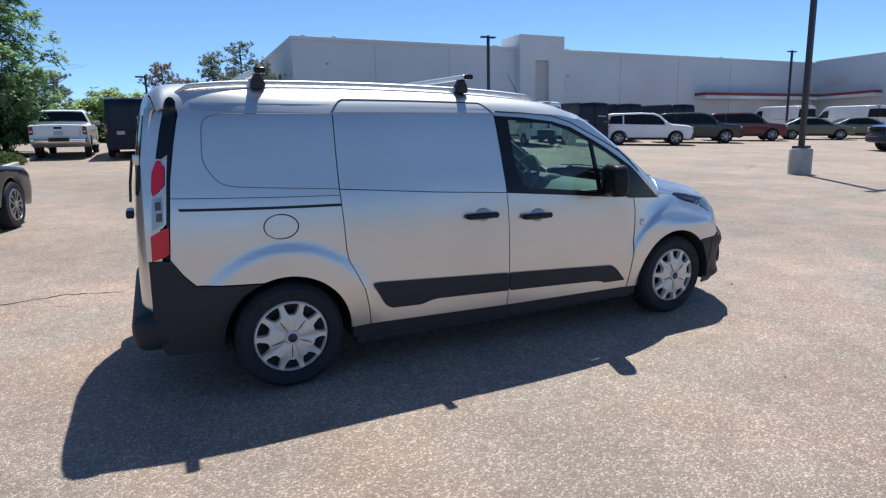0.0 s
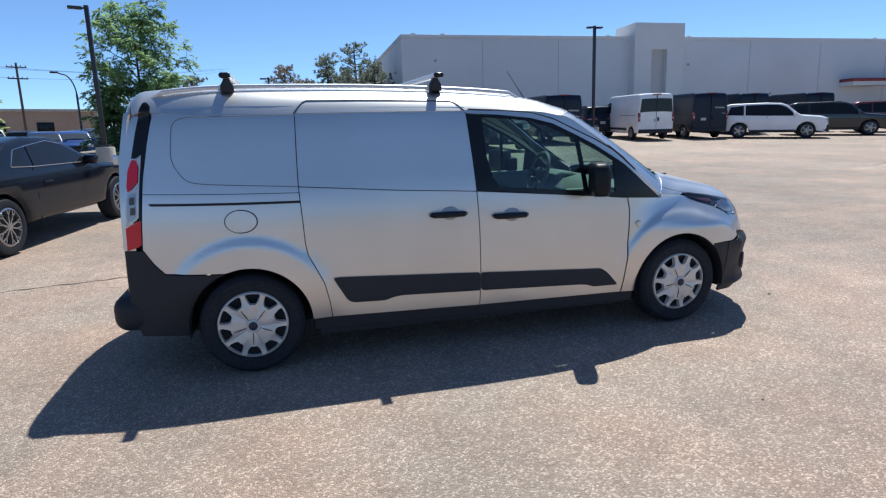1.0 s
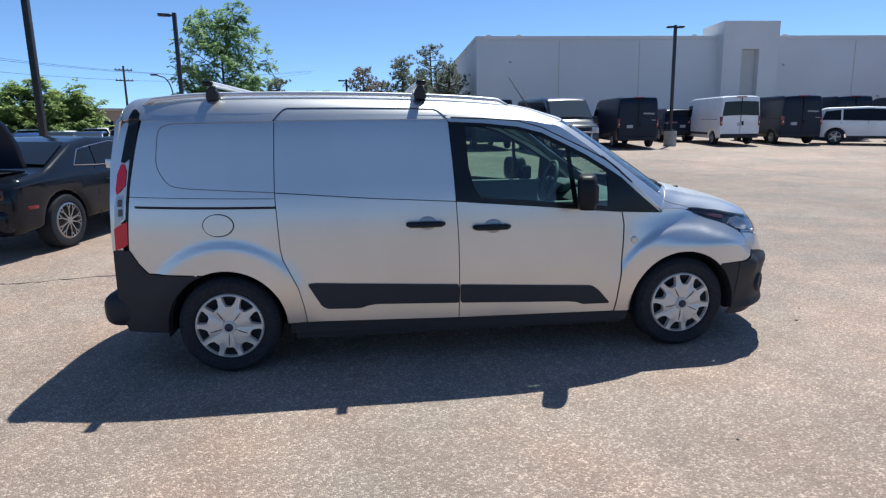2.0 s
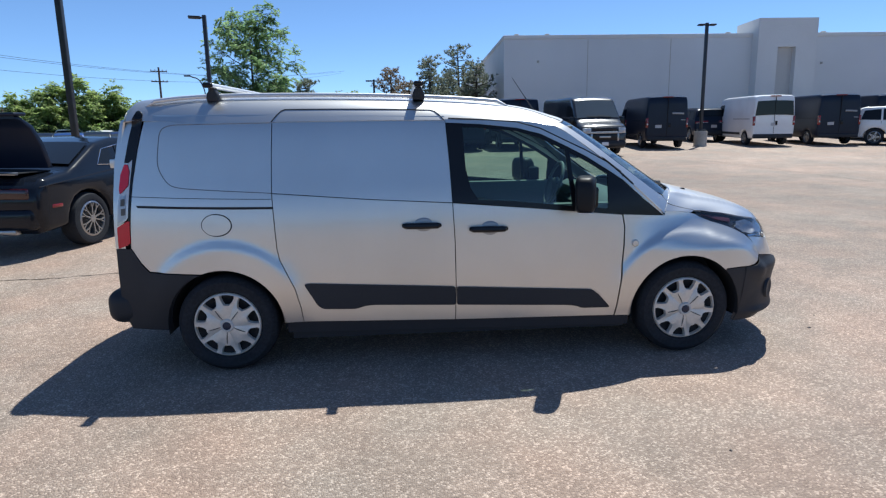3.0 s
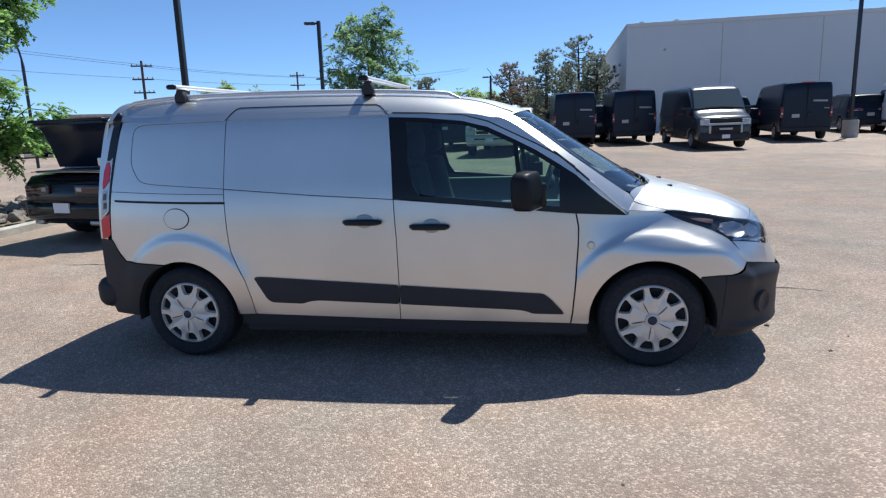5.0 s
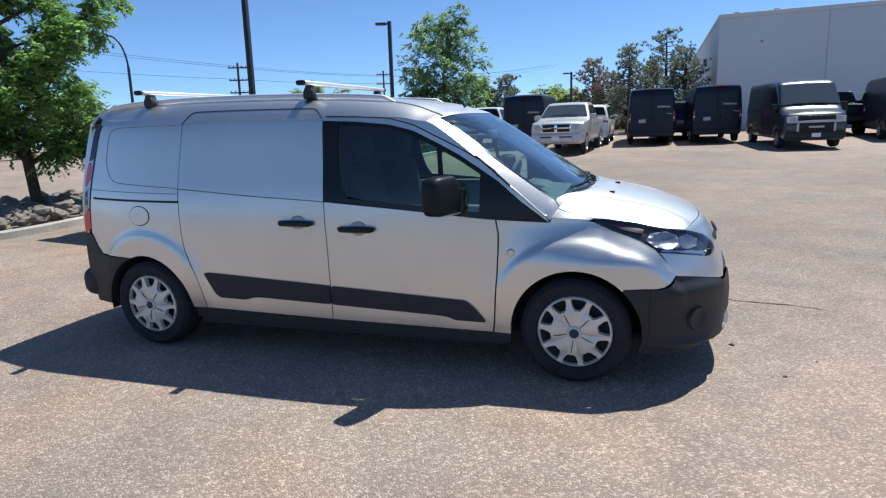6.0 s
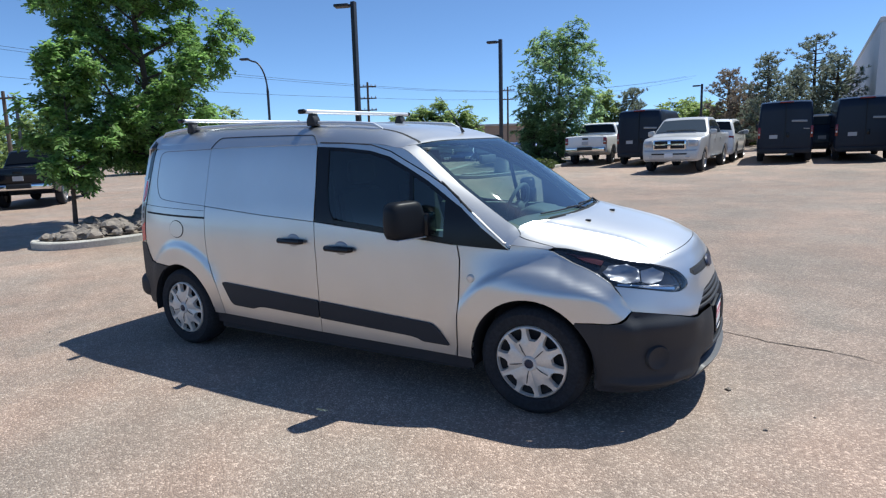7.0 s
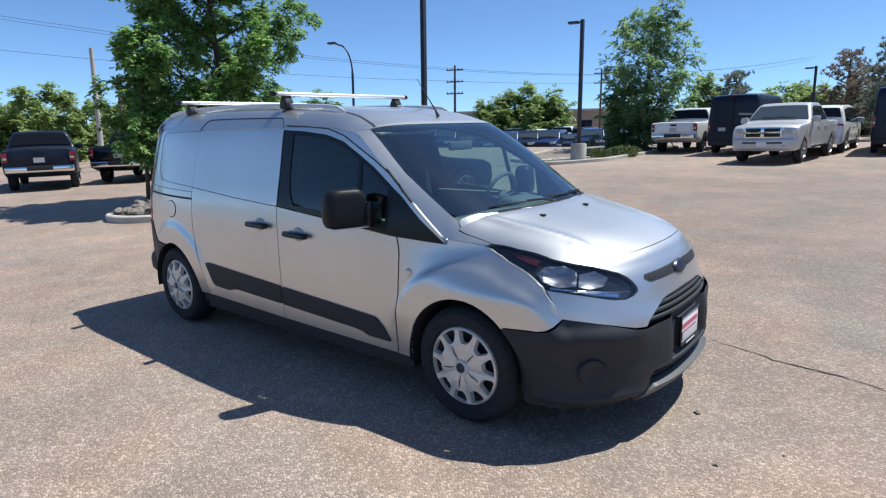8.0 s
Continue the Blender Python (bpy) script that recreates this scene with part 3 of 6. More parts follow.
    lamp = skin("tail_lamp", rounded([(-2.150, 1.358), (-2.126, 1.358), (-2.113, 1.312), (-2.121, 1.228), (-2.163, 1.184), (-2.185, 1.168), (-2.190, 1.20), (-2.178, 1.292)], 0.006), RED_LENS, gap=0.001, lift=0.005, step=(0.03, 0.03), label="red and clear tail lamp")
    skin("clear_lens", [(-2.090, 1.388), (-2.110, 1.232), (-2.131, 1.023), (-2.147, 1.003), (-2.214, 0.965), (-2.204, 1.095), (-2.188, 1.165), (-2.163, 1.181), (-2.119, 1.226), (-2.110, 1.312), (-2.123, 1.362)], CLEAR_LENS, gap=0.001, lift=0.003, step=(0.03, 0.03), parent=lamp, label="clear lens with a bright reflector")
    skin("reflector", rounded([(-2.138, 1.165), (-2.146, 1.020), (-2.203, 0.988), (-2.195, 1.10), (-2.178, 1.158)], 0.006), LAMP_BOWL, gap=0, lift=0.005, step=(0.03, 0.03), parent=lamp)
    for z in (1.06, 1.12):
        skin("reverse_cell", rounded([(-2.150, z - 0.022), (-2.147, z + 0.022), (-2.176, z + 0.018), (-2.180, z - 0.026)], 0.005), STEEL, gap=0, lift=0.007, step=(0.03, 0.03), parent=lamp)
    skin("lower_lens", [(-2.216, 0.957), (-2.147, 0.997), (-2.121, 1.002), (-2.131, 0.86), (-2.150, 0.842), (-2.222, 0.818)], RED_LENS, gap=0.001, lift=0.004, step=(0.03, 0.03), parent=lamp)
    # dark inner skin behind the panel gaps, and wheel houses
    skin("inner_skin", [(-2.15, 0.85), (-2.09, 1.3), (-2.02, 1.625), (-0.06, 1.615), (-0.04, 1.10), (1.08, 0.97), (1.36, 0.94), (1.66, 0.90), (1.88, 0.80), (1.94, 0.68), *arc(AXLE, HUB_Z, 0.42, 50, 180, 12), (1.05, 0.25), (-1.05, 0.27), *arc(-AXLE, HUB_Z, 0.42, 0, 180, 12), (-2.15, 0.35)], SHELL, depth=0, lift=-0.022, gap=0, step=(0.2, 0.1))
    for c in (-AXLE, AXLE):
        bm = bmesh.new()
        rows = []
        for y in (side_y(c, 0.70) - 0.012, 0.55):
            rows.append([bm.verts.new((x, sign * y, max(z, 0.18))) for x, z in arc(c, HUB_Z, 0.374, -8, 188, 22)])
        for i in range(22):
            bm.faces.new((rows[0][i], rows[0][i + 1], rows[1][i + 1], rows[1][i]))
        bm.faces.new(rows[1])
        part("wheel_house", bm, SHELL, van)

# ---- nose, bonnet, windscreen, roof and tail ----
TSTEP = (0.25, 0.06)


def both(half):
    """A half outline in (v, k), from k = 0 to k = 0, closed by its mirror image."""
    return half + [(v, -k) for v, k in half[::-1] if k > 1e-6]


def cap_part(name, poly, material, depth=0.012, lift=0.0, gap=0.0, label="", parent=van, step=TSTEP):
    return part(name, patch(inset(poly, gap) if gap else poly, top(lift), step, depth), material, parent, label)


def bumper_skin(v, k, inward):
    """The bumper: a fuller lower part under a crease, and a pocket for the plate."""
    p = top(0.004)(v, k, inward)
    full = 0.014 * max(0.0, min(1.0, (3.3 - v) / 0.75)) * max(0.0, min(1.0, (abs(k) - 0.26) / 0.08)) * max(0.0, min(1.0, (0.82 - abs(k)) / 0.1))
    side = max(0.0, min(1.0, (abs(k) - 0.24) / 0.10)) * max(0.0, min(1.0, (0.86 - abs(k)) / 0.14))
    full += side * (0.018 * math.exp(-(((v - 2.85) / 0.30) ** 2)) - 0.014 * math.exp(-(((v - 1.9) / 0.45) ** 2)) + 0.026 * math.exp(-(((v - 0.85) / 0.24) ** 2)))
    ease = lambda t: max(0.0, min(1.0, t)) ** 2 * (3 - 2 * max(0.0, min(1.0, t)))
    pocket = 0.040 * ease((0.27 - abs(p.y)) / 0.05) * ease((v - 1.40) / 0.2) * ease((3.3 - v) / 0.5)
    intake = 0.050 * ease((0.45 - abs(p.y)) / 0.03) * ease((v - 1.0) / 0.06) * ease((1.42 - v) / 0.06)
    return p + Vector((0.6 * full - pocket - intake, math.copysign(0.8 * full, k), 0.0))


front = [(0.2, 0.0), (0.2, 0.85), (3.0, 0.836), (3.02, 0.79), (3.07, 0.755), (3.24, 0.722), (3.61, 0.690), (3.46, 0.60), (3.28, 0.51), (2.95, 0.36), (2.89, 0.305), (2.92, 0.26), (2.98, 0.0)]
bumper = part("front_bumper", patch(both(front), bumper_skin, (0.085, 0.022), 0.003), BLACK_TRIM, van, "black plastic front bumper")
EYE = [(6.575, 0.522), (6.27, 0.470), (5.77, 0.385), (5.40, 0.345), (5.05, 0.320), (4.75, 0.303), (4.56, 0.306), (4.42, 0.330), (4.33, 0.375)]
LOW = [(4.40, 0.435), (4.63, 0.545), (4.80, 0.64), (4.90, 0.700), (5.00, 0.765)]
cap_part("nose_panel", both([(6.95, 0.0), (6.95, 0.15), (6.89, 0.36), (6.60, 0.516), *[(v - 0.02, k - 0.004) for v, k in EYE[1:]], *[(v - 0.035, k) for v, k in LOW], (4.35, 0.727), (3.64, 0.690), (3.49, 0.60), (3.31, 0.51), (2.97, 0.36), (2.93, 0.300), (3.15, 0.278), (3.40, 0.240), (3.88, 0.163), (3.97, 0.12), (4.02, 0.0)]), SILVER, label="silver nose panel", step=(0.12, 0.03))
bonnet = cap_part("bonnet", both([(6.99, 0.0), (6.99, 0.15), (6.93, 0.36), (6.62, 0.518), (7.12, 0.622), (7.59, 0.712), (8.2, 0.872), (8.86, 0.957), (9.32, 0.952), (9.81, 0.940), (10.6, 0.915), (10.98, 0.893), (11.01, 0.870), (10.97, 0.77), (10.80, 0.60), (10.62, 0.45), (10.47, 0.25), (10.45, 0.0)]), SILVER, label="silver bonnet with two shallow ridges", step=(0.2, 0.02))
cap_part("cowl", both([(10.35, 0.0), (10.45, 0.55), (10.8, 0.80), (11.0, 0.85), (11.02, 0.0)]), SHELL, depth=0.0, lift=-0.022, step=(0.06, 0.03))
roof = cap_part("roof", both([(14.05, 0.0), (14.05, 0.90), (14.4, 1.0), (16.0, 1.0), (20.0, 1.0), (21.2, 1.0), (21.3, 0.0)]), SILVER, label="silver roof", step=(0.2, 0.025))
cap_part("tail_panel", both([(21.35, 0.0), (21.3, 1.0), (23.0, 1.0), (24.6, 1.0), (24.6, 0.0)]), SILVER, label="silver rear doors")
for k in (-1, 1):
    cap_part("rear_window", [(22.0, k * 0.06), (22.0, k * 0.86), (23.0, k * 0.86), (23.1, k * 0.8), (23.1, k * 0.06)], DARK_GLASS, lift=0.004)
    cap_part("pillar", [(11.05, k * 0.895), (11.0, k), (12.0, k), (13.0, k), (14.35, k), (14.0, k * 0.905), (13.0, k * 0.915), (12.0, k * 0.925)], SILVER)
    cap_part("wing_top", [(8.87, k), (8.90, k * 0.962), (9.33, k * 0.958), (9.82, k * 0.946), (10.6, k * 0.922), (11.06, k * 0.895), (11.10, k * 0.93), (11.0, k)], SILVER, depth=0.006, step=(0.1, 0.03))


def screen_skin(v, k, inward):
    """The windscreen runs straight on below the bonnet's edge."""
    if v >= 11.2:
        return top(-0.003)(v, k, inward)
    a, b = top(-0.003)(11.2, k, inward), top(-0.003)(11.4, k, inward)
    return a + (a - b) * ((11.2 - v) / 0.2)


screen = part("windscreen", patch(both([(11.04, 0.0), (11.04, 0.77), (11.05, 0.866), (11.3, 0.905), (12.0, 0.92), (13.0, 0.91), (13.98, 0.90), (13.98, 0.0)]), screen_skin, TSTEP, 0), SCREEN, van, "blue-green tinted windscreen")
cap_part("top_band", both([(13.62, 0.0), (13.55, 0.87), (13.96, 0.89), (13.97, 0.0)]), GLOSS_BLACK, depth=0, lift=-0.006, parent=screen)
for k in (-1, 1):
    cap_part("side_band", [(11.2, k * 0.868), (11.35, k * 0.905), (12.0, k * 0.918), (13.6, k * 0.905), (13.6, k * 0.875), (12.0, k * 0.895), (11.4, k * 0.885)], GLOSS_BLACK, depth=0, lift=-0.006, parent=screen)
# headlamps: a clear leaf-shaped lens over a black tray with two chrome bowls
for k in (-1, 1):
    leaf = [(v, k * a) for v, a in [*EYE, *LOW, (5.40, 0.800), (5.75, 0.828), (6.35, 0.868), (6.93, 0.905), (7.45, 0.955), (8.0, 0.997), (8.5, 0.997), (8.84, 0.972), (8.2, 0.882), (7.59, 0.720), (7.12, 0.630)]]
    lamp = cap_part("headlamp", leaf, LAMP_TRAY, lift=-0.030, depth=0.0, label="headlamp with clear lens and black bezel", step=(0.2, 0.03))
    cap_part("lens", leaf, LENS, lift=0.002, depth=0.0, parent=lamp, step=(0.2, 0.03))
    strip = [(4.46, 0.40), (4.70, 0.545), (4.90, 0.64), (5.05, 0.75), (5.22, 0.745), (5.03, 0.64), (4.83, 0.545), (4.60, 0.40)]
    cap_part("chrome_strip", [(v, k * a) for v, a in strip], CHROME, lift=-0.012, depth=0.012, parent=lamp, step=(0.2, 0.03))
    part("side_reflector", patch([(v, k * a) for v, a in rounded([(7.25, 0.80), (7.75, 0.90), (8.35, 0.955), (8.1, 0.905), (7.55, 0.755)], 0.02)], top(-0.018), (0.2, 0.03), 0.008), AMBER, lamp, "dull red side reflector")
    for bowl, mv, ma in (([(7.10, 0.765), (6.5, 0.82), (5.6, 0.785), (5.16, 0.705), (5.22, 0.618), (6.3, 0.600), (7.0, 0.650)], 6.1, 0.70), ([(6.25, 0.50), (5.6, 0.445), (5.1, 0.475), (5.02, 0.545), (5.2, 0.606), (6.15, 0.590)], 5.55, 0.535)):
        def dish(v, a, inward, mv=mv, ma=ma):
            r2 = ((v - mv) / 0.9) ** 2 + ((abs(a) - ma) / 0.085) ** 2
            fold = 0.0012 * math.sin(9 * math.atan2(v - mv, (abs(a) - ma) * 10))
            return top(-0.008)(v, a, inward + 0.022 * max(0.0, 1 - r2) + fold * min(1.0, r2))

        part("reflector", patch([(v, k * a) for v, a in rounded(bowl, 0.03)], dish, (0.09, 0.012), 0.02), LAMP_BOWL, lamp, smooth=16)
    bm = bmesh.new()
    tube(bm, [over(4.62 + 0.06 * i, k * (0.345 + 0.055 * i)) + Vector((-0.006, -k * 0.004, -0.002)) for i in range(7)], 0.004, 6)
    part("light_pipe", bm, CHROME, lamp)
# upper slot with badge, lower grille with bars, number plate, lip
slot = cap_part("upper_slot", rounded(both([(4.80, 0.0), (4.80, 0.215), (5.05, 0.250), (5.31, 0.240), (5.38, 0.0)]), 0.02), SHELL, lift=0.0015, depth=0.006, label="black slot grille", step=(0.1, 0.03))
cap_part("slot_bar", rounded(both([(4.92, 0.0), (4.92, 0.215), (5.16, 0.225), (5.22, 0.0)]), 0.02), BLACK_TRIM, lift=0.003, depth=0.004, parent=slot, step=(0.1, 0.03))
bm = lathe(bmesh.new(), [(0.001, 0.012), (0.05, 0.010), (0.062, 0.0)], 28, "x")
badge = part("nose_badge", bm, BLUE_BADGE, van, "oval dark blue badge")
badge.matrix_local = Matrix.Translation(over(5.05, 0) + Vector((0.007, 0, 0))) @ pose(0, 0, 0, 0, -22, 0) @ Matrix.Diagonal((1, 1.35, 0.62, 1))
bm = lathe(bmesh.new(), [(0.054, 0.004), (0.064, 0.013), (0.074, -0.012)], 28, "x")
rim = part("badge_rim", bm, CHROME, van)
rim.matrix_local = badge.matrix_local.copy()
grille = cap_part("lower_grille", both([(2.90, 0.0), (2.90, 0.30), (3.15, 0.278), (3.40, 0.242), (3.88, 0.166), (4.03, 0.0)]), SHELL, lift=-0.035, depth=0.0, label="black lower grille with bars", step=(0.1, 0.03))
for v in (3.12, 3.40, 3.68, 3.90):
    bm = bmesh.new()
    w = 0.285 - 0.145 * (v - 3.0)
    tube(bm, [over(v, -w + 2 * w * i / 20) + Vector((-0.014, 0, 0)) for i in range(21)], 0.011, 8)
    part("grille_bar", bm, BLACK_TRIM, grille)
part("intake_slat", tube(bmesh.new(), [over(1.22, -0.27 + 0.54 * i / 16) + Vector((-0.03, 0, 0)) for i in range(17)], 0.008, 6), SHELL, bumper)
part("plate_shelf", tube(bmesh.new(), [over(1.52, -0.28 + 0.56 * i / 16) + Vector((-0.004, 0, 0)) for i in range(17)], [0.006] + [0.011] * 15 + [0.006], 8), BLACK_TRIM, bumper)
cap_part("grey_lip", both([(0.15, 0.0), (0.15, 0.26), (0.42, 0.335), (0.62, 0.330), (0.92, 0.285), (1.02, 0.262), (1.0, 0.0)]), mat("grey_plastic", (0.075, 0.076, 0.080), 0.5, grain=0.1), lift=0.030, depth=0.05, parent=bumper, label="grey lower lip", step=(0.1, 0.03))
for k in (-1, 1):
    p = over(1.74, k * 0.585)
    bm = lathe(bmesh.new(), [(0.001, 0.0035), (0.046, 0.0035), (0.054, 0.008), (0.064, 0.008), (0.072, -0.008)], 26, "x")
    ob = part("fog_lamp_blank", bm, BLACK_TRIM, bumper)
    ob.matrix_local = Matrix.Translation(p + Vector((0.008, k * 0.010, 0))) @ pose(0, 0, 0, 0, 0, k * 46)
plate = part("number_plate", boxed(2.414, 2.420, -0.145, 0.145, 0.405, 0.553, 0.002), PLATE, van, "white dealer plate with pink and dark bars")
part("plate_bar", boxed(2.4205, 2.4215, -0.125, 0.125, 0.487, 0.512), PLATE_RED, plate)
part("plate_bar", boxed(2.4205, 2.4215, -0.105, 0.105, 0.463, 0.472), PLATE_RED, plate)
part("plate_bar", boxed(2.4205, 2.4215, -0.14, -0.115, 0.425, 0.47), GLOSS_BLACK, plate)
bm = bmesh.new()
corners = [(2.418, y, z) for y, z in ((-0.148, 0.402), (0.148, 0.402), (0.148, 0.556), (-0.148, 0.556), (-0.148, 0.402))]
tube(bm, corners, 0.009, 6)
part("plate_frame", bm, GLOSS_BLACK, plate)
part("frame_writing", boxed(2.4265, 2.428, -0.07, 0.07, 0.394, 0.402), PLATE, plate)
part("plate_holder", boxed(2.375, 2.414, -0.150, 0.150, 0.40, 0.56, 0.004), BLACK_TRIM, van)
# wipers and washer jets
for y0, y1 in ((0.56, 0.02), (0.06, -0.52)):
    bm = bmesh.new()
    pts = []
    for i in range(9):
        k = (y0 + (y1 - y0) * i / 8) / 0.8
        pts.append(screen_skin(11.075 + 0.005 * i, k, 0) + Vector((0.005, 0, 0.008)))
    tube(bm, pts, 0.005, 6)
    wiper = part("wiper", bm, BLACK_TRIM, van)
    part("wiper_arm", tube(bmesh.new(), [over(10.80, y0 / 0.8 * 0.94) + Vector((0, 0, 0.0)), screen_skin(11.08, (0.75 * y0 + 0.25 * y1) / 0.8, 0) + Vector((0.006, 0, 0.012)), screen_skin(11.10, (y0 + y1) / 1.6, 0) + Vector((0.006, 0, 0.014))], [0.008, 0.006, 0.004], 6), BLACK_TRIM, wiper)
for x, y in ((1.712, -0.355), (1.735, 0.123)):
    z = 1.074 if y < 0 else 1.080
    part("washer_jet", boxed(x - 0.016, x + 0.016, y - 0.013, y + 0.013, z - 0.004, z + 0.011, 0.004), BLACK_TRIM, van)
# rear bumper and latch of the rear doors
part("rear_bumper", boxed(-2.36, -2.10, -0.745, 0.745, 0.30, 0.53, 0.085, 5), BLACK_TRIM, van, "black rear bumper")
for z in (0.72, 1.36):
    part("door_hinge", boxed(-2.262, -2.225, -0.612, -0.585, z - 0.028, z + 0.028, 0.006), SILVER, van)
part("rear_handle", boxed(-2.345, -2.30, -0.16, 0.02, 0.98, 1.03, 0.012), GLOSS_BLACK, van)
part("rear_wiper", tube(bmesh.new(), [(-2.312, -0.1, 1.08), (-2.300, -0.16, 1.2), (-2.275, -0.2, 1.35)], 0.008, 6), BLACK_TRIM, van)
# unseen floor and trays, widened to stop sun leaking under the van
part("floor_pan", boxed(-1.12, 1.12, -0.84, 0.84, 0.2, 0.26), SHELL, van)
part("under_tray", boxed(1.1, 2.22, -0.56, 0.56, 0.19, 0.23), SHELL, van)
part("under_tray", boxed(1.70, 2.0, -0.73, 0.73, 0.25, 0.29), SHELL, van)
part("under_tray", boxed(-2.2, -1.1, -0.56, 0.56, 0.22, 0.27), SHELL, van)
# unseen dark pieces filling the nose, added to stop sun leaking through it
part("engine_bay_block", boxed(1.45, 2.08, -0.60, 0.60, 0.24, 0.84, 0.05), SHELL, van)
part("crash_beam", boxed(2.0, 2.24, -0.40, 0.40, 0.19, 0.78), SHELL, van)
part("nose_light_block", boxed(1.92, 2.12, -0.64, 0.64, 0.20, 0.80, 0.02), SHELL, van)
nose = [over(0.75, -0.8 + 1.6 * i / 16) + Vector((-0.03, 0, 0)) for i in range(17)]
part("nose_light_tray", slab([(p.x, p.y, 0.235) for p in nose] + [(1.92, 0.70, 0.235), (1.92, -0.70, 0.235)], 0.012), SHELL, van)
part("arch_light_block", boxed(1.15, 1.50, -0.63, 0.63, 0.24, 0.90), SHELL, van)

# ---- wheels ----
for c in (-AXLE, AXLE):
    for sign in (-1, 1):
        wheel = new("wheel")
        wheel.parent = van
        wheel.location = (c, sign * 0.775, HUB_Z)
        wheel.rotation_euler = (0, radians(7 if c > 0 else 3), 0 if sign < 0 else math.pi)
        bm = lathe(bmesh.new(), [(0.205, 0.10), (0.212, -0.085), (0.232, -0.105), (0.285, -0.108), (0.312, -0.088), (0.3215, -0.060), (0.322, 0.0), (0.3215, 0.060), (0.310, 0.095), (0.25, 0.108), (0.205, 0.10)], 56)
        tyre = part("tyre", bm, RUBBER, wheel, "black tyre")
        bm = lathe(bmesh.new(), [(0.03, -0.045), (0.10, -0.05), (0.165, -0.055), (0.195, -0.075), (0.207, -0.092)], 40)
        part("rim", bm, SHELL, wheel, "black steel rim")
        # cover: ten windows between five double spokes
        bm = bmesh.new()
        seg, radii = 120, [0.032, 0.07, 0.115, 0.136, 0.152, 0.186, 0.203, 0.211, 0.217]
        depth = [-0.112, -0.116, -0.114, -0.112, -0.109, -0.106, -0.105, -0.100, -0.088]
        grid = []
        for r, d in zip(radii, depth):
            ring = []
            half = {0.136: 0.19, 0.152: 0.31, 0.186: 0.385, 0.203: 0.36}.get(r, 1 / 3)
            for i in range(seg):
                # columns 2 to 10 of each twelve hold a window that widens outwards
                c0 = i % 12
                u = 0.5 + (c0 - 6) / 4 * half if 2 <= c0 <= 10 else ((0.5 - half) * c0 / 2 if c0 < 2 else 1 - (0.5 - half) * (12 - c0) / 2)
                t = 2 * math.pi * (i // 12 + u) / 10
                bow = 0.013 * (abs(math.sin(2.5 * t)) ** 0.7 - 0.5) * max(0.0, 1 - abs(r - 0.11) / 0.09) - (0.004 * math.cos(10 * t) if 0.12 < r < 0.2 else 0)
                ring.append(bm.verts.new((r * math.cos(t), d - bow, r * math.sin(t))))
            grid.append(ring)
        for j in range(len(radii) - 1):
            for i in range(seg):
                if 3 <= j <= 5 and 2 <= i % 12 <= 9:
                    continue
                bm.faces.new((grid[j][i], grid[j][(i + 1) % seg], grid[j + 1][(i + 1) % seg], grid[j + 1][i]))
        rim_edges = [e for e in bm.edges if e.is_boundary]
        r = bmesh.ops.extrude_edge_only(bm, edges=rim_edges)
        for v in r["geom"]:
            if isinstance(v, bmesh.types.BMVert):
                v.co.y += 0.030
                # window walls slope in towards each window's middle
                r0 = math.hypot(v.co.x, v.co.z)
                if 0.12 < r0 < 0.208:
                    t0 = (math.floor(math.atan2(v.co.z, v.co.x) / (math.pi / 5)) + 0.5) * math.pi / 5
                    v.co.x += 0.11 * (0.160 * math.cos(t0) - v.co.x)
                    v.co.z += 0.11 * (0.160 * math.sin(t0) - v.co.z)
        bmesh.ops.recalc_face_normals(bm, faces=bm.faces)
        cover = part("wheel_cover", bm, COVER, wheel, "silver wheel cover with ten windows", smooth=28)
        # dark raised beads paint the shade of the cover's five creases
        for i in range(5):
            t = 2 * math.pi * (i + 0.5) / 5 + 0.3
            bm = tube(bmesh.new(), [(r * math.cos(t), d, r * math.sin(t)) for r, d in ((0.045, -0.1145), (0.08, -0.1235), (0.122, -0.1205))], [0.002, 0.0035, 0.002], 5)
            part("groove_shade", bm, STEEL, cover)
        bm = lathe(bmesh.new(), [(0.0, -0.131), (0.018, -0.130), (0.026, -0.127), (0.030, -0.110)], 24)
        part("hub_cap", bm, BLUE_BADGE, cover)
        bm = lathe(bmesh.new(), [(0.027, -0.124), (0.032, -0.128), (0.039, -0.127), (0.046, -0.112)], 24)
        part("hub_ring", bm, HUB_SILVER, cover)

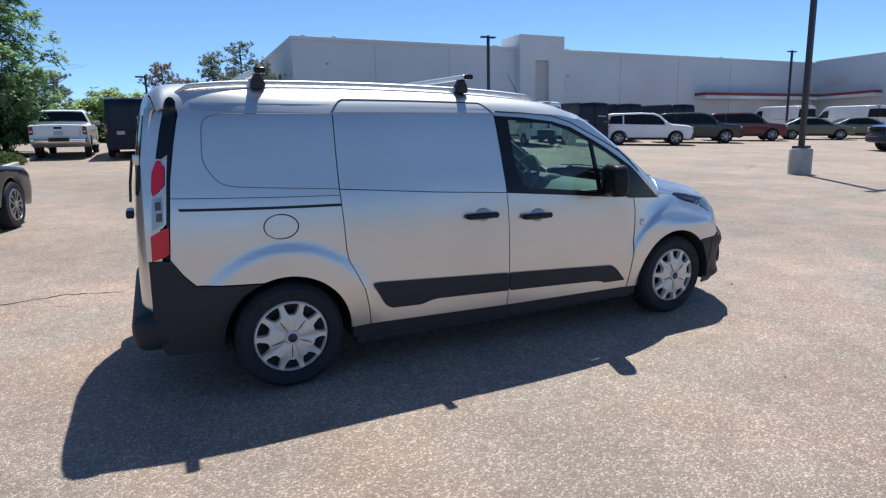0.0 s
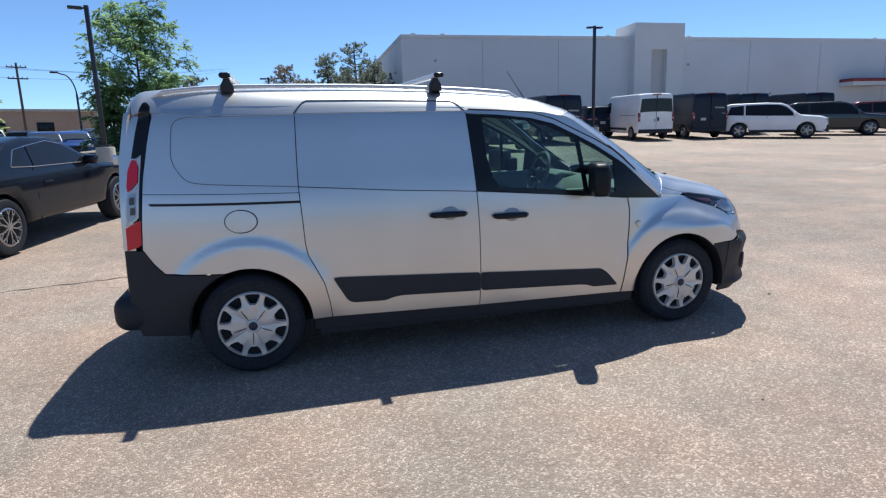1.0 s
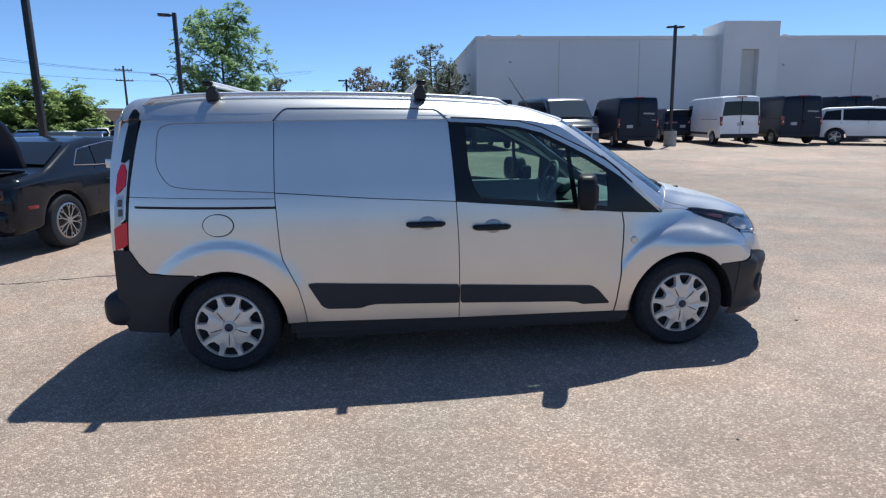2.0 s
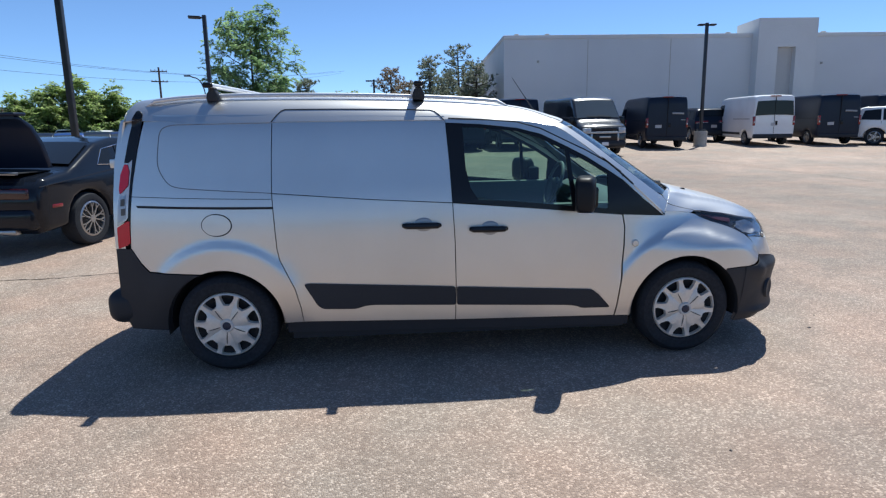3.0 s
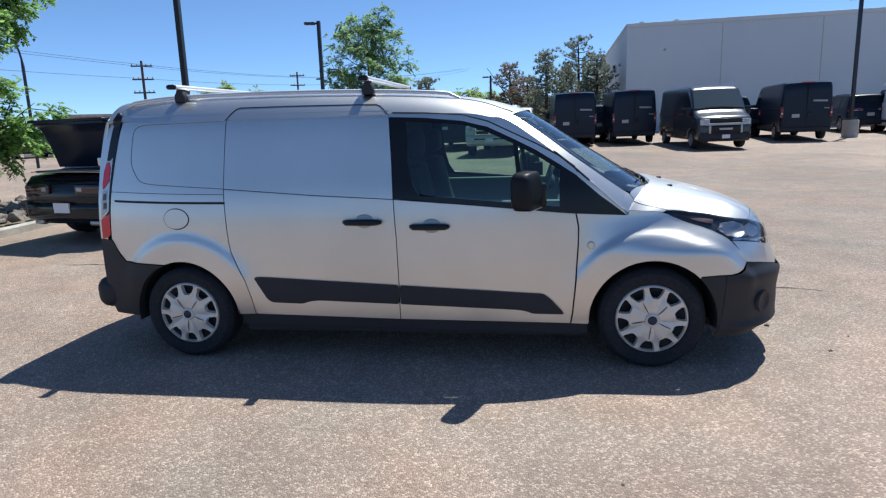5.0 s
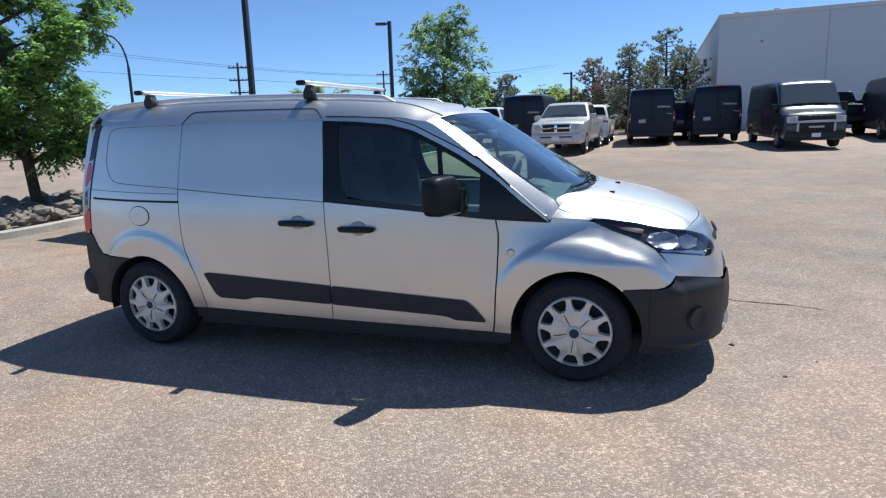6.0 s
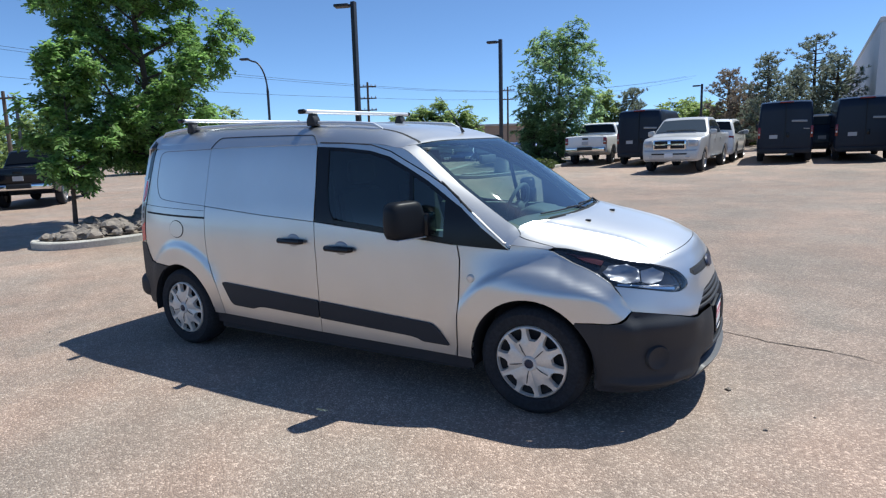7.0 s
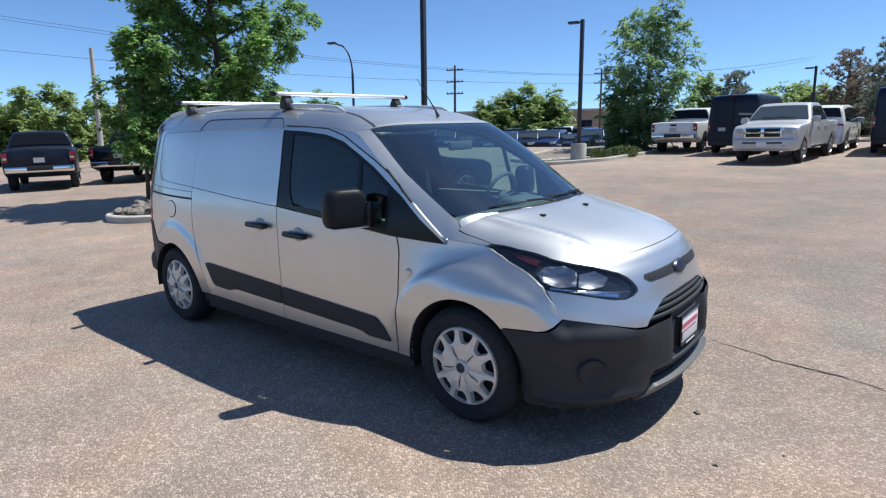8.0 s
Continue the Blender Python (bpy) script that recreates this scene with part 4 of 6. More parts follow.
# ---- handles, mirrors, badge, aerial ----
MIRROR_BLACK = mat("mirror_black", (0.008, 0.010, 0.014), 0.45, spec=0.22, grain=0.1, grain_size=200)
CUP = mat("cup_silver", (0.36, 0.37, 0.39), 0.4, 0.5)
for sign in (-1, 1):
    for x, z, host in ((-0.252, 0.947, "sliding"), (0.180, 0.914, "front")):
        y = side_y(x, z)
        bm = bmesh.new()
        tube(bm, [(x - 0.118, sign * (y + 0.012), z), (x - 0.10, sign * (y + 0.030), z), (x, sign * (y + 0.038), z), (x + 0.10, sign * (y + 0.030), z - 0.001), (x + 0.118, sign * (y + 0.012), z - 0.002)], [0.014, 0.020, 0.021, 0.020, 0.014], 10)
        handle = part("door_handle", bm, GLOSS_BLACK, van, "black pull handle")
        bm = bmesh.new()
        bmesh.ops.create_uvsphere(bm, u_segments=20, v_segments=10, radius=1, matrix=Matrix.LocRotScale((x + 0.012, sign * (y - 0.002), z), None, (0.062, 0.010, 0.048)))
        part("handle_cup", bm, CUP, handle)
    # door mirror
    base = Matrix.Translation((0.79, sign * 0.965, 1.135)) @ Matrix.Rotation(radians(20 * sign), 4, "Z")
    arm = part("mirror_arm", boxed(0.80, 0.90, *sorted((sign * 0.79, sign * 0.90)), 1.03, 1.17, 0.02), GLOSS_BLACK, van)
    bm = bmesh.new()
    bmesh.ops.create_cube(bm, size=1)
    bmesh.ops.subdivide_edges(bm, edges=bm.edges[:], cuts=7, use_grid_fill=True)
    for v in bm.verts:
        p = v.co * 2
        q = Vector([c * (1 - 0.20 * (abs(p[(i + 1) % 3]) ** 6 + abs(p[(i + 2) % 3]) ** 6) / 2) for i, c in enumerate(p)])
        inner = max(0.0, -sign * q.y)
        q.y *= 1.0 + min(1.0, inner * 2) * (0.06 - 0.17 * (q.z + 1))
        q.x -= 0.10 * max(0.0, q.z)
        q.y *= 1.0 - 0.08 * max(0.0, q.z) - (0.10 if q.x > 0 else 0.0) * q.x
        v.co = (0.062 * q.x, 0.142 * q.y, 0.112 * q.z)
    mirror = part("door_mirror", bm, MIRROR_BLACK, van, "large black door mirror", smooth=60)
    mirror.matrix_local = base
    part("mirror_glass", boxed(-0.060, -0.054, -0.105, 0.105, -0.085, 0.085, 0.002), DARK_GLASS, mirror)
    part("lower_strip", boxed(-0.04, 0.05, -0.11, 0.11, -0.114, -0.106, 0.003), ALU, mirror)
bm = lathe(bmesh.new(), [(0.0, -0.012), (0.017, -0.011), (0.024, -0.004), (0.026, 0.004)], 20)
ob = part("wing_badge", bm, COVER, van, "small round badge on the wing")
ob.location = (1.163, -side_y(1.163, 0.787), 0.787)
part("aerial", tube(bmesh.new(), [(0.672, 0.02, 1.648), (0.648, 0.02, 1.690), (0.575, 0.018, 1.793), (0.49, 0.016, 1.914)], [0.014, 0.006, 0.003, 0.002], 6), BLACK_TRIM, van, "thin black roof aerial")

# ---- roof rails and the rack on them ----
for sign in (-1, 1):
    pts = []
    for i in range(21):
        v = 16.25 + (20.05 - 16.25) * i / 20
        x, z, _, drop, w, _ = lerp_rows(LINE, v)
        k = 0.555 / w
        base = z - drop * k ** min(8.5, 6 + 0.5 * (v - 15.0))
        pts.append((x, sign * 0.548, base + (0.026 if 0 < i < 20 else 0.002)))
    bm = bmesh.new()
    tube(bm, pts, [0.005] + [0.014] * 19 + [0.005], 8)
    rail = part("roof_rail", bm, ALU, van, "grey aluminium roof rail")
    part("roof_ditch", patch([(14.15, sign * 0.845), (14.15, sign * 0.865), (16.2, sign * 0.775), (16.2, sign * 0.755)], top(0.002), (0.2, 0.1), 0), SHELL, roof)
rack = new("roof_rack")
rack.parent = van
tagged(rack, label="two white aluminium load bars on black feet")
for x in (-1.575, -0.245):
    z = 1.842 if x < -1 else 1.838
    bar = part("load_bar", boxed(x - 0.032, x + 0.032, -0.655, 0.655, z - 0.014, z + 0.014, 0.012, 3), ALU, rack)
    for sign in (-1, 1):
        part("end_cap", boxed(x - 0.034, x + 0.034, *sorted((sign * 0.655, sign * 0.688)), z - 0.017, z + 0.017, 0.016, 3), GLOSS_BLACK, bar)
        bm = bmesh.new()
        prism(bm, [(x - 0.036, z - 0.10), (x + 0.036, z - 0.10), (x + 0.041, z - 0.075), (x + 0.036, z - 0.050), (x + 0.022, z - 0.027), (x + 0.016, z - 0.012), (x - 0.016, z - 0.012), (x - 0.022, z - 0.027), (x - 0.036, z - 0.050), (x - 0.041, z - 0.075)], *sorted((sign * 0.522, sign * 0.598)), bevel=0.015, seg=3)
        part("rack_foot", bm, BLACK_TRIM, bar)

# ---- cab ----
part("dashboard", prism(bmesh.new(), [(1.02, 0.62), (1.00, 0.95), (1.08, 1.02), (1.22, 1.045), (1.38, 1.030), (1.38, 0.62)], -0.62, 0.62, 0.04), DASH, van)
part("instrument_hood", prism(bmesh.new(), [(1.00, 0.98), (1.02, 1.055), (1.08, 1.085), (1.20, 1.068), (1.30, 1.02), (1.25, 0.96)], 0.20, 0.56, 0.05, 4), DASH, van)
part("bulkhead", boxed(-0.14, -0.11, -0.63, 0.63, 0.3, 1.58), CLOTH, van)
bm = bmesh.new()
ring = [(0.93 + 0.06 * math.sin(a) , 0.38 + 0.185 * math.cos(a), 1.06 + 0.175 * math.sin(a)) for a in [2 * math.pi * i / 28 for i in range(29)]]
tube(bm, ring, 0.015, 8)
for a in (0.2, math.pi - 0.2, -math.pi / 2):
    tube(bm, [(0.95, 0.38, 1.05), (0.93 + 0.06 * math.sin(a), 0.38 + 0.18 * math.cos(a), 1.06 + 0.17 * math.sin(a))], 0.016, 6)
bmesh.ops.create_uvsphere(bm, u_segments=14, v_segments=8, radius=0.065, matrix=Matrix.LocRotScale((0.95, 0.38, 1.05), None, (0.6, 1, 1)))
part("steering_wheel", bm, DASH, van, "black three-spoke steering wheel")
for y in (-0.38, 0.38):
    seat = new("seat")
    seat.parent = van
    part("cushion", prism(bmesh.new(), [(0.12, 0.52), (0.10, 0.66), (0.30, 0.70), (0.58, 0.72), (0.62, 0.60), (0.58, 0.52)], y - 0.25, y + 0.25, 0.05), CLOTH, seat)
    part("backrest", prism(bmesh.new(), [(0.10, 0.66), (0.22, 0.68), (0.12, 1.00), (0.06, 1.26), (0.0, 1.28), (-0.04, 1.24), (0.0, 0.9)], y - 0.235, y + 0.235, 0.05), CLOTH, seat)
    part("headrest", boxed(-0.03, 0.07, y - 0.13, y + 0.13, 1.31, 1.49, 0.045, 3), CLOTH, seat)
for sign in (-1, 1):
    part("door_card", boxed(0.02, 1.02, *sorted((sign * 0.745, sign * 0.80)), 0.35, 1.055, 0.02), DOOR_CARD, van, "grey inner door panel")
part("seat_belt", tube(bmesh.new(), [(-0.02, -0.66, 1.42), (0.02, -0.68, 1.15), (0.06, -0.68, 0.80)], 0.014, 6), CLOTH, van)
# visor made oversize to block sun leaking out through the door glass
part("visor_sun_block", boxed(0.50, 0.78, -0.66, -0.10, 1.535, 1.555, 0.008), DOOR_CARD, van)
part("rear_view_mirror", boxed(0.86, 0.89, -0.12, 0.12, 1.42, 1.48, 0.012), DASH, van)


# ---- the other vehicles of the lot ----
WHITE = paint("white_paint", (0.78, 0.79, 0.80), 0.0, 0.35)
CREAM = paint("silver_white_paint", (0.50, 0.50, 0.50), 0.3, 0.4)
BLACK_PAINT = mat("black_paint", (0.010, 0.016, 0.033), 0.28, 0.0, spec=0.25, stain=0.1)
CHARCOAL = mat("charcoal_paint", (0.008, 0.011, 0.018), 0.13, 0.0, spec=0.32, stain=0.08)
GRANITE = mat("granite_paint", (0.022, 0.025, 0.031), 0.25, 0.2, spec=0.5, coat=0.5, stain=0.08)
RED_PAINT = paint("red_paint", (0.10, 0.008, 0.014), 0.2, 0.35)
OLIVE = paint("olive_paint", (0.11, 0.12, 0.08), 0.3, 0.35)
BLUE = paint("blue_paint", (0.012, 0.055, 0.22), 0.2, 0.35)
NAVY = paint("navy_paint", (0.012, 0.025, 0.10), 0.2, 0.3)
DULL_RED = mat("dull_red_lens", (0.20, 0.008, 0.012), 0.2, coat=0.5)
RIM_SILVER = mat("alloy_rim", (0.42, 0.42, 0.43), 0.3, 0.8)
RIM_DARK = mat("dark_alloy_rim", (0.09, 0.09, 0.095), 0.3, 0.8)


def arched(outline, axles, r, low):
    """Closes an upper outline (tail to nose) along the bottom, with an arch over each axle."""
    out = list(outline)
    for c in axles:
        h = math.degrees(math.asin(min(0.95, (low - r * 0.92) / (r + 0.07)))) if low > r * 0.92 else 0
        out += arc(c, r * 0.92, r + 0.07, h, 180 - h, 10)
    return out


def slice_up(bm, axis, places):
    for at in places:
        co, no = [0, 0, 0], [0, 0, 0]
        co[axis], no[axis] = at, 1
        bmesh.ops.bisect_plane(bm, geom=bm.verts[:] + bm.edges[:] + bm.faces[:], plane_co=co, plane_no=no, dist=1e-5)


def bend(outline, belt, hw, nose=0.17, tail=0.06, crown=0.045):
    """How a straight-sided shape is bent into a car: rounded nose and tail in plan, crowned on top."""
    fore, aft = max(p[0] for p in outline), min(p[0] for p in outline)

    def warp(p):
        x, y, z = p
        u = min(1.1, abs(y) / hw)
        s = max(0.0, min(1.0, (x - fore + 1.1) / 1.1))
        t = max(0.0, min(1.0, (aft + 0.7 - x) / 0.7))
        y *= 1 - 0.05 * s * s - 0.03 * t * t
        x += -nose * s * u**2.6 + tail * t * u**3
        return Vector((x, y, z - crown * u**2.2 * max(0.0, min(1.0, (z - belt + 0.35) / 0.35))))

    return warp


def hull(outline, half, hw, warp, bevel=0.05, seg=2):
    """A body from its side outline (x, z) with a half width that depends on the height."""
    bm = bmesh.new()
    prism(bm, outline, -hw, hw)
    rim = [e for e in bm.edges if e.verts[0].co.y * e.verts[1].co.y > 0]
    bmesh.ops.bevel(bm, geom=rim, offset=bevel, segments=seg, affect="EDGES", profile=0.5, clamp_overlap=True)
    lo, hi = min(p[0] for p in outline), max(p[0] for p in outline)
    slice_up(bm, 0, [lo + (hi - lo) * i / 22 for i in range(1, 22)])
    slice_up(bm, 2, [0.3 + 0.2 * i for i in range(1, 11)])
    slice_up(bm, 1, [hw * q for q in (-0.8, -0.5, 0, 0.5, 0.8)])
    for v in bm.verts:
        v.co = warp((v.co.x, v.co.y * half(v.co.z) / hw, v.co.z))
    return bm


def alloy(parent, at, r, width, outer, rim, spokes=5, seg=28, forked=False):
    wheel = new("wheel")
    wheel.parent = parent
    wheel.location = at
    wheel.rotation_euler = (0, 0, 0 if outer < 0 else math.pi)
    q = r * 0.66
    bm = lathe(bmesh.new(), [(q, width / 2), (q, -width / 2), (q * 1.1, -width / 2 - 0.01), (r * 0.93, -width / 2), (r, -width * 0.3), (r, width * 0.3), (r * 0.9, width / 2), (q, width / 2)], seg)
    part("tyre", bm, RUBBER, wheel)
    bm = bmesh.new()
    lathe(bm, [(q * 1.02, -width / 2 - 0.002), (q * 0.93, -width / 2 - 0.012), (q * 0.88, -width / 2 + 0.02), (q * 0.86, width * 0.2)], seg)
    for i in range(spokes):
        m = Matrix.Rotation(2 * math.pi * i / spokes, 4, "Y")
        for k in (-1, 1):
            if forked:
                for x0, z0, x1, z1, w in ((0.16, 0.05, 0.62, 0.17, 0.075), (0.60, 0.165, 0.93, 0.10, 0.06), (0.60, 0.165, 0.90, 0.36, 0.06)):
                    a, b = Vector((q * x0, 0, k * q * z0)), Vector((q * x1, 0, k * q * z1))
                    bmesh.ops.create_cube(bm, size=1, matrix=m @ Matrix.Translation((a + b) / 2 + Vector((0, -width / 2 + 0.006, 0))) @ Matrix.Rotation(-math.atan2(b.z - a.z, b.x - a.x), 4, "Y") @ Matrix.Diagonal(((b - a).length * 1.06, 0.03, q * w, 1)))
                continue
            bmesh.ops.create_cube(bm, size=1, matrix=m @ Matrix.Translation((q * 0.5, -width / 2 + 0.012, k * q * 0.09)) @ Matrix.Rotation(radians(9 * k), 4, "Y") @ Matrix.Diagonal((q * 0.9, 0.025, q * (0.11 if spokes < 7 else 0.065), 1)))
    lathe(bm, [(0.001, -width / 2 - 0.012), (q * 0.2, -width / 2 - 0.010), (q * 0.24, -width / 2 + 0.02)], 14)
    part("rim", bm, rim, wheel)
    bm = lathe(bmesh.new(), [(0.001, 0.02), (q * 0.86, 0.02)], 20)
    part("brake", bm, STEEL, wheel)
    return wheel


KINDS = {
    "van": dict(
        W=2.04, low=0.34, r=0.355, axles=(2.02, -2.0), belt=1.3, tumble=0.10, high=2.5, bevel=0.08,
        body=[(-2.96, 0.36), (-2.98, 0.60), (-2.97, 1.2), (-2.93, 2.30), (-2.86, 2.45), (-2.6, 2.51), (0.9, 2.50), (1.25, 2.46), (1.50, 2.36), (2.20, 1.52), (2.34, 1.42), (2.78, 1.26), (2.92, 1.12), (2.98, 0.86), (2.99, 0.52), (2.93, 0.30)],
        front=(1.55, 2.30, 2.15, 1.58), rear=(-2.935, 2.22, -2.955, 1.52), side=[[(0.95, 1.50), (0.95, 2.12), (1.40, 2.12), (1.62, 1.98), (2.02, 1.50)]],
        head=(2.86, 0.92, 1.16, 0.62, 0.96), tail=(-2.975, 1.0, 1.5, 0.91, 1.01), grille=(2.985, 0.62, 0.92, 0.62), bump=(-3.02, 0.36, 0.58), plate=(-2.975, 1.06)),
    "suv": dict(
        W=1.93, low=0.30, r=0.385, axles=(1.55, -1.50), belt=1.12, tumble=0.17, high=1.78, bevel=0.06,
        body=[(-2.50, 0.34), (-2.54, 0.60), (-2.50, 1.02), (-2.38, 1.30), (-2.16, 1.70), (-1.95, 1.77), (-0.3, 1.80), (0.35, 1.76), (0.62, 1.66), (1.12, 1.25), (1.30, 1.16), (2.20, 1.08), (2.42, 1.00), (2.52, 0.82), (2.55, 0.50), (2.46, 0.28)],
        front=(0.66, 1.627, 1.08, 1.283), rear=(-2.18, 1.664, -2.36, 1.336), side=[[(-2.12, 1.22), (-1.98, 1.62), (-1.35, 1.68), (-1.32, 1.20)], [(-1.24, 1.20), (-1.27, 1.69), (-0.30, 1.71), (-0.28, 1.17)], [(-0.20, 1.17), (-0.22, 1.71), (0.30, 1.68), (0.58, 1.58), (0.98, 1.22), (0.95, 1.15)]],
        head=(2.38, 0.84, 1.00, 0.55, 0.92), tail=(-2.47, 0.96, 1.12, 0.30, 0.95), grille=(2.54, 0.68, 0.92, 0.55), bump=(-2.58, 0.36, 0.60), plate=(-2.54, 0.82)),
    "pickup": dict(
        W=2.0, low=0.42, r=0.405, axles=(1.86, -1.70), belt=1.28, tumble=0.24, high=1.92, bevel=0.06,
        body=[(-2.86, 0.58), (-2.88, 0.80), (-2.86, 1.30), (-2.80, 1.33), (-0.92, 1.34), (-0.86, 1.40), (-0.66, 1.86), (-0.50, 1.91), (0.45, 1.92), (0.72, 1.86), (1.32, 1.36), (1.50, 1.30), (2.52, 1.22), (2.74, 1.12), (2.82, 0.95), (2.86, 0.60), (2.78, 0.40)],
        front=(0.78, 1.81, 1.27, 1.402), rear=(-0.68, 1.814, -0.84, 1.446), side=[[(-0.70, 1.38), (-0.56, 1.80), (0.10, 1.82), (0.10, 1.36)], [(0.18, 1.36), (0.18, 1.82), (0.50, 1.81), (0.70, 1.74), (1.14, 1.36)]],
        head=(2.70, 0.90, 1.14, 0.62, 0.96), tail=(-2.885, 0.92, 1.26, 0.84, 0.99), grille=(2.84, 0.74, 1.14, 0.58), bump=(-3.00, 0.60, 0.80), plate=(-2.93, 0.98)),
    "sedan": dict(
        W=1.85, low=0.26, r=0.335, axles=(1.45, -1.38), belt=0.98, tumble=0.22, high=1.46, bevel=0.06,
        body=[(-2.36, 0.30), (-2.42, 0.55), (-2.38, 0.90), (-2.26, 1.03), (-1.75, 1.10), (-1.10, 1.40), (-0.70, 1.46), (0.05, 1.47), (0.35, 1.40), (1.05, 1.06), (1.25, 0.99), (2.15, 0.84), (2.36, 0.72), (2.42, 0.50), (2.34, 0.24)],
        front=(0.41, 1.371, 0.99, 1.089), rear=(-1.15, 1.377, -1.68, 1.132), side=[[(-1.40, 1.06), (-1.02, 1.34), (-0.40, 1.40), (-0.42, 1.03)], [(-0.35, 1.03), (-0.33, 1.40), (0.06, 1.40), (0.30, 1.34), (0.86, 1.04)]],
        head=(2.24, 0.64, 0.80, 0.45, 0.88), tail=(-2.40, 0.80, 0.96, 0.40, 0.90), grille=(2.41, 0.38, 0.62, 0.50), bump=(-2.44, 0.32, 0.52), plate=(-2.40, 0.70)),
}


BODIES = {}


def vehicle(kind, name, label, category, colour, m, rim=RIM_SILVER, lower=None, group="", chrome=False, face="plain"):
    k = KINDS[kind]
    hw = k["W"] / 2
    if kind == "van":
        m = m @ Matrix.Diagonal((1, 0.94, 0.93, 1))
    car = thing(name, m, label, category, group)
    warp = bend(k["body"], k["belt"], hw, 0.10 if kind == "van" else 0.17, 0.03 if kind in ("van", "pickup") else 0.10)

    def half(z):
        return hw - k["tumble"] * max(0.0, (z - k["belt"]) / (k["high"] - k["belt"])) ** 1.1 - 0.10 * max(0.0, 0.7 - z) - 0.02 * max(0.0, z - k["belt"] + 0.25) * (z < k["belt"])

    def fit(name, bm, material, parent=car, smooth=35):
        """A part laid out straight and bent with the body."""
        slice_up(bm, 1, [hw * q for q in (-0.85, -0.6, -0.3, 0, 0.3, 0.6, 0.85)])
        for v in bm.verts:
            v.co = warp(v.co)
        return part(name, bm, material, parent, smooth=smooth)

    key = (kind, colour.name)
    if key in BODIES:
        new("body", BODIES[key]).parent = car
    else:
        BODIES[key] = part("body", hull(arched(k["body"], k["axles"], k["r"], k["low"]), half, hw, warp, k["bevel"], 3), colour, car, smooth=45).data

    def on_side(name, poly, material, s, lift=0.004, t=0.006):
        pts = [(x, s * (half(z) + lift), z) for x, z in poly]
        bm = slab(pts if s > 0 else pts[::-1], t)
        lo, hi = min(p[0] for p in poly), max(p[0] for p in poly)
        slice_up(bm, 2, [k["belt"] - 0.1 + 0.15 * i for i in range(8)])
        for v in bm.verts:
            v.co = warp((v.co.x, s * (half(v.co.z) + lift + (t if abs(v.co.y) > half(v.co.z) + lift + t * 0.5 else 0)), v.co.z))
        return part(name, bm, material, car)

    for s in (-1, 1):
        for poly in k["side"]:
            on_side("side_window", poly, DARK_GLASS, s)
        for a, b in zip(k["side"], k["side"][1:]):
            if kind == "suv" and a is k["side"][0]:
                continue
            right, left = sorted(a)[-2:], sorted(b)[:2]
            post = sorted(right, key=lambda p: p[1]) + sorted(left, key=lambda p: -p[1])
            on_side("window_post", post, GLOSS_BLACK, s, 0.002, 0.004)
        if kind in ("suv", "sedan"):
            x0, x1, low = k["axles"][1] + k["r"] + 0.10, k["axles"][0] - k["r"] - 0.10, k["low"]
            on_side("sill_trim", [(x0, low - 0.01), (x0, low + 0.12), (x1, low + 0.12), (x1, low - 0.01)], BLACK_TRIM, s, 0.0, 0.012)
        if kind == "suv":
            part("roof_rail", tube(bmesh.new(), [warp(Vector((x, s * (half(1.76) - 0.10), 1.795 - 0.10 * max(0.0, abs(x + 0.85) - 0.9)))) for x in (-2.0, -1.95, -1.4, -0.8, -0.2, 0.15, 0.2)], [0.008] + [0.016] * 5 + [0.008], 6), BLACK_TRIM, car)
        doors = {"van": (0.80, 2.02), "suv": (-1.30, -0.24, 0.95), "pickup": (-0.82, 0.14, 1.16), "sedan": (-1.25, -0.38, 0.92)}[kind]
        for x in doors:
            on_side("door_gap", [(x - 0.007, k["low"] + 0.12), (x - 0.007, k["belt"] + 0.02), (x + 0.007, k["belt"] + 0.02), (x + 0.007, k["low"] + 0.12)], SHELL, s, 0.0, 0.003)
        for x in doors[:-1]:
            zz = k["belt"] - 0.14
            on_side("door_handle", [(x + 0.08, zz - 0.018), (x + 0.08, zz + 0.018), (x + 0.27, zz + 0.018), (x + 0.27, zz - 0.018)], GLOSS_BLACK if kind == "van" else colour, s, 0.0, 0.035)
    for nm, which in (("windscreen", "front"), ("rear_window", "rear")):
        if kind == "van" and which == "rear" and colour is BLACK_PAINT:
            continue
        x0, z0, x1, z1 = k[which]
        a, b = half(z0) - 0.09, half(z1) - 0.07
        d = Vector((abs(z1 - z0), 0, abs(x1 - x0))).normalized() * (0.016 if which == "rear" else 0.02)
        if which == "rear":
            d.x = -d.x
        pts = [Vector(p) + d for p in ((x0, -a, z0), (x0, a, z0), (x1, b, z1), (x1, -b, z1))]
        pane = fit(nm, slab(pts, 0.008), CAR_SCREEN if which == "front" else DARK_GLASS)
        if which == "front":
            for y0, y1 in ((0.55, 0.0), (0.05, -0.5)):
                q = 0.93
                part("wiper", tube(bmesh.new(), [warp(Vector((x0 + (x1 - x0) * (q + 0.05 * (1 - i / 4)), hw * (y0 + (y1 - y0) * i / 4), z0 + (z1 - z0) * (q + 0.05 * (1 - i / 4)))) + d * 2) for i in range(5)], 0.012, 5), SHELL, pane)
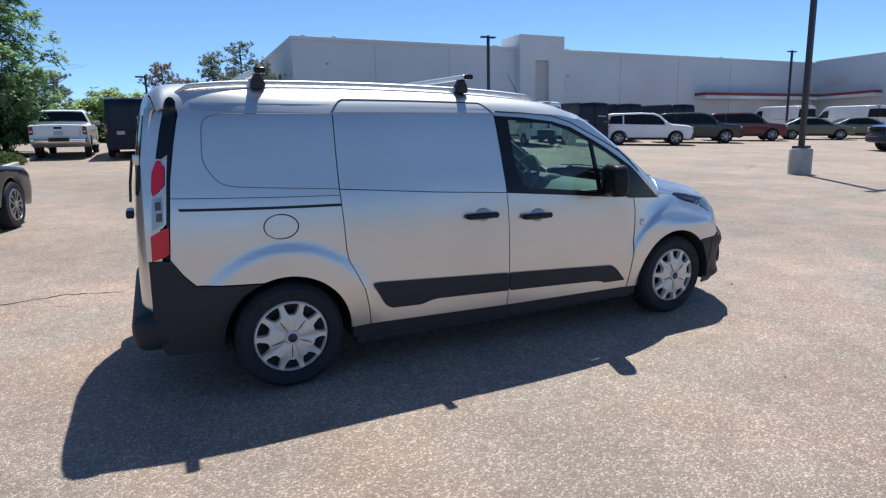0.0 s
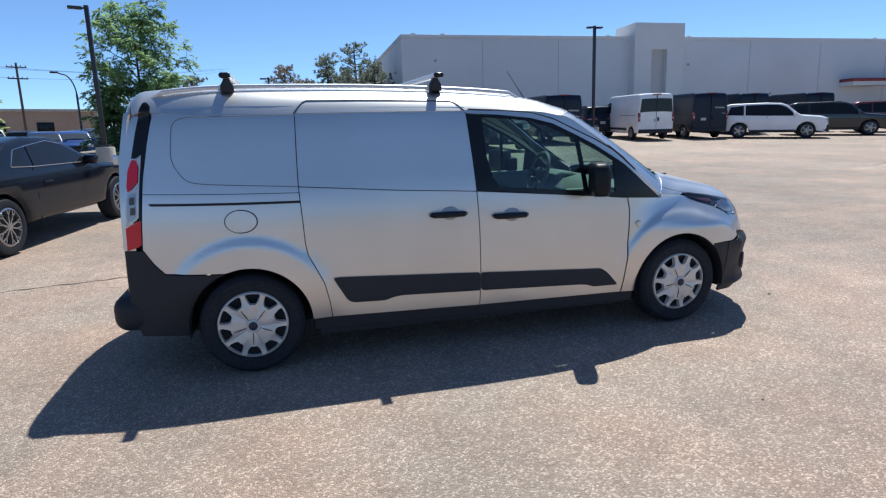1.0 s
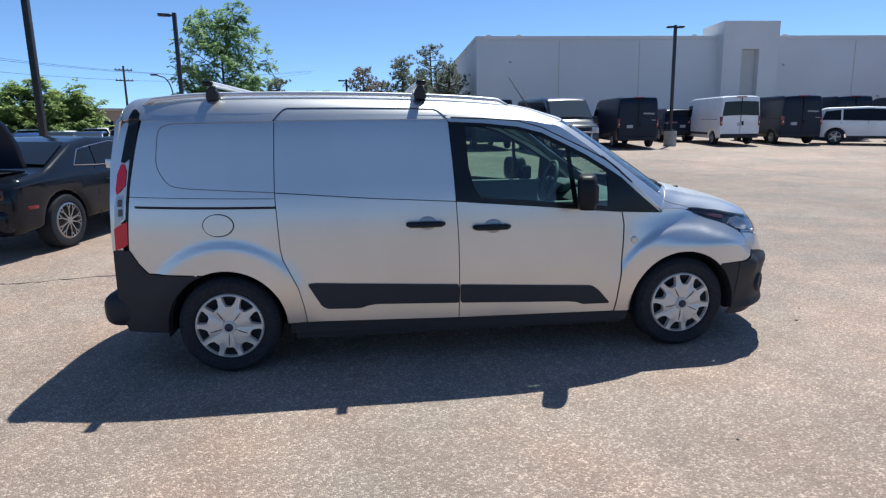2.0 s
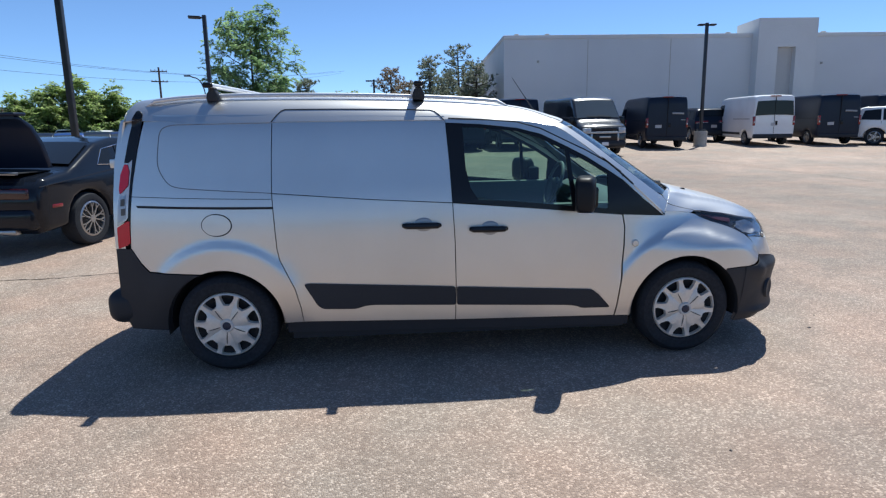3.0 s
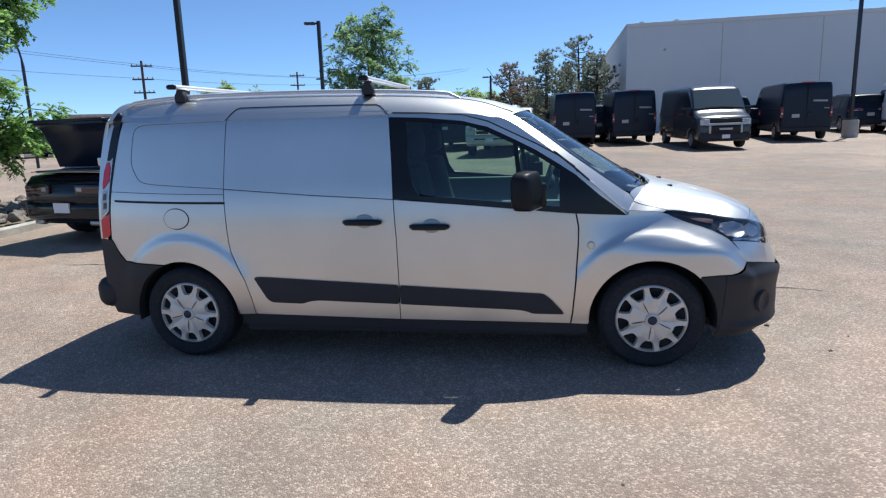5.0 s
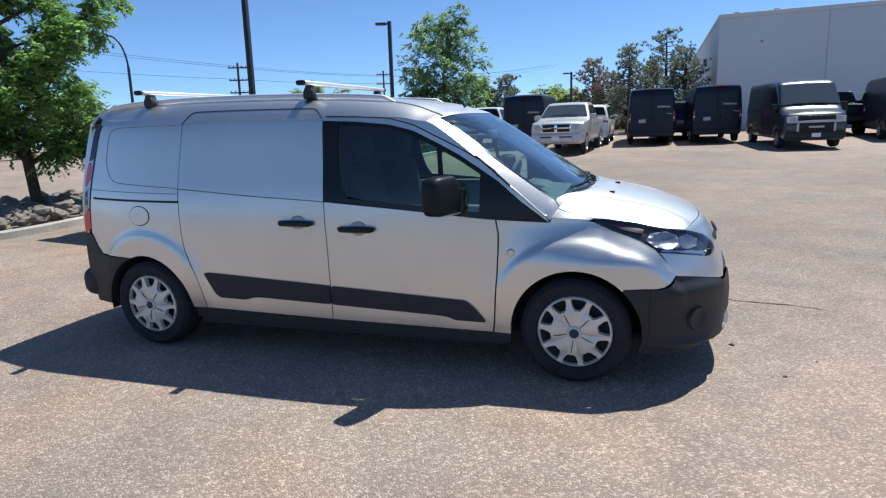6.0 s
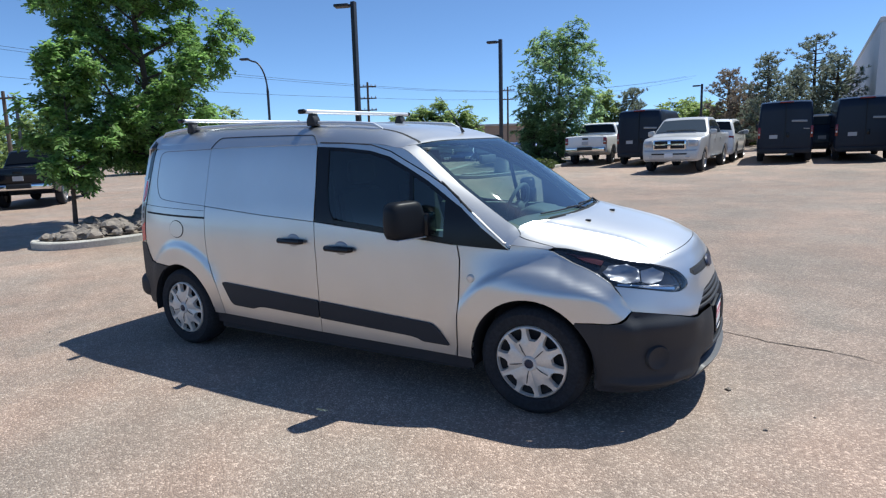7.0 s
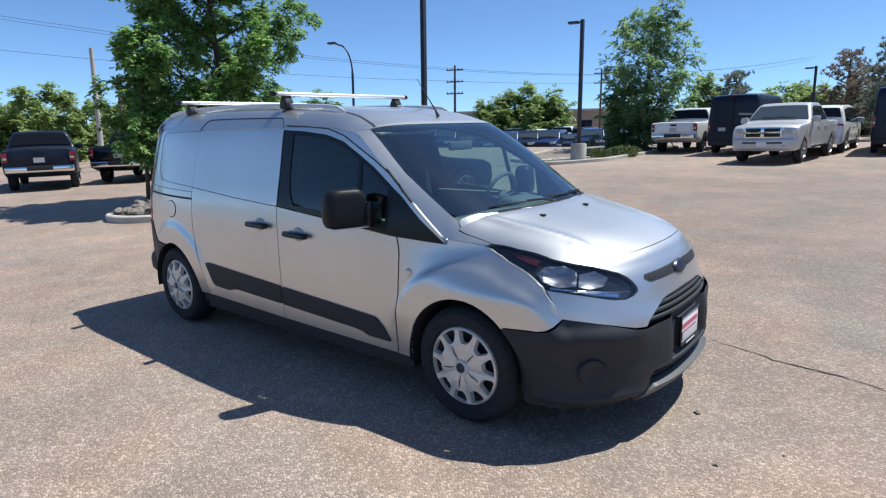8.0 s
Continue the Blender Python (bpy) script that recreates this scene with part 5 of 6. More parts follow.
    for s in (-1, 1):
        x, z0, z1, y0, y1 = k["head"]
        lamp = fit("headlight", boxed(x, x + 0.15, *sorted((s * y0, s * y1)), z0, z1, 0.03), CLEAR_LENS)
        fit("reflector", boxed(x + 0.13, x + 0.156, *sorted((s * (y0 + 0.05), s * (y1 - 0.10))), z0 + 0.04, z1 - 0.05, 0.01), LAMP_BOWL, lamp)
        x, z0, z1, y0, y1 = k["tail"]
        lamp = fit("tail_light", boxed(x - 0.025, x + 0.12, *sorted((s * y0, s * min(y1, hw + 0.01))), z0, z1, 0.02), DULL_RED)
        fit("clear_lens", boxed(x - 0.03, x + 0.10, *sorted((s * (y0 + 0.02), s * (min(y1, hw) - 0.02))), z0 + (z1 - z0) * 0.30, z0 + (z1 - z0) * 0.48, 0.004), CLEAR_LENS, lamp)
        mx = k["front"][2] - 0.12
        fit("door_mirror", boxed(mx - 0.07, mx + 0.07, *sorted((s * (hw - 0.03), s * (hw + 0.20))), k["belt"] + 0.03, k["belt"] + (0.36 if kind == "van" else 0.22), 0.04), GLOSS_BLACK if kind == "van" else colour)
    x, z0, z1, y = k["grille"]
    low = lower or BLACK_TRIM
    if face == "cross":
        surround = fit("grille", boxed(x - 0.06, x + 0.015, -y, y, z0 + 0.06, z1, 0.03), CHROME)
        for s in (-1, 1):
            for za, zb in ((z0 + 0.10, z0 + 0.215), (z0 + 0.255, z1 - 0.035)):
                fit("grille_insert", boxed(x - 0.02, x + 0.022, *sorted((s * 0.05, s * (y - 0.05))), za, zb, 0.01), GLOSS_BLACK, surround)
    else:
        grille = fit("grille", boxed(x - 0.06, x + 0.012, -y, y, z0, z1, 0.02), GLOSS_BLACK)
        if face == "bar":
            fit("grille_bar", boxed(x - 0.03, x + 0.035, -0.78, 0.78, z1 - 0.005, z1 + 0.075, 0.015), RIM_SILVER, grille)
            for s in (-1, 1):
                fit("grille_bar", boxed(x - 0.03, x + 0.032, *sorted((s * 0.56, s * 0.64)), z0 - 0.02, z1, 0.015), RIM_SILVER, grille)
            fit("grille_badge", boxed(x, x + 0.03, -0.25, 0.25, z0 + 0.12, z0 + 0.19, 0.005), RIM_SILVER, grille)
        else:
            for i in range(3):
                z = z0 + (z1 - z0) * (i + 0.8) / 3.6
                fit("grille_bar", boxed(x - 0.01, x + 0.025, -y * 0.96, y * 0.96, z - 0.008, z + 0.008, 0.004), CHROME if chrome else GLOSS_BLACK, grille)
    bumper = fit("front_bumper", boxed(x - 0.25, x + 0.06, -hw + 0.03, hw - 0.03, k["low"] + 0.02, z0 + (0.05 if face == "cross" else -0.03), 0.06, 3), low)
    if face == "cross":
        fit("bumper_slot", boxed(x, x + 0.068, -0.62, 0.62, z0 - 0.11, z0 - 0.06, 0.01), SHELL, bumper)
        for s in (-1, 1):
            fit("fog_lamp", boxed(x, x + 0.07, *sorted((s * 0.58, s * 0.72)), k["low"] + 0.09, k["low"] + 0.17, 0.02), CLEAR_LENS, bumper)
    if face != "plain":
        fit("front_plate", boxed(x + 0.03, x + 0.075, -0.15, 0.15, z0 - 0.20, z0 - 0.06, 0.005), PLATE, bumper)
    bx, z0, z1 = k["bump"]
    back = fit("rear_bumper", boxed(bx, bx + 0.30, -hw + 0.05, hw - 0.05, z0, z1, 0.05, 3), CHROME if chrome and kind == "pickup" else low)
    px, pz = k["plate"]
    py = 0.42 if kind == "van" and colour is BLACK_PAINT else 0.0
    fit("number_plate", boxed(px - 0.022, px + 0.01, py - 0.15, py + 0.15, pz - 0.075, pz + 0.075), DULL_PLATE)
    if kind == "van":
        fit("rear_seam", boxed(-2.992, -2.93, -0.006, 0.006, 0.62, 2.4), SHELL)
        fit("upper_grille", boxed(2.75, 2.945, -0.55, 0.55, 1.02, 1.16, 0.02), GLOSS_BLACK)
        fit("nose_guard", boxed(2.70, 3.03, -0.96, 0.96, 0.40, 0.64, 0.06, 3), low)
        fit("rear_handle", boxed(-3.0, -2.96, -0.16, -0.05, 1.02, 1.22, 0.01), GLOSS_BLACK)
        fit("roof_marker", boxed(-2.95, -2.86, -0.25, 0.25, 2.42, 2.47, 0.01), DULL_RED)
        if colour is BLACK_PAINT:
            fit("door_badge", boxed(-2.992, -2.95, -0.78, -0.22, 1.64, 1.72, 0.004), BADGE_GREY)
            fit("door_badge", boxed(-2.99, -2.95, -0.88, -0.66, 1.36, 1.40, 0.004), BADGE_GREY)
        for s in (-1, 1):
            on_side("side_moulding", [(-1.5, 0.52), (-1.5, 0.64), (1.5, 0.64), (1.5, 0.52)], low, s, 0.0, 0.02)
            on_side("track", [(-2.6, 1.36), (-2.6, 1.385), (-0.5, 1.385), (-0.5, 1.36)], SHELL, s, 0.0, 0.004)
    if kind == "pickup":
        # dark sheet on the solid body top, in place of an open bed
        fit("bed_opening", boxed(-2.80, -0.98, -0.80, 0.80, 1.335, 1.345), SHELL)
        gate = fit("tailgate", boxed(-2.900, -2.86, -0.76, 0.76, 0.84, 1.285, 0.01), colour)
        fit("tailgate_handle", boxed(-2.91, -2.89, -0.14, 0.14, 1.14, 1.22, 0.01), GLOSS_BLACK, gate)
        fit("step_pad", boxed(bx - 0.006, bx + 0.2, -0.36, 0.36, z0 + 0.06, z1 + 0.004, 0.01), BLACK_TRIM, back)
        for s in (-1, 1):
            on_side("side_step", [(-0.7, 0.46), (-0.7, 0.52), (1.15, 0.52), (1.15, 0.46)], CHROME if chrome else BLACK_TRIM, s, -0.02, 0.10)
    for c in k["axles"]:
        for s in (-1, 1):
            alloy(car, (c, s * (hw - 0.15), k["r"]), k["r"], 0.23, s, rim)
    return car


def parked(x, y, turn, length=0.0):
    """A pose whose tail (length < 0) or nose (length > 0) stands at x, y."""
    c, s = math.cos(radians(turn)), math.sin(radians(turn))
    return on_lot(x - c * length, y - s * length, turn)


DULL_PLATE = mat("dull_plate", (0.45, 0.46, 0.48), 0.5)
BADGE_GREY = mat("badge_grey", (0.30, 0.31, 0.33), 0.4, 0.5)
VANS = "vans parked along the building"
BLACK_VAN = "tall black cargo van with its tail to the lot"
for x, y, turn in ((2.58, 22.6, 91), (5.12, 22.8, 90), (-2.80, 22.3, 90), (11.6, 21.7, 82), (19.9, 21.9, 80), (24.8, 24.4, 79), (30.3, 25.2, 76), (52.5, 20.6, 68)):
    vehicle("van", "van", BLACK_VAN, "van", BLACK_PAINT, parked(x, y, turn, -2.98), group=VANS)
vehicle("van", "van", "dark grey cargo van with chrome grille facing out", "van", GRANITE, parked(7.55, 18.2, -88, 2.99), face="bar", group=VANS)
vehicle("van", "van", "white cargo van with dark rear windows", "van", WHITE, parked(17.0, 22.3, 80, -2.98), group=VANS)
for x, y, turn in ((26.7, 28.9, 78), (47.1, 30.0, 77), (49.8, 25.9, 72)):
    vehicle("van", "van", "long white cargo van parked in a row", "van", WHITE, on_lot(x, y, turn), group=VANS)
vehicle("suv", "suv", "small black crossover parked beside a lamp post", "car", BLACK_PAINT, parked(16.3, 26.4, 82, -2.5))
vehicle("suv", "suv", "white three-row suv parked side on", "car", WHITE, on_lot(23.3, 21.5, -40))
vehicle("suv", "suv", "dark grey suv parked behind a white one", "car", GRANITE, on_lot(27.9, 22.0, -40))
vehicle("suv", "suv", "dark red suv in the parked row", "car", RED_PAINT, on_lot(32.9, 22.6, -38))
vehicle("sedan", "sedan", "olive green sedan in the parked row", "car", OLIVE, on_lot(38.5, 21.5, -44))
vehicle("sedan", "sedan", "olive grey sedan in the parked row", "car", OLIVE, on_lot(43.2, 21.0, -42))
vehicle("pickup", "pickup", "bright blue pickup truck parked", "pickup", BLUE, on_lot(30.7, 10.6, 150), rim=RIM_DARK)
vehicle("pickup", "pickup", "white pickup truck seen from behind", "pickup", WHITE, parked(-5.35, 23.1, 90, -2.9), rim=RIM_DARK, chrome=True)
vehicle("pickup", "pickup", "silver white older pickup facing the lot", "pickup", CREAM, parked(-0.85, 17.9, -95, 2.86), chrome=True, lower=CREAM, face="cross")
vehicle("suv", "minivan", "white minivan seen from behind", "car", WHITE, parked(-0.15, 23.0, 88, -2.5), lower=WHITE)
vehicle("pickup", "pickup", "black pickup parked between two vans", "pickup", BLACK_PAINT, parked(10.3, 25.6, 84, -2.9))
vehicle("suv", "suv", "black crossover between two tall vans", "car", BLACK_PAINT, parked(3.9, 25.5, 90, -2.5))
vehicle("pickup", "pickup", "black pickup on the far side of the island", "pickup", BLACK_PAINT, parked(-18.3, 3.2, 160, -2.9), rim=RIM_DARK, chrome=True)
vehicle("pickup", "pickup", "dark olive pickup on the far side of the island", "pickup", CHARCOAL, parked(-18.6, 5.7, 140, -2.9), chrome=True)
# cars for sale in the next lot
FAR_ROW = "cars in the next lot"
MIX = {
    "front": (("suv", BLACK_PAINT, "black suv in a row of parked cars"), ("suv", NAVY, "navy suv in a row of parked cars"), ("suv", BLACK_PAINT, "black suv in a row of parked cars"), ("suv", NAVY, "navy suv in a row of parked cars"), ("suv", BLUE, "blue suv in a row of parked cars"), ("sedan", CHARCOAL, "charcoal sedan in a row of parked cars")),
    "back": (("suv", WHITE, "white suv in a row of parked cars"), ("suv", GRANITE, "grey suv in a row of parked cars"), ("pickup", WHITE, "white pickup in a row of parked cars"), ("sedan", WHITE, "white sedan in a row of parked cars")),
}
rng = random.Random(3)
for row, x0, y0, x1, y1, count, turn in (("front", -30.5, 29.5, -11.5, 39.0, 15, -72), ("back", -34.0, 34.5, -13.5, 45.0, 13, 108)):
    for i in range(count):
        u = i / (count - 1)
        kind, colour, words = MIX[row][(i * 2 + i // 3) % len(MIX[row])]
        vehicle(kind, kind, words, "car", colour, on_lot(x0 + (x1 - x0) * u, y0 + (y1 - y0) * u, turn + rng.uniform(-3, 3)), group=FAR_ROW)

DARK_RED = mat("smoked_red_lens", (0.028, 0.002, 0.004), 0.15, coat=0.6)
RIM_COUPE = mat("coupe_rim", (0.34, 0.34, 0.345), 0.28, 0.8)
# muscle coupe with its boot open
coupe = thing("coupe", on_lot(-5.3, 5.33, 79.5), "dark charcoal two-door coupe with its boot lid open", "car")


def coupe_half(z):
    return 0.955 - 0.24 * max(0.0, (z - 0.95) / 0.5) ** 1.1 - 0.10 * max(0.0, 0.5 - z)


COUPE = [(-2.36, 0.30), (-2.46, 0.55), (-2.44, 0.86), (-2.30, 1.00), (-1.75, 1.06), (-0.98, 1.38), (-0.50, 1.45), (0.05, 1.43), (0.32, 1.36), (0.92, 1.05), (1.15, 1.00), (2.20, 0.90), (2.42, 0.80), (2.48, 0.55), (2.40, 0.26)]
coupe_bend = bend(COUPE, 0.98, 0.955, 0.16, 0.12, 0.03)


def coupe_part(name, bm, material, parent=coupe, label=""):
    slice_up(bm, 1, [-0.8, -0.55, -0.3, 0, 0.3, 0.55, 0.8])
    for v in bm.verts:
        v.co = coupe_bend(v.co)
    return part(name, bm, material, parent, label)


part("body", hull(arched(COUPE, (1.48, -1.47), 0.36, 0.24), coupe_half, 0.955, coupe_bend, 0.07, 4), CHARCOAL, coupe, smooth=45)
for s in (-1, 1):
    for name, poly in (("side_window", [(-0.70, 1.08), (-0.62, 1.33), (-0.10, 1.38), (0.20, 1.33), (0.76, 1.05)]), ("quarter_window", [(-1.16, 1.10), (-0.92, 1.29), (-0.78, 1.31), (-0.80, 1.08)])):
        pts = [coupe_bend((x, s * (coupe_half(z) + 0.004), z)) for x, z in poly]
        part(name, slab(pts if s > 0 else pts[::-1], 0.006), DARK_GLASS, coupe)
    rim = [(-1.16, 1.10), (-0.92, 1.295), (-0.62, 1.335), (-0.10, 1.385), (0.20, 1.335), (0.76, 1.05), (-0.70, 1.075)]
    part("window_trim", tube(bmesh.new(), [coupe_bend((x, s * (coupe_half(z) + 0.004), z)) for x, z in rim + rim[:1]], 0.007, 6), CHROME, coupe)
    lamp = coupe_part("tail_light", boxed(-2.475, -2.30, *sorted((s * 0.25, s * 0.86)), 0.74, 0.88, 0.03), DARK_RED)
    coupe_part("reverse_lamp", boxed(-2.482, -2.40, *sorted((s * 0.30, s * 0.40)), 0.78, 0.84, 0.005), LAMP_BOWL, lamp)
    coupe_part("side_marker", boxed(-2.22, -2.02, *sorted((s * 0.90, s * 0.962)), 0.60, 0.645, 0.006), DULL_RED)
    coupe_part("headlight", boxed(2.36, 2.47, *sorted((s * 0.35, s * 0.85)), 0.66, 0.80, 0.03), CLEAR_LENS)
    coupe_part("door_mirror", boxed(0.55, 0.70, *sorted((s * 0.90, s * 1.08)), 1.02, 1.16, 0.04), CHARCOAL)
    coupe_part("door_handle", boxed(-0.62, -0.42, *sorted((s * 0.935, s * 0.972)), 0.84, 0.87, 0.01), CHARCOAL)
    coupe_part("exhaust_tip", boxed(-2.49, -2.40, *sorted((s * 0.46, s * 0.68)), 0.30, 0.37, 0.02), RIM_COUPE)
    bm = tube(bmesh.new(), [coupe_bend((x, s * (coupe_half(z) + 0.001), z)) for x, z in ((-0.76, 0.30), (-0.78, 0.70), (-0.74, 1.06))], 0.005, 6)
    part("door_gap", bm, SHELL, coupe)
    bm = tube(bmesh.new(), [coupe_bend((-2.40 + 0.12 * i, s * (coupe_half(0.93) + 0.001), 0.90 + 0.010 * i)) for i in range(14)], 0.006, 6)
    part("shoulder_line", bm, CHARCOAL, coupe)
    for c in (1.48, -1.47):
        alloy(coupe, (c, s * 0.83, 0.36), 0.36, 0.24, s, RIM_COUPE, 5, 40, True)
a, b = coupe_half(1.36) - 0.08, coupe_half(1.08) - 0.06
coupe_part("windscreen", slab([Vector(p) + Vector((0.012, 0, 0.02)) for p in ((0.34, -a, 1.34), (0.34, a, 1.34), (0.88, b, 1.08), (0.88, -b, 1.08))], 0.008), DARK_GLASS)
coupe_part("rear_window", slab([Vector(p) + Vector((-0.012, 0, 0.02)) for p in ((-1.02, -a, 1.36), (-1.02, a, 1.36), (-1.62, b, 1.11), (-1.62, -b, 1.11))], 0.008), DARK_GLASS)
coupe_part("rear_bumper", boxed(-2.50, -2.25, -0.90, 0.90, 0.34, 0.62, 0.07, 3), CHARCOAL)
coupe_part("number_plate", boxed(-2.515, -2.49, -0.15, 0.15, 0.48, 0.62), PLATE)
# dark sheet on the closed hull, in place of an open boot
coupe_part("boot_opening", boxed(-2.40, -1.80, -0.70, 0.70, 1.055, 1.065), SHELL)
coupe_part("sill_plate", boxed(-2.34, -2.28, -0.66, 0.66, 1.035, 1.072, 0.008), RIM_SILVER)
bm = bmesh.new()
prism(bm, [(-1.78, 1.08), (-1.86, 1.38), (-1.97, 1.62), (-2.12, 1.735), (-2.20, 1.74), (-2.20, 1.70), (-2.12, 1.67), (-2.04, 1.58), (-1.94, 1.36), (-1.86, 1.08)], -0.74, 0.74, 0.02)
for v in bm.verts:
    v.co.y *= 1 - 0.10 * max(0.0, (v.co.z - 1.5) / 0.25)
lid = part("boot_lid", bm, BLACK_PAINT, coupe, "raised black boot lid with spoiler")
bm = boxed(-2.26, -2.06, -0.72, 0.72, 1.735, 1.775, 0.018, 3)
part("spoiler", bm, BLACK_PAINT, lid)


# ---- ground ----
bm = bmesh.new()
xs = [-2500, -400, -120, -60, -30, -15, -12.5, -11.6, -10.7, -9.9, -9.0, 0, 15, 30, 60, 120, 400, 2500]
ys = [-2500, -400, -120, -60, -30, -15, 0] + [7 + i for i in range(30)] + [40, 50, 60, 120, 400, 2500]
grid = []
for y in ys:
    row = [S @ Vector((x, max(-60, min(60, y)), rise(x, y))) for x in xs]
    grid.append([bm.verts.new((x, p.y if -60 <= y <= 60 else y, p.z)) for x, p in zip(xs, row)])
for j in range(len(ys) - 1):
    for i in range(len(xs) - 1):
        bm.faces.new((grid[j][i], grid[j][i + 1], grid[j + 1][i + 1], grid[j + 1][i]))
tagged(part("ground", bm, ASPHALT, smooth=0), "worn tan-grey asphalt with pale stones", "ground", kind="structure")


# ---- warehouse ----
def warehouse():
    b = thing("warehouse", plumb(6.55, 35.45, -1.1), "long pale stucco warehouse with a raised tower bay", "building")
    H, L = 6.64, 52.3
    part("wall", boxed(0, L, 0, 40, -1.5, H - 0.25, 0.02), STUCCO, b)
    part("parapet", boxed(-0.05, L, -0.05, 40, H - 0.25, H, 0.03), STUCCO, b)
    tower = part("tower_bay", boxed(16.75, 18.1, -0.75, 2.0, -1.5, H + 0.82, 0.0), STUCCO, b)
    for x0, x1, y0, z0, z1 in ((19.35, 20.75, -0.75, -1.5, H + 0.82), (18.1, 19.35, -0.75, H - 1.0, H + 0.82)):
        part("bay_wall", boxed(x0, x1, y0, 2.0, z0, z1), STUCCO, tower)
    # the recess's shade is put into its darker stucco
    part("recess", boxed(18.1, 19.35, -0.35, 2.0, -1.5, H - 1.0), DARK_STUCCO, tower)
    for x in (5.6, 11.2, 27.0, 33.5, 40.0):
        part("wall_joint", boxed(x - 0.02, x + 0.02, -0.012, 0.01, 0, H - 0.3), CONCRETE, b)
    part("canopy", boxed(35.6, L - 0.4, -1.3, 0.2, 3.22, 3.46, 0.02), RED_BAND, b)
    part("canopy_edge", boxed(35.6, L - 0.4, -1.25, 0.1, 2.92, 3.22), STUCCO, b)
    for x in (0.9, 3.0, 15.6, 22.4, 40.0):
        part("roof_vent", boxed(x, x + 0.3, 1.2, 1.5, H, H + 0.3, 0.05), CONCRETE, b)
    for x, z in ((2.2, 4.9), (21.6, 4.6), (29.0, 2.4)):
        part("wall_lamp", boxed(x, x + 0.14, -0.10, 0.02, z, z + 0.14, 0.02), CONCRETE, b)
    return b


# darker copy of STUCCO, with the recess's shade put into its colour
DARK_STUCCO = mat("darkened_stucco", (0.52, 0.51, 0.50), 0.95, grain=0.06, grain_size=25)
warehouse()
wing = thing("warehouse_wing", plumb(58.6, 34.6, -1.1), "pale stucco wing of the warehouse", "building")
part("wall", boxed(0, 25, -45, 2.0, -1.5, 6.6, 0.03), STUCCO, wing)
part("parapet", boxed(-0.05, 25, -45.05, 2.0, 6.6, 6.85, 0.03), STUCCO, wing)
part("canopy", boxed(-1.3, -0.004, -6.6, 0.4, 3.25, 3.49, 0.02), RED_BAND, wing)
part("canopy_edge", boxed(-1.25, -0.004, -6.6, 0.4, 2.95, 3.25), STUCCO, wing)
part("wall_vent", boxed(-0.05, 0.0, -3.4, -1.2, 4.3, 5.0), DARK_STUCCO, wing)


# ---- lamp posts ----
def lamp_post(x, y, height, heads, base=True, turn=0.0, label="dark square lamp post on a round concrete base"):
    p = thing("lamp_post", plumb(x, y, turn), label, "lamp post", "lamp posts of the lot")
    if base:
        part("base", lathe(bmesh.new(), [(0.30, -0.3), (0.30, 0.68), (0.28, 0.72), (0.0, 0.73)], 28, "z"), CONCRETE, p)
        part("base_plate", boxed(-0.17, 0.17, -0.17, 0.17, 0.72, 0.80, 0.01), POLE, p)
    part("shaft", boxed(-0.064, 0.064, -0.064, 0.064, 0.7 if base else -0.3, height, 0.012), POLE, p)
    for a in heads:
        m = Matrix.Rotation(radians(a), 4, "Z")
        bm = boxed(0.05, 0.16, -0.03, 0.03, height - 0.12, height - 0.06, 0.01)
        box(bm, 0.12, 0.12 + (0.30 if len(heads) > 1 else 0.42), -0.13, 0.13, height - 0.13, height - 0.05, 0.03)
        bmesh.ops.transform(bm, matrix=m, verts=bm.verts)
        part("lamp_head", bm, POLE, p)
    return p


lamp_post(14.1, 23.45, 5.7, (0, 180))
lamp_post(-7.28, 18.08, 5.3, (195,))
lamp_post(14.4, 6.5, 8.0, (0, 180))
lamp_post(-7.75, 9.5, 5.42, (200,))
lamp_post(40.85, 25.0, 6.25, (0, 180))
lamp_post(-2.1, 36.5, 4.0, (180,))


# ---- trees ----
def leaf_mesh(leaves, clumps, leaf, material, rng, name="crown"):
    """Many small leaves on the outer parts of clumps."""
    verts, faces = [], []
    for i in range(leaves):
        c, r = clumps[i % len(clumps)]
        d = Vector((rng.gauss(0, 1), rng.gauss(0, 1), rng.gauss(0.1, 0.75)))
        d *= min(1.0, 1.9 / max(d.length, 1e-3))
        p = c + d * r * 0.62
        n = (d * 0.3 + Vector((rng.gauss(0, 1), rng.gauss(0, 1), rng.gauss(0.5, 1))) * 0.6).normalized()
        u = n.orthogonal().normalized()
        u = (Matrix.Rotation(rng.uniform(0, 6.28), 3, n) @ u) * leaf * rng.uniform(0.6, 1.25)
        w = n.cross(u) * 0.45
        k = len(verts)
        verts += [p - u * 0.5, p + w * 0.5 + n * 0.01, p + u * 0.5, p - w * 0.5 + n * 0.01]
        faces.append((k, k + 1, k + 2, k + 3))
    me = bpy.data.meshes.new(name)
    me.from_pydata([tuple(v) for v in verts], [], faces)
    me.materials.append(material)
    return new(name, me)


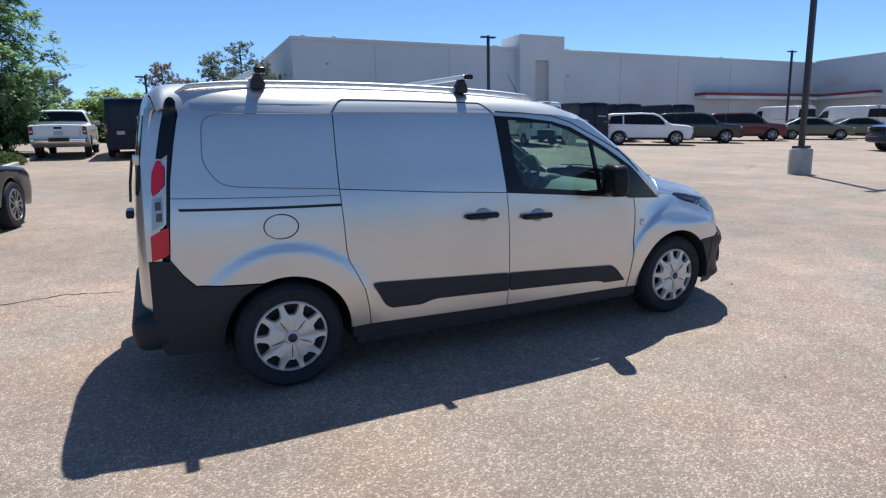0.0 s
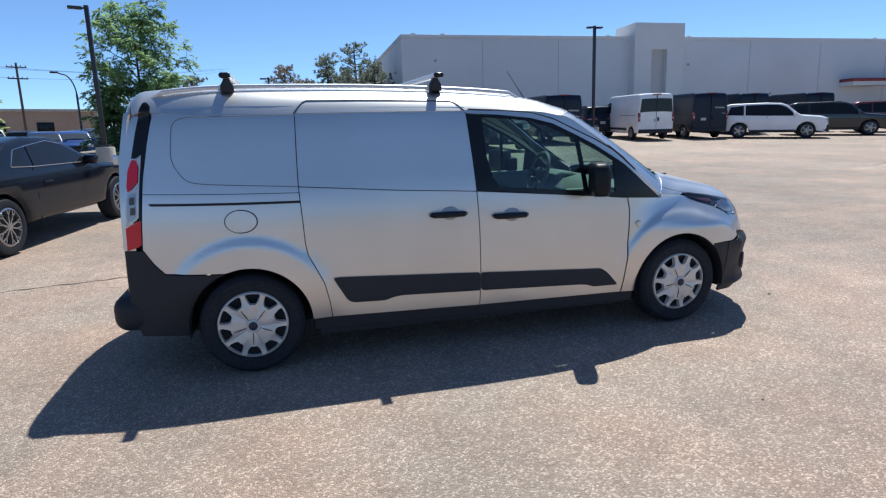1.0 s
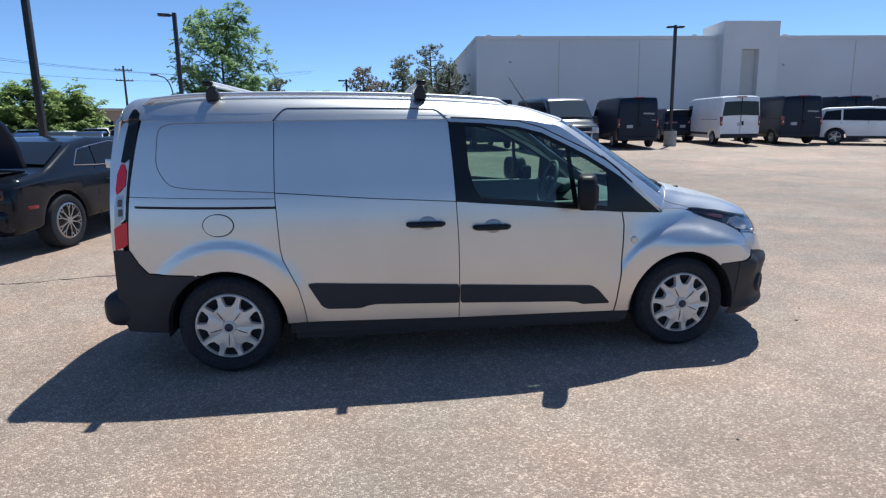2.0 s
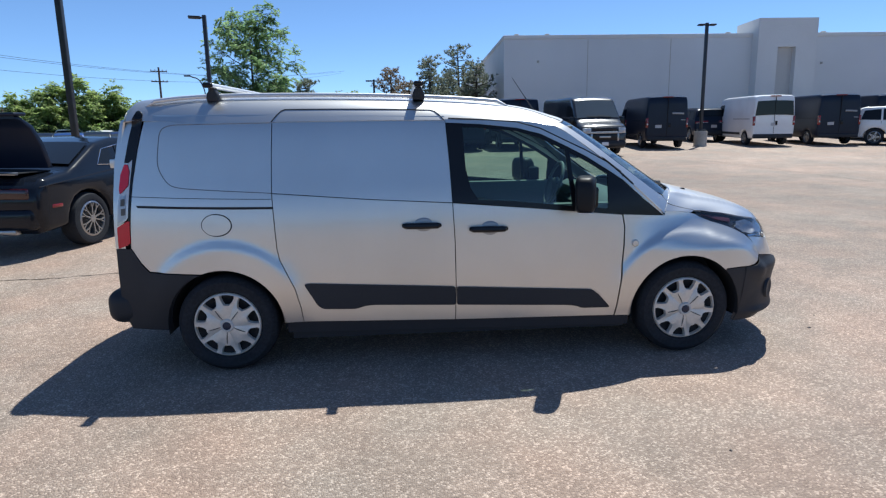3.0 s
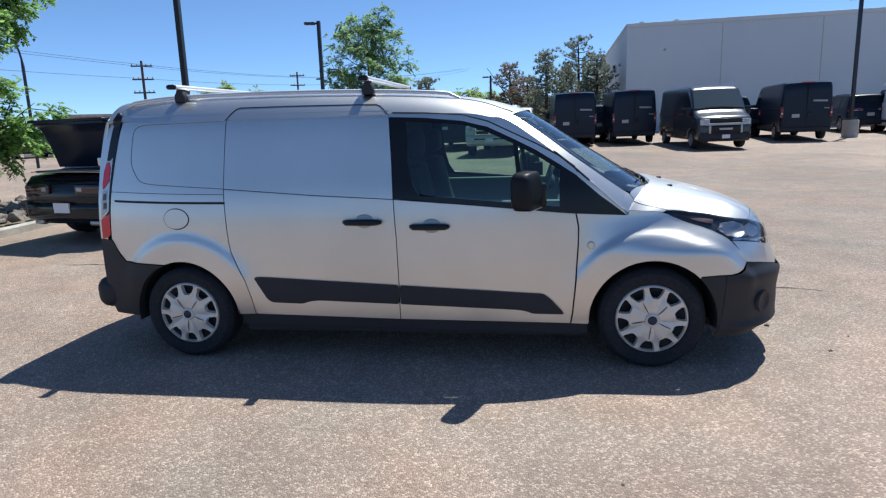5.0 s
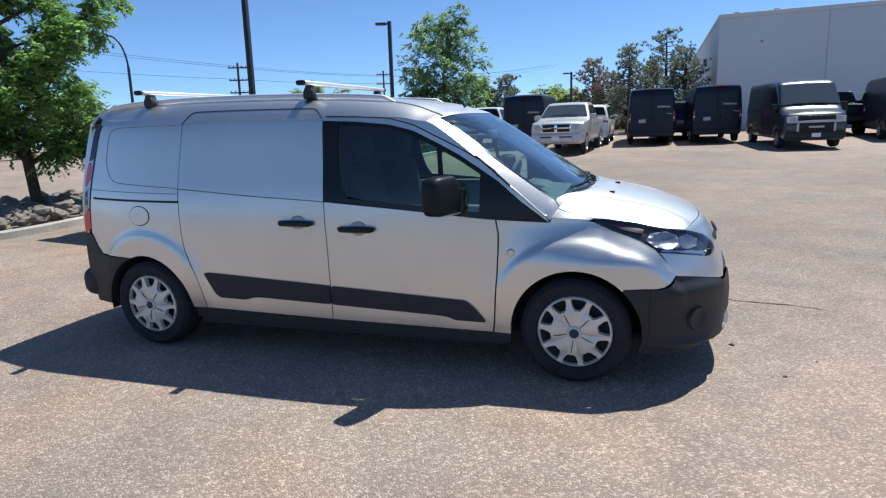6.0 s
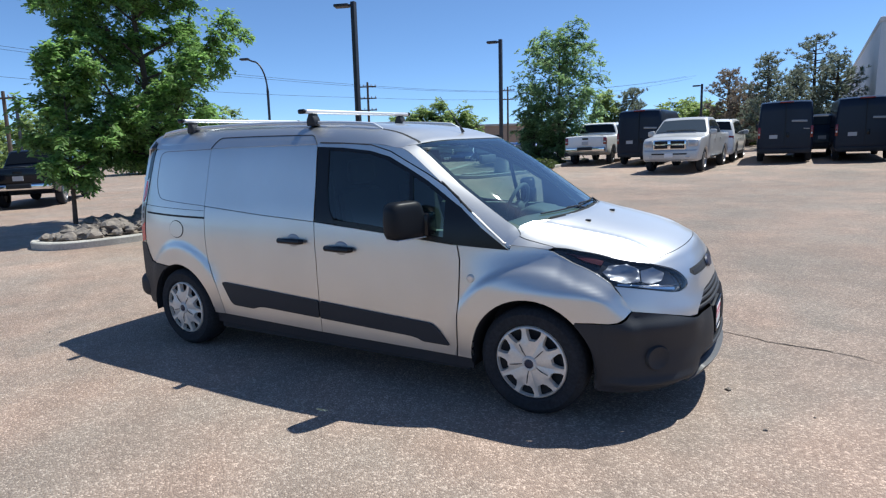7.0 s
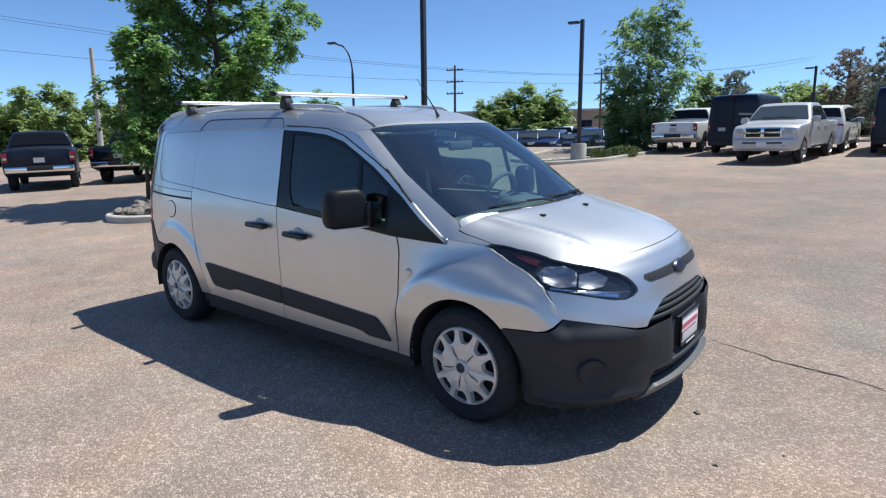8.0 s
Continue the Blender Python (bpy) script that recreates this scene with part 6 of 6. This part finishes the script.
def tree(name, label, at, height, spread, low, leaves, material, seed, leaf=0.13, trunk=0.14, count=60, lean=(0.0, 0.0), forks=0):
    """low: where the crown begins, as a share of the height; count: how many boughs carry the leaves, which hang in sprays."""
    rng = random.Random(seed)
    t = thing(name, plumb(*at), label, "tree")
    bm = bmesh.new()
    tilt = Vector((lean[0], lean[1], 0))

    def spine(z):
        return Vector((0.03 * math.sin(3 * z / height), 0.05 * math.sin(2 * z / height + seed), z)) + tilt * z

    tube(bm, [spine(height * q) for q in (-0.05, 0.08, 0.25, 0.45, 0.65, 0.9)], [trunk * q for q in (1.3, 1.05, 0.9, 0.62, 0.38, 0.08)], 10)
    off = Vector((seed * 3.7, seed * 1.3, 0))

    def reach(a, h):
        """How far the crown stands out at a bearing and a share of its height: lobed, widest below the middle."""
        lobe = noise.noise(Vector((math.cos(a) * 1.4, math.sin(a) * 1.4, h * 2.6)) + off)
        return spread * max(0.10, math.sin(math.pi * (0.13 + 0.79 * h)) ** 0.6) * (1.0 + 0.34 * lobe)

    twigs = []
    boughs = max(9, count // 3)
    for i in range(boughs):
        h = (i + rng.uniform(0.1, 0.9)) / boughs
        a = i * 2.4 + rng.uniform(-0.5, 0.5)
        r = reach(a, h) * rng.uniform(0.82, 1.05)
        z = height * (low + (1 - low) * h * 0.97)
        foot = spine(max(height * 0.13, z - r * rng.uniform(0.45, 0.9)))
        tip = spine(z) + Vector((math.cos(a) * r, math.sin(a) * r, 0))
        knee = foot.lerp(tip, 0.5) + Vector((0, 0, -0.05 * r))
        thick = trunk * (0.42 - 0.26 * h) * (1.5 if i % max(2, boughs // max(1, forks)) == 1 and forks else 1.0)
        tube(bm, [foot, knee, tip], [thick, thick * 0.62, thick * 0.12], 6)
        for j in range(max(4, count // 12)):
            u = 0.22 + 0.78 * (j + rng.random()) / max(4, count // 12)
            base = foot.lerp(knee, u * 2) if u < 0.5 else knee.lerp(tip, u * 2 - 1)
            out = (tip - foot).normalized() * 0.6 + Vector((rng.gauss(0, 0.8), rng.gauss(0, 0.8), rng.gauss(0.1, 0.6)))
            end = base + out.normalized() * spread * rng.uniform(0.16, 0.36)
            tube(bm, [base, end], [thick * 0.28 + 0.003, 0.004], 4)
            twigs.append((base, end))
    part("trunk", bm, BARK, t)
    verts, faces = [], []
    per = 11
    for i in range(leaves // per):
        base, end = twigs[i % len(twigs)]
        way = (end - base).normalized()
        o = base.lerp(end, rng.uniform(0.35, 1.05)) + Vector((rng.gauss(0, 1), rng.gauss(0, 1), rng.gauss(0, 0.8))) * spread * 0.045
        d = (way * 0.6 + Vector((rng.gauss(0, 0.6), rng.gauss(0, 0.6), rng.gauss(-0.15, 0.35)))).normalized()
        size = leaf * rng.uniform(0.75, 1.25)
        side = d.cross(Vector((0, 0, 1)))
        side = side.normalized() if side.length > 0.1 else Vector((1, 0, 0))
        for k in range(per):
            q = (k + 1) / per
            s = 1 if k % 2 else -1
            p = o + d * (size * 2.0 * q) + Vector((0, 0, -size * 0.7 * q * q))
            u = (d * 0.55 + side * s * 0.8 + Vector((rng.gauss(0, 0.25), rng.gauss(0, 0.25), -0.35 + rng.gauss(0, 0.25)))).normalized() * size
            w = u.cross(Vector((rng.gauss(0, 0.35), rng.gauss(0, 0.35), 1))).normalized() * size * 0.27
            n = len(verts)
            verts += [p, p + u * 0.45 + w, p + u, p + u * 0.45 - w]
            faces.append((n, n + 1, n + 2, n + 3))
    me = bpy.data.meshes.new("crown")
    me.from_pydata([tuple(v) for v in verts], [], faces)
    me.materials.append(material)
    new("crown", me).parent = t
    return t


def pine(at, height, spread, seed, needles):
    rng = random.Random(seed)
    t = thing("pine_tree", plumb(*at), "sparse grey-green pine tree beyond the lot", "tree", "pines beyond the lot")
    bm = bmesh.new()
    tube(bm, [(0, 0, -0.3), (0.05, 0, height * 0.5), (0, 0.05, height)], [0.16, 0.10, 0.02], 8)
    verts, faces = [], []
    for i in range(66):
        h = height * (0.06 + 0.92 * (i // 6 + rng.uniform(0, 0.6)) / 11)
        a = i * 2.4 + rng.uniform(-0.4, 0.4)
        reach = spread * (1.06 - h / height) ** 0.62 * rng.uniform(0.55, 1.2)
        o = Vector((0, 0, h))
        e = o + Vector((math.cos(a) * reach, math.sin(a) * reach, reach * rng.uniform(0.1, 0.55)))
        tube(bm, [o, (o + e) / 2 - Vector((0, 0, 0.08)), e], [0.035, 0.022, 0.008], 5)
        for _ in range(max(6, int(19 * reach / spread))):
            tuft = o.lerp(e, rng.uniform(0.45, 1.04)) + Vector((rng.gauss(0, 0.13), rng.gauss(0, 0.13), rng.gauss(0.06, 0.09)))
            for _ in range(15):
                d = Vector((rng.gauss(0, 1), rng.gauss(0, 1), rng.gauss(0.7, 0.8))).normalized() * rng.uniform(0.13, 0.24)
                w = d.orthogonal().normalized() * 0.032
                k = len(verts)
                verts += [tuft - w, tuft + w, tuft + d]
                faces.append((k, k + 1, k + 2))
    part("trunk", bm, BARK, t)
    me = bpy.data.meshes.new("crown")
    me.from_pydata([tuple(v) for v in verts], [], faces)
    me.materials.append(needles)
    c = new("crown", me)
    c.parent = t
    return t


tree("ash_tree", "leafy green ash tree on a rock-covered island", (-9.68, 4.62), 7.9, 2.15, 0.20, 125000, LEAF, 8, 0.094, 0.098, 110, (-0.07, -0.03), 4)
tree("young_tree", "slender young green tree on a rock-covered island", (-9.4, 2.45), 3.8, 0.75, 0.34, 12000, LEAF, 6, 0.11, 0.045, 60)
tree("ash_tree", "smaller bushy green tree on the kerbed island", (-8.75, 25.3), 3.1, 1.0, 0.06, 11000, LEAF_PALE, 12, 0.15, 0.07, 70)
tree("ash_tree", "leafy green tree on the kerbed island", (-7.62, 26.0), 6.9, 2.25, 0.12, 38000, LEAF_PALE, 9, 0.14, 0.10, 110, (0.0, 0.0), 3)
for i, (x, y, h, w) in enumerate(((-7.4, 41.5, 4.3, 1.9), (-1.06, 41.8, 5.1, 2.1), (1.52, 34.4, 5.2, 1.7), (3.8, 38.8, 6.5, 2.7), (4.9, 37.2, 5.0, 2.1), (2.9, 36.4, 4.3, 2.0), (0.3, 40.0, 3.9, 2.0))):
    pine((x, y), h, w, 20 + i, BROWN_NEEDLES if i in (1, 6) else NEEDLES)
FAR = "distant green tree beyond the lot"
for i, (x, y, h, w) in enumerate(((-27.9, 40.6, 4.2, 1.5), (-26.8, 41.5, 4.8, 1.6), (-25.6, 41.0, 5.1, 1.7), (-24.4, 42.2, 5.6, 1.7), (-23.3, 41.3, 4.8, 1.6), (-22.3, 42.4, 5.1, 1.6), (-21.3, 42.0, 4.4, 1.4), (-25.2, 39.6, 3.9, 1.4), (-22.4, 40.4, 3.7, 1.3), (-48, 15.5, 4.2, 2.4), (-56, 12, 5.0, 3.2), (-57, 22, 5.0, 3.2), (-38, 23, 4.6, 2.4), (-41, 18, 4.4, 2.4), (-35, 28, 4.2, 2.2), (-44, 11, 5.0, 3.0), (-45, 7.5, 4.6, 2.6), (-46, 3, 4.0, 2.6), (-50, -4, 6, 3.5), (-9.3, 41, 4.2, 1.1), (-5.2, 40, 2.9, 1.6), (-4.6, 47, 3.6, 1.7), (-3.0, 45, 3.2, 1.6), (-1.2, 43, 2.8, 1.7), (0.6, 42.5, 2.6, 1.5), (-35, 47, 3.0, 1.5))):
    tree("tree", FAR, (x, y), h, w, 0.05, int(6500 * max(1.0, w / 1.6) ** 2), LEAF_FAR, 40 + i, 0.26, 0.12, 60)


# ---- kerbed islands ----
def island(name, label, outline, top_mat, height=0.13):
    """A kerbed island: outline in lot coordinates, counter-clockwise."""
    isl = thing(name, S.copy(), label, "island", kind="structure")
    pts = rounded(outline, 0.6, 6)
    inner = inset(pts, 0.16)

    def lid(ring, z):
        return [(x, y, rise(x, y) + z) for x, y in ring]

    bm = bmesh.new()
    rings = [[bm.verts.new(p) for p in lid(r, z)] for r, z in ((pts, -0.1), (pts, height - 0.02), (inset(pts, 0.02), height), (inset(pts, 0.14), height), (inner, height - 0.05))]
    n = len(pts)
    for a, c in zip(rings, rings[1:]):
        for i in range(n):
            bm.faces.new((a[i], a[(i + 1) % n], c[(i + 1) % n], c[i]))
    bmesh.ops.recalc_face_normals(bm, faces=bm.faces)
    part("kerb", bm, CONCRETE, isl, "pale concrete kerb")
    bm = bmesh.new()
    bm.faces.new([bm.verts.new(p) for p in lid(inner, height - 0.04)])
    part("bed", bm, top_mat, isl)
    return inner


SOIL = mat("gravel_bed", (0.20, 0.165, 0.135), 0.95, grain=0.35, grain_size=30, bump=0.8, stain=0.2)
rocky = [(-7.50, 2.6), (-7.65, 6.2), (-9.6, 7.8), (-11.5, 7.0), (-10.9, 4.3), (-9.95, 2.2), (-8.9, 1.25), (-8.0, 1.45)]
island("tree_island", "kerbed island heaped with grey-brown rocks", rocky, SOIL)
planted = [(-7.7, 16.2), (-6.4, 18.6), (-6.2, 27.0), (-9.5, 30.0), (-12.0, 24.0), (-10.5, 18.0)]
island("planted_island", "kerbed island with low shrubs and pale pebbles", planted, SOIL)


def inside(poly, x, y):
    hit = False
    for (x0, y0), (x1, y1) in zip(poly, poly[1:] + poly[:1]):
        if (y0 > y) != (y1 > y) and x < (x1 - x0) * (y - y0) / (y1 - y0) + x0:
            hit = not hit
    return hit


def rock_mesh(seed):
    rng = random.Random(seed)
    bm = bmesh.new()
    bmesh.ops.create_icosphere(bm, subdivisions=2, radius=1)
    off = Vector((rng.uniform(0, 50), 0, 0))
    for v in bm.verts:
        v.co *= 0.75 + 0.55 * noise.noise(v.co * 1.1 + off)
        v.co.z *= 0.65
    me = bpy.data.meshes.new("rock")
    bm.to_mesh(me)
    bm.free()
    me.materials.append(ROCK)
    return me


ROCKS = [rock_mesh(i) for i in range(6)]
rng = random.Random(11)
count = 0
while count < 250:
    x, y = rng.uniform(-11.4, -7.6), rng.uniform(1.2, 7.8)
    if not inside(inset(rocky, 0.30), x, y) or (count > 150 and y > 5.6):
        continue
    r = rng.choice((0.10, 0.13, 0.16, 0.22))
    rock = new("rock", ROCKS[count % 6])
    rock.matrix_world = on_lot(x, y, rng.uniform(0, 360), 0.10 + r * rng.uniform(0.25, 0.9)) @ Matrix.Diagonal((r, r * rng.uniform(0.7, 1.1), r, 1))
    tagged(rock, "rough grey-brown landscaping rock", "rock", "rocks of the island")
    count += 1


def shrub(x, y, r, seed):
    rng = random.Random(seed)
    s = thing("shrub", on_lot(x, y, 0, 0.08), "low spreading green shrub on the island", "shrub", "island shrubs")
    verts, faces = [], []
    for i in range(1600):
        a, b = rng.uniform(0, 6.28), rng.random() ** 0.5
        p = Vector((math.cos(a) * r * b, math.sin(a) * r * b, rng.uniform(0, 0.30) * (1.1 - b * b)))
        n = Vector((rng.gauss(0, 1), rng.gauss(0, 1), rng.gauss(0.5, 1))).normalized()
        u = n.orthogonal().normalized() * 0.09
        w = n.cross(u) * 0.5
        k = len(verts)
        verts += [p - u, p + w, p + u, p - w]
        faces.append((k, k + 1, k + 2, k + 3))
    me = bpy.data.meshes.new("leaves")
    me.from_pydata([tuple(v) for v in verts], [], faces)
    me.materials.append(SHRUB)
    o = new("leaves", me)
    o.parent = s


for i, (x, y, r) in enumerate(((-7.3, 19.9, 0.6), (-7.0, 21.2, 0.8), (-7.3, 22.6, 0.9), (-7.4, 24.0, 0.8))):
    shrub(x, y, r, 70 + i)

bm = bmesh.new()
rng = random.Random(31)
for i in range(420):
    u = rng.random() * 7.0
    x, y = (-8.1 + u / 2.7 * 1.15 if u < 2.7 else -6.93) - rng.uniform(0.18, 0.75), 17.0 + u * 0.9 + rng.uniform(0, 0.3)
    r = rng.uniform(0.03, 0.07)
    bmesh.ops.create_icosphere(bm, subdivisions=1, radius=1, matrix=Matrix.LocRotScale((x, y, rise(x, y) + 0.11), None, (r, r * rng.uniform(0.7, 1.2), r * 0.7)))
pebbles = part("pebbles", bm, CONCRETE)
pebbles.matrix_world = S.copy()
tagged(pebbles, "pale rounded pebbles along the kerb", "pebbles", kind="stuff")

# ---- street furniture beyond the lot ----
def utility_pole(x, y, height, arms=2):
    p = thing("utility_pole", plumb(x, y, 20), "weathered wooden utility pole with cross arms", "utility pole", "utility poles")
    part("shaft", tube(bmesh.new(), [(0, 0, -0.5), (0, 0, height)], [0.12, 0.08], 10), WOOD_POLE, p)
    for i in range(arms):
        z = height - 0.35 - 0.9 * i
        arm = part("cross_arm", boxed(-0.7, 0.7, -0.045, 0.045, z - 0.045, z + 0.045, 0.01), WOOD_POLE, p)
        for k in (-0.62, -0.3, 0.3, 0.62):
            part("insulator", lathe(bmesh.new(), [(0.02, z + 0.05), (0.045, z + 0.08), (0.03, z + 0.17), (0.0, z + 0.18)], 8, "z", (k, 0, 0)), CONCRETE, arm)
    return p


utility_pole(-26.2, 34.4, 6.95, 3)
utility_pole(-32.0, 11.5, 5.0, 1)
utility_pole(-22.0, 52.0, 7.0)
# a bare grey pole that carries nothing
grey_pole = thing("plain_pole", plumb(-28.2, 8.8), "plain pale grey steel pole beyond the lot", "pole")
part("shaft", tube(bmesh.new(), [(0, 0, -0.4), (0.02, 0, 3.0), (0.05, 0, 5.8)], [0.14, 0.11, 0.09], 12), CONCRETE, grey_pole)
part("cap", lathe(bmesh.new(), [(0.09, 5.80), (0.085, 5.84), (0.001, 5.87)], 12, "z", (0.05, 0, 0)), CONCRETE, grey_pole)
lamp_post(-33.0, 12.5, 4.6, (160,), base=False, label="plain grey lamp post beyond the lot")


def wire(a, b, sag, name="power_line"):
    pts = []
    for i in range(17):
        u = i / 16
        p = Vector(a).lerp(Vector(b), u)
        p.z -= sag * 4 * u * (1 - u)
        pts.append(p)
    tagged(part(name, tube(bmesh.new(), pts, 0.011, 5), SHELL), "thin black sagging power line", "power line", "power lines")


def street_lamp(x, y, height, turn):
    p = thing("street_lamp", plumb(x, y, turn), "tall dark street lamp with a curved arm", "street lamp")
    pts = [(0, 0, -0.3), (0, 0, height * 0.72)]
    for i in range(1, 9):
        a = math.pi / 2 * i / 8
        pts.append((0.75 * (1 - math.cos(a)), 0, height * 0.72 + height * 0.26 * math.sin(a)))
    pts.append((1.05, 0, height))
    part("shaft", tube(bmesh.new(), pts, [0.07] * 2 + [0.045] * 9, 8), POLE, p)
    part("lamp_head", boxed(0.95, 1.45, -0.12, 0.12, height - 0.05, height + 0.06, 0.04), POLE, p)


street_lamp(-21.4, 19.3, 6.15, 200)
street_lamp(-15.25, 43.0, 5.65, 185)
p0 = S @ Vector((-26.2, 34.4, rise(0, 34.4)))
for dx, dz in ((-0.55, 5.75), (0.55, 5.72), (0.1, 4.85)):
    low = 2.6 if dz < 5 else 0.0
    wire((p0.x + dx, p0.y, p0.z + dz), (-50.0 + dx, -10.0, 11.9 - low), 0.9)
    wire((p0.x + dx, p0.y, p0.z + dz), (-8.0 + dx, 75.0, 9.0 + dz * 0.3), 1.0)
store = thing("low_store", plumb(-34.0, 56.0, 24), "low tan flat-roofed store beyond the lot", "building")
TAN = mat("tan_stucco", (0.40, 0.29, 0.21), 0.95, grain=0.1, grain_size=8, stain=0.1, stain_size=0.4)
part("wall", boxed(-14, 16, 0, 12, -2, 3.4, 0.03), TAN, store)
part("roof_edge", boxed(-14.2, 16.2, -0.2, 12.2, 3.4, 3.65, 0.03), CONCRETE, store)
for i in range(7):
    part("window", boxed(-12 + 3.8 * i, -10.6 + 3.8 * i, -0.06, 0.05, 1.3, 2.4, 0.01), DARK_GLASS, store)


# ---- cracks and loose pebbles on the asphalt ----
CRACK = mat("crack_dirt", (0.045, 0.036, 0.028), 0.95, grain=0.2, grain_size=30)


def crack(points, width, seed):
    """A thin jagged ribbon of open joint along points of the lot."""
    rng = random.Random(seed)
    line = []
    for (x0, y0), (x1, y1) in zip(points, points[1:]):
        n = max(2, int(math.hypot(x1 - x0, y1 - y0) / 0.06))
        line += [(x0 + (x1 - x0) * i / n + rng.gauss(0, 0.010), y0 + (y1 - y0) * i / n + rng.gauss(0, 0.010)) for i in range(n)]
    bm = bmesh.new()
    rows = []
    for i, (x, y) in enumerate(line):
        x1, y1 = line[min(i + 1, len(line) - 1)]
        x0, y0 = line[max(i - 1, 0)]
        d = math.hypot(x1 - x0, y1 - y0) or 1.0
        w = width * rng.uniform(0.35, 1.0) * min(1.0, 0.25 + min(i, len(line) - 1 - i) / 6)
        nx, ny = -(y1 - y0) / d * w / 2, (x1 - x0) / d * w / 2
        rows.append([bm.verts.new(S @ Vector((x + k * nx, y + k * ny, rise(x, y) + 0.004))) for k in (-1, 1)])
    for a, b in zip(rows, rows[1:]):
        bm.faces.new((a[0], a[1], b[1], b[0]))
    bmesh.ops.recalc_face_normals(bm, faces=bm.faces)
    tagged(part("crack", bm, CRACK), "dark jagged crack across the asphalt", "crack", "cracks in the asphalt", kind="structure")


for i, (pts, w) in enumerate((([(2.25, 1.15), (2.75, 0.98), (3.05, 0.93), (3.4, 0.80)], 0.018), ([(-4.9, 1.78), (-4.27, 1.78), (-3.6, 1.93), (-3.0, 2.05), (-2.45, 1.88)], 0.024), ([(-3.06, 1.68), (-2.85, 1.60)], 0.022), ([(10.9, 8.7), (10.6, 12.5), (10.2, 16.2)], 0.030), ([(13.0, 8.2), (14.6, 8.35), (16.5, 9.4)], 0.025), ([(5.2, 9.6), (7.6, 9.0), (10.9, 8.7)], 0.020))):
    crack(pts, w, 90 + i)
for i, (x, y, r) in enumerate(((2.50, -0.05, 0.022), (2.72, -0.52, 0.015), (2.95, -0.25, 0.010), (-3.1, -1.2, 0.012), (1.2, -2.1, 0.010))):
    p = new("pebble", ROCKS[i % 6])
    p.matrix_world = on_lot(x, y, 60 * i, r * 0.3) @ Matrix.Diagonal((r, r, r, 1))
    tagged(p, "small loose stone lying on the asphalt", "stone", "loose stones")

# ---- unseen tree belt behind the walk, added to darken what the van reflects ----
rng = random.Random(77)
clumps = []
for i in range(110):
    x = -75 + 130 * i / 110
    for h in (0.8, 2.0, 3.2):
        clumps.append((Vector((x + rng.uniform(-1, 1), -42 + rng.uniform(-2, 2), rise(0, -42) + h + rng.uniform(-1, 1.2))), rng.uniform(0.7, 1.2)))
woods = leaf_mesh(24000, clumps, 0.6, LEAF_FAR, rng, "unseen_woods")
woods.matrix_world = S.copy()
tagged(woods, "unseen green tree belt added for reflections", "trees", kind="stuff")
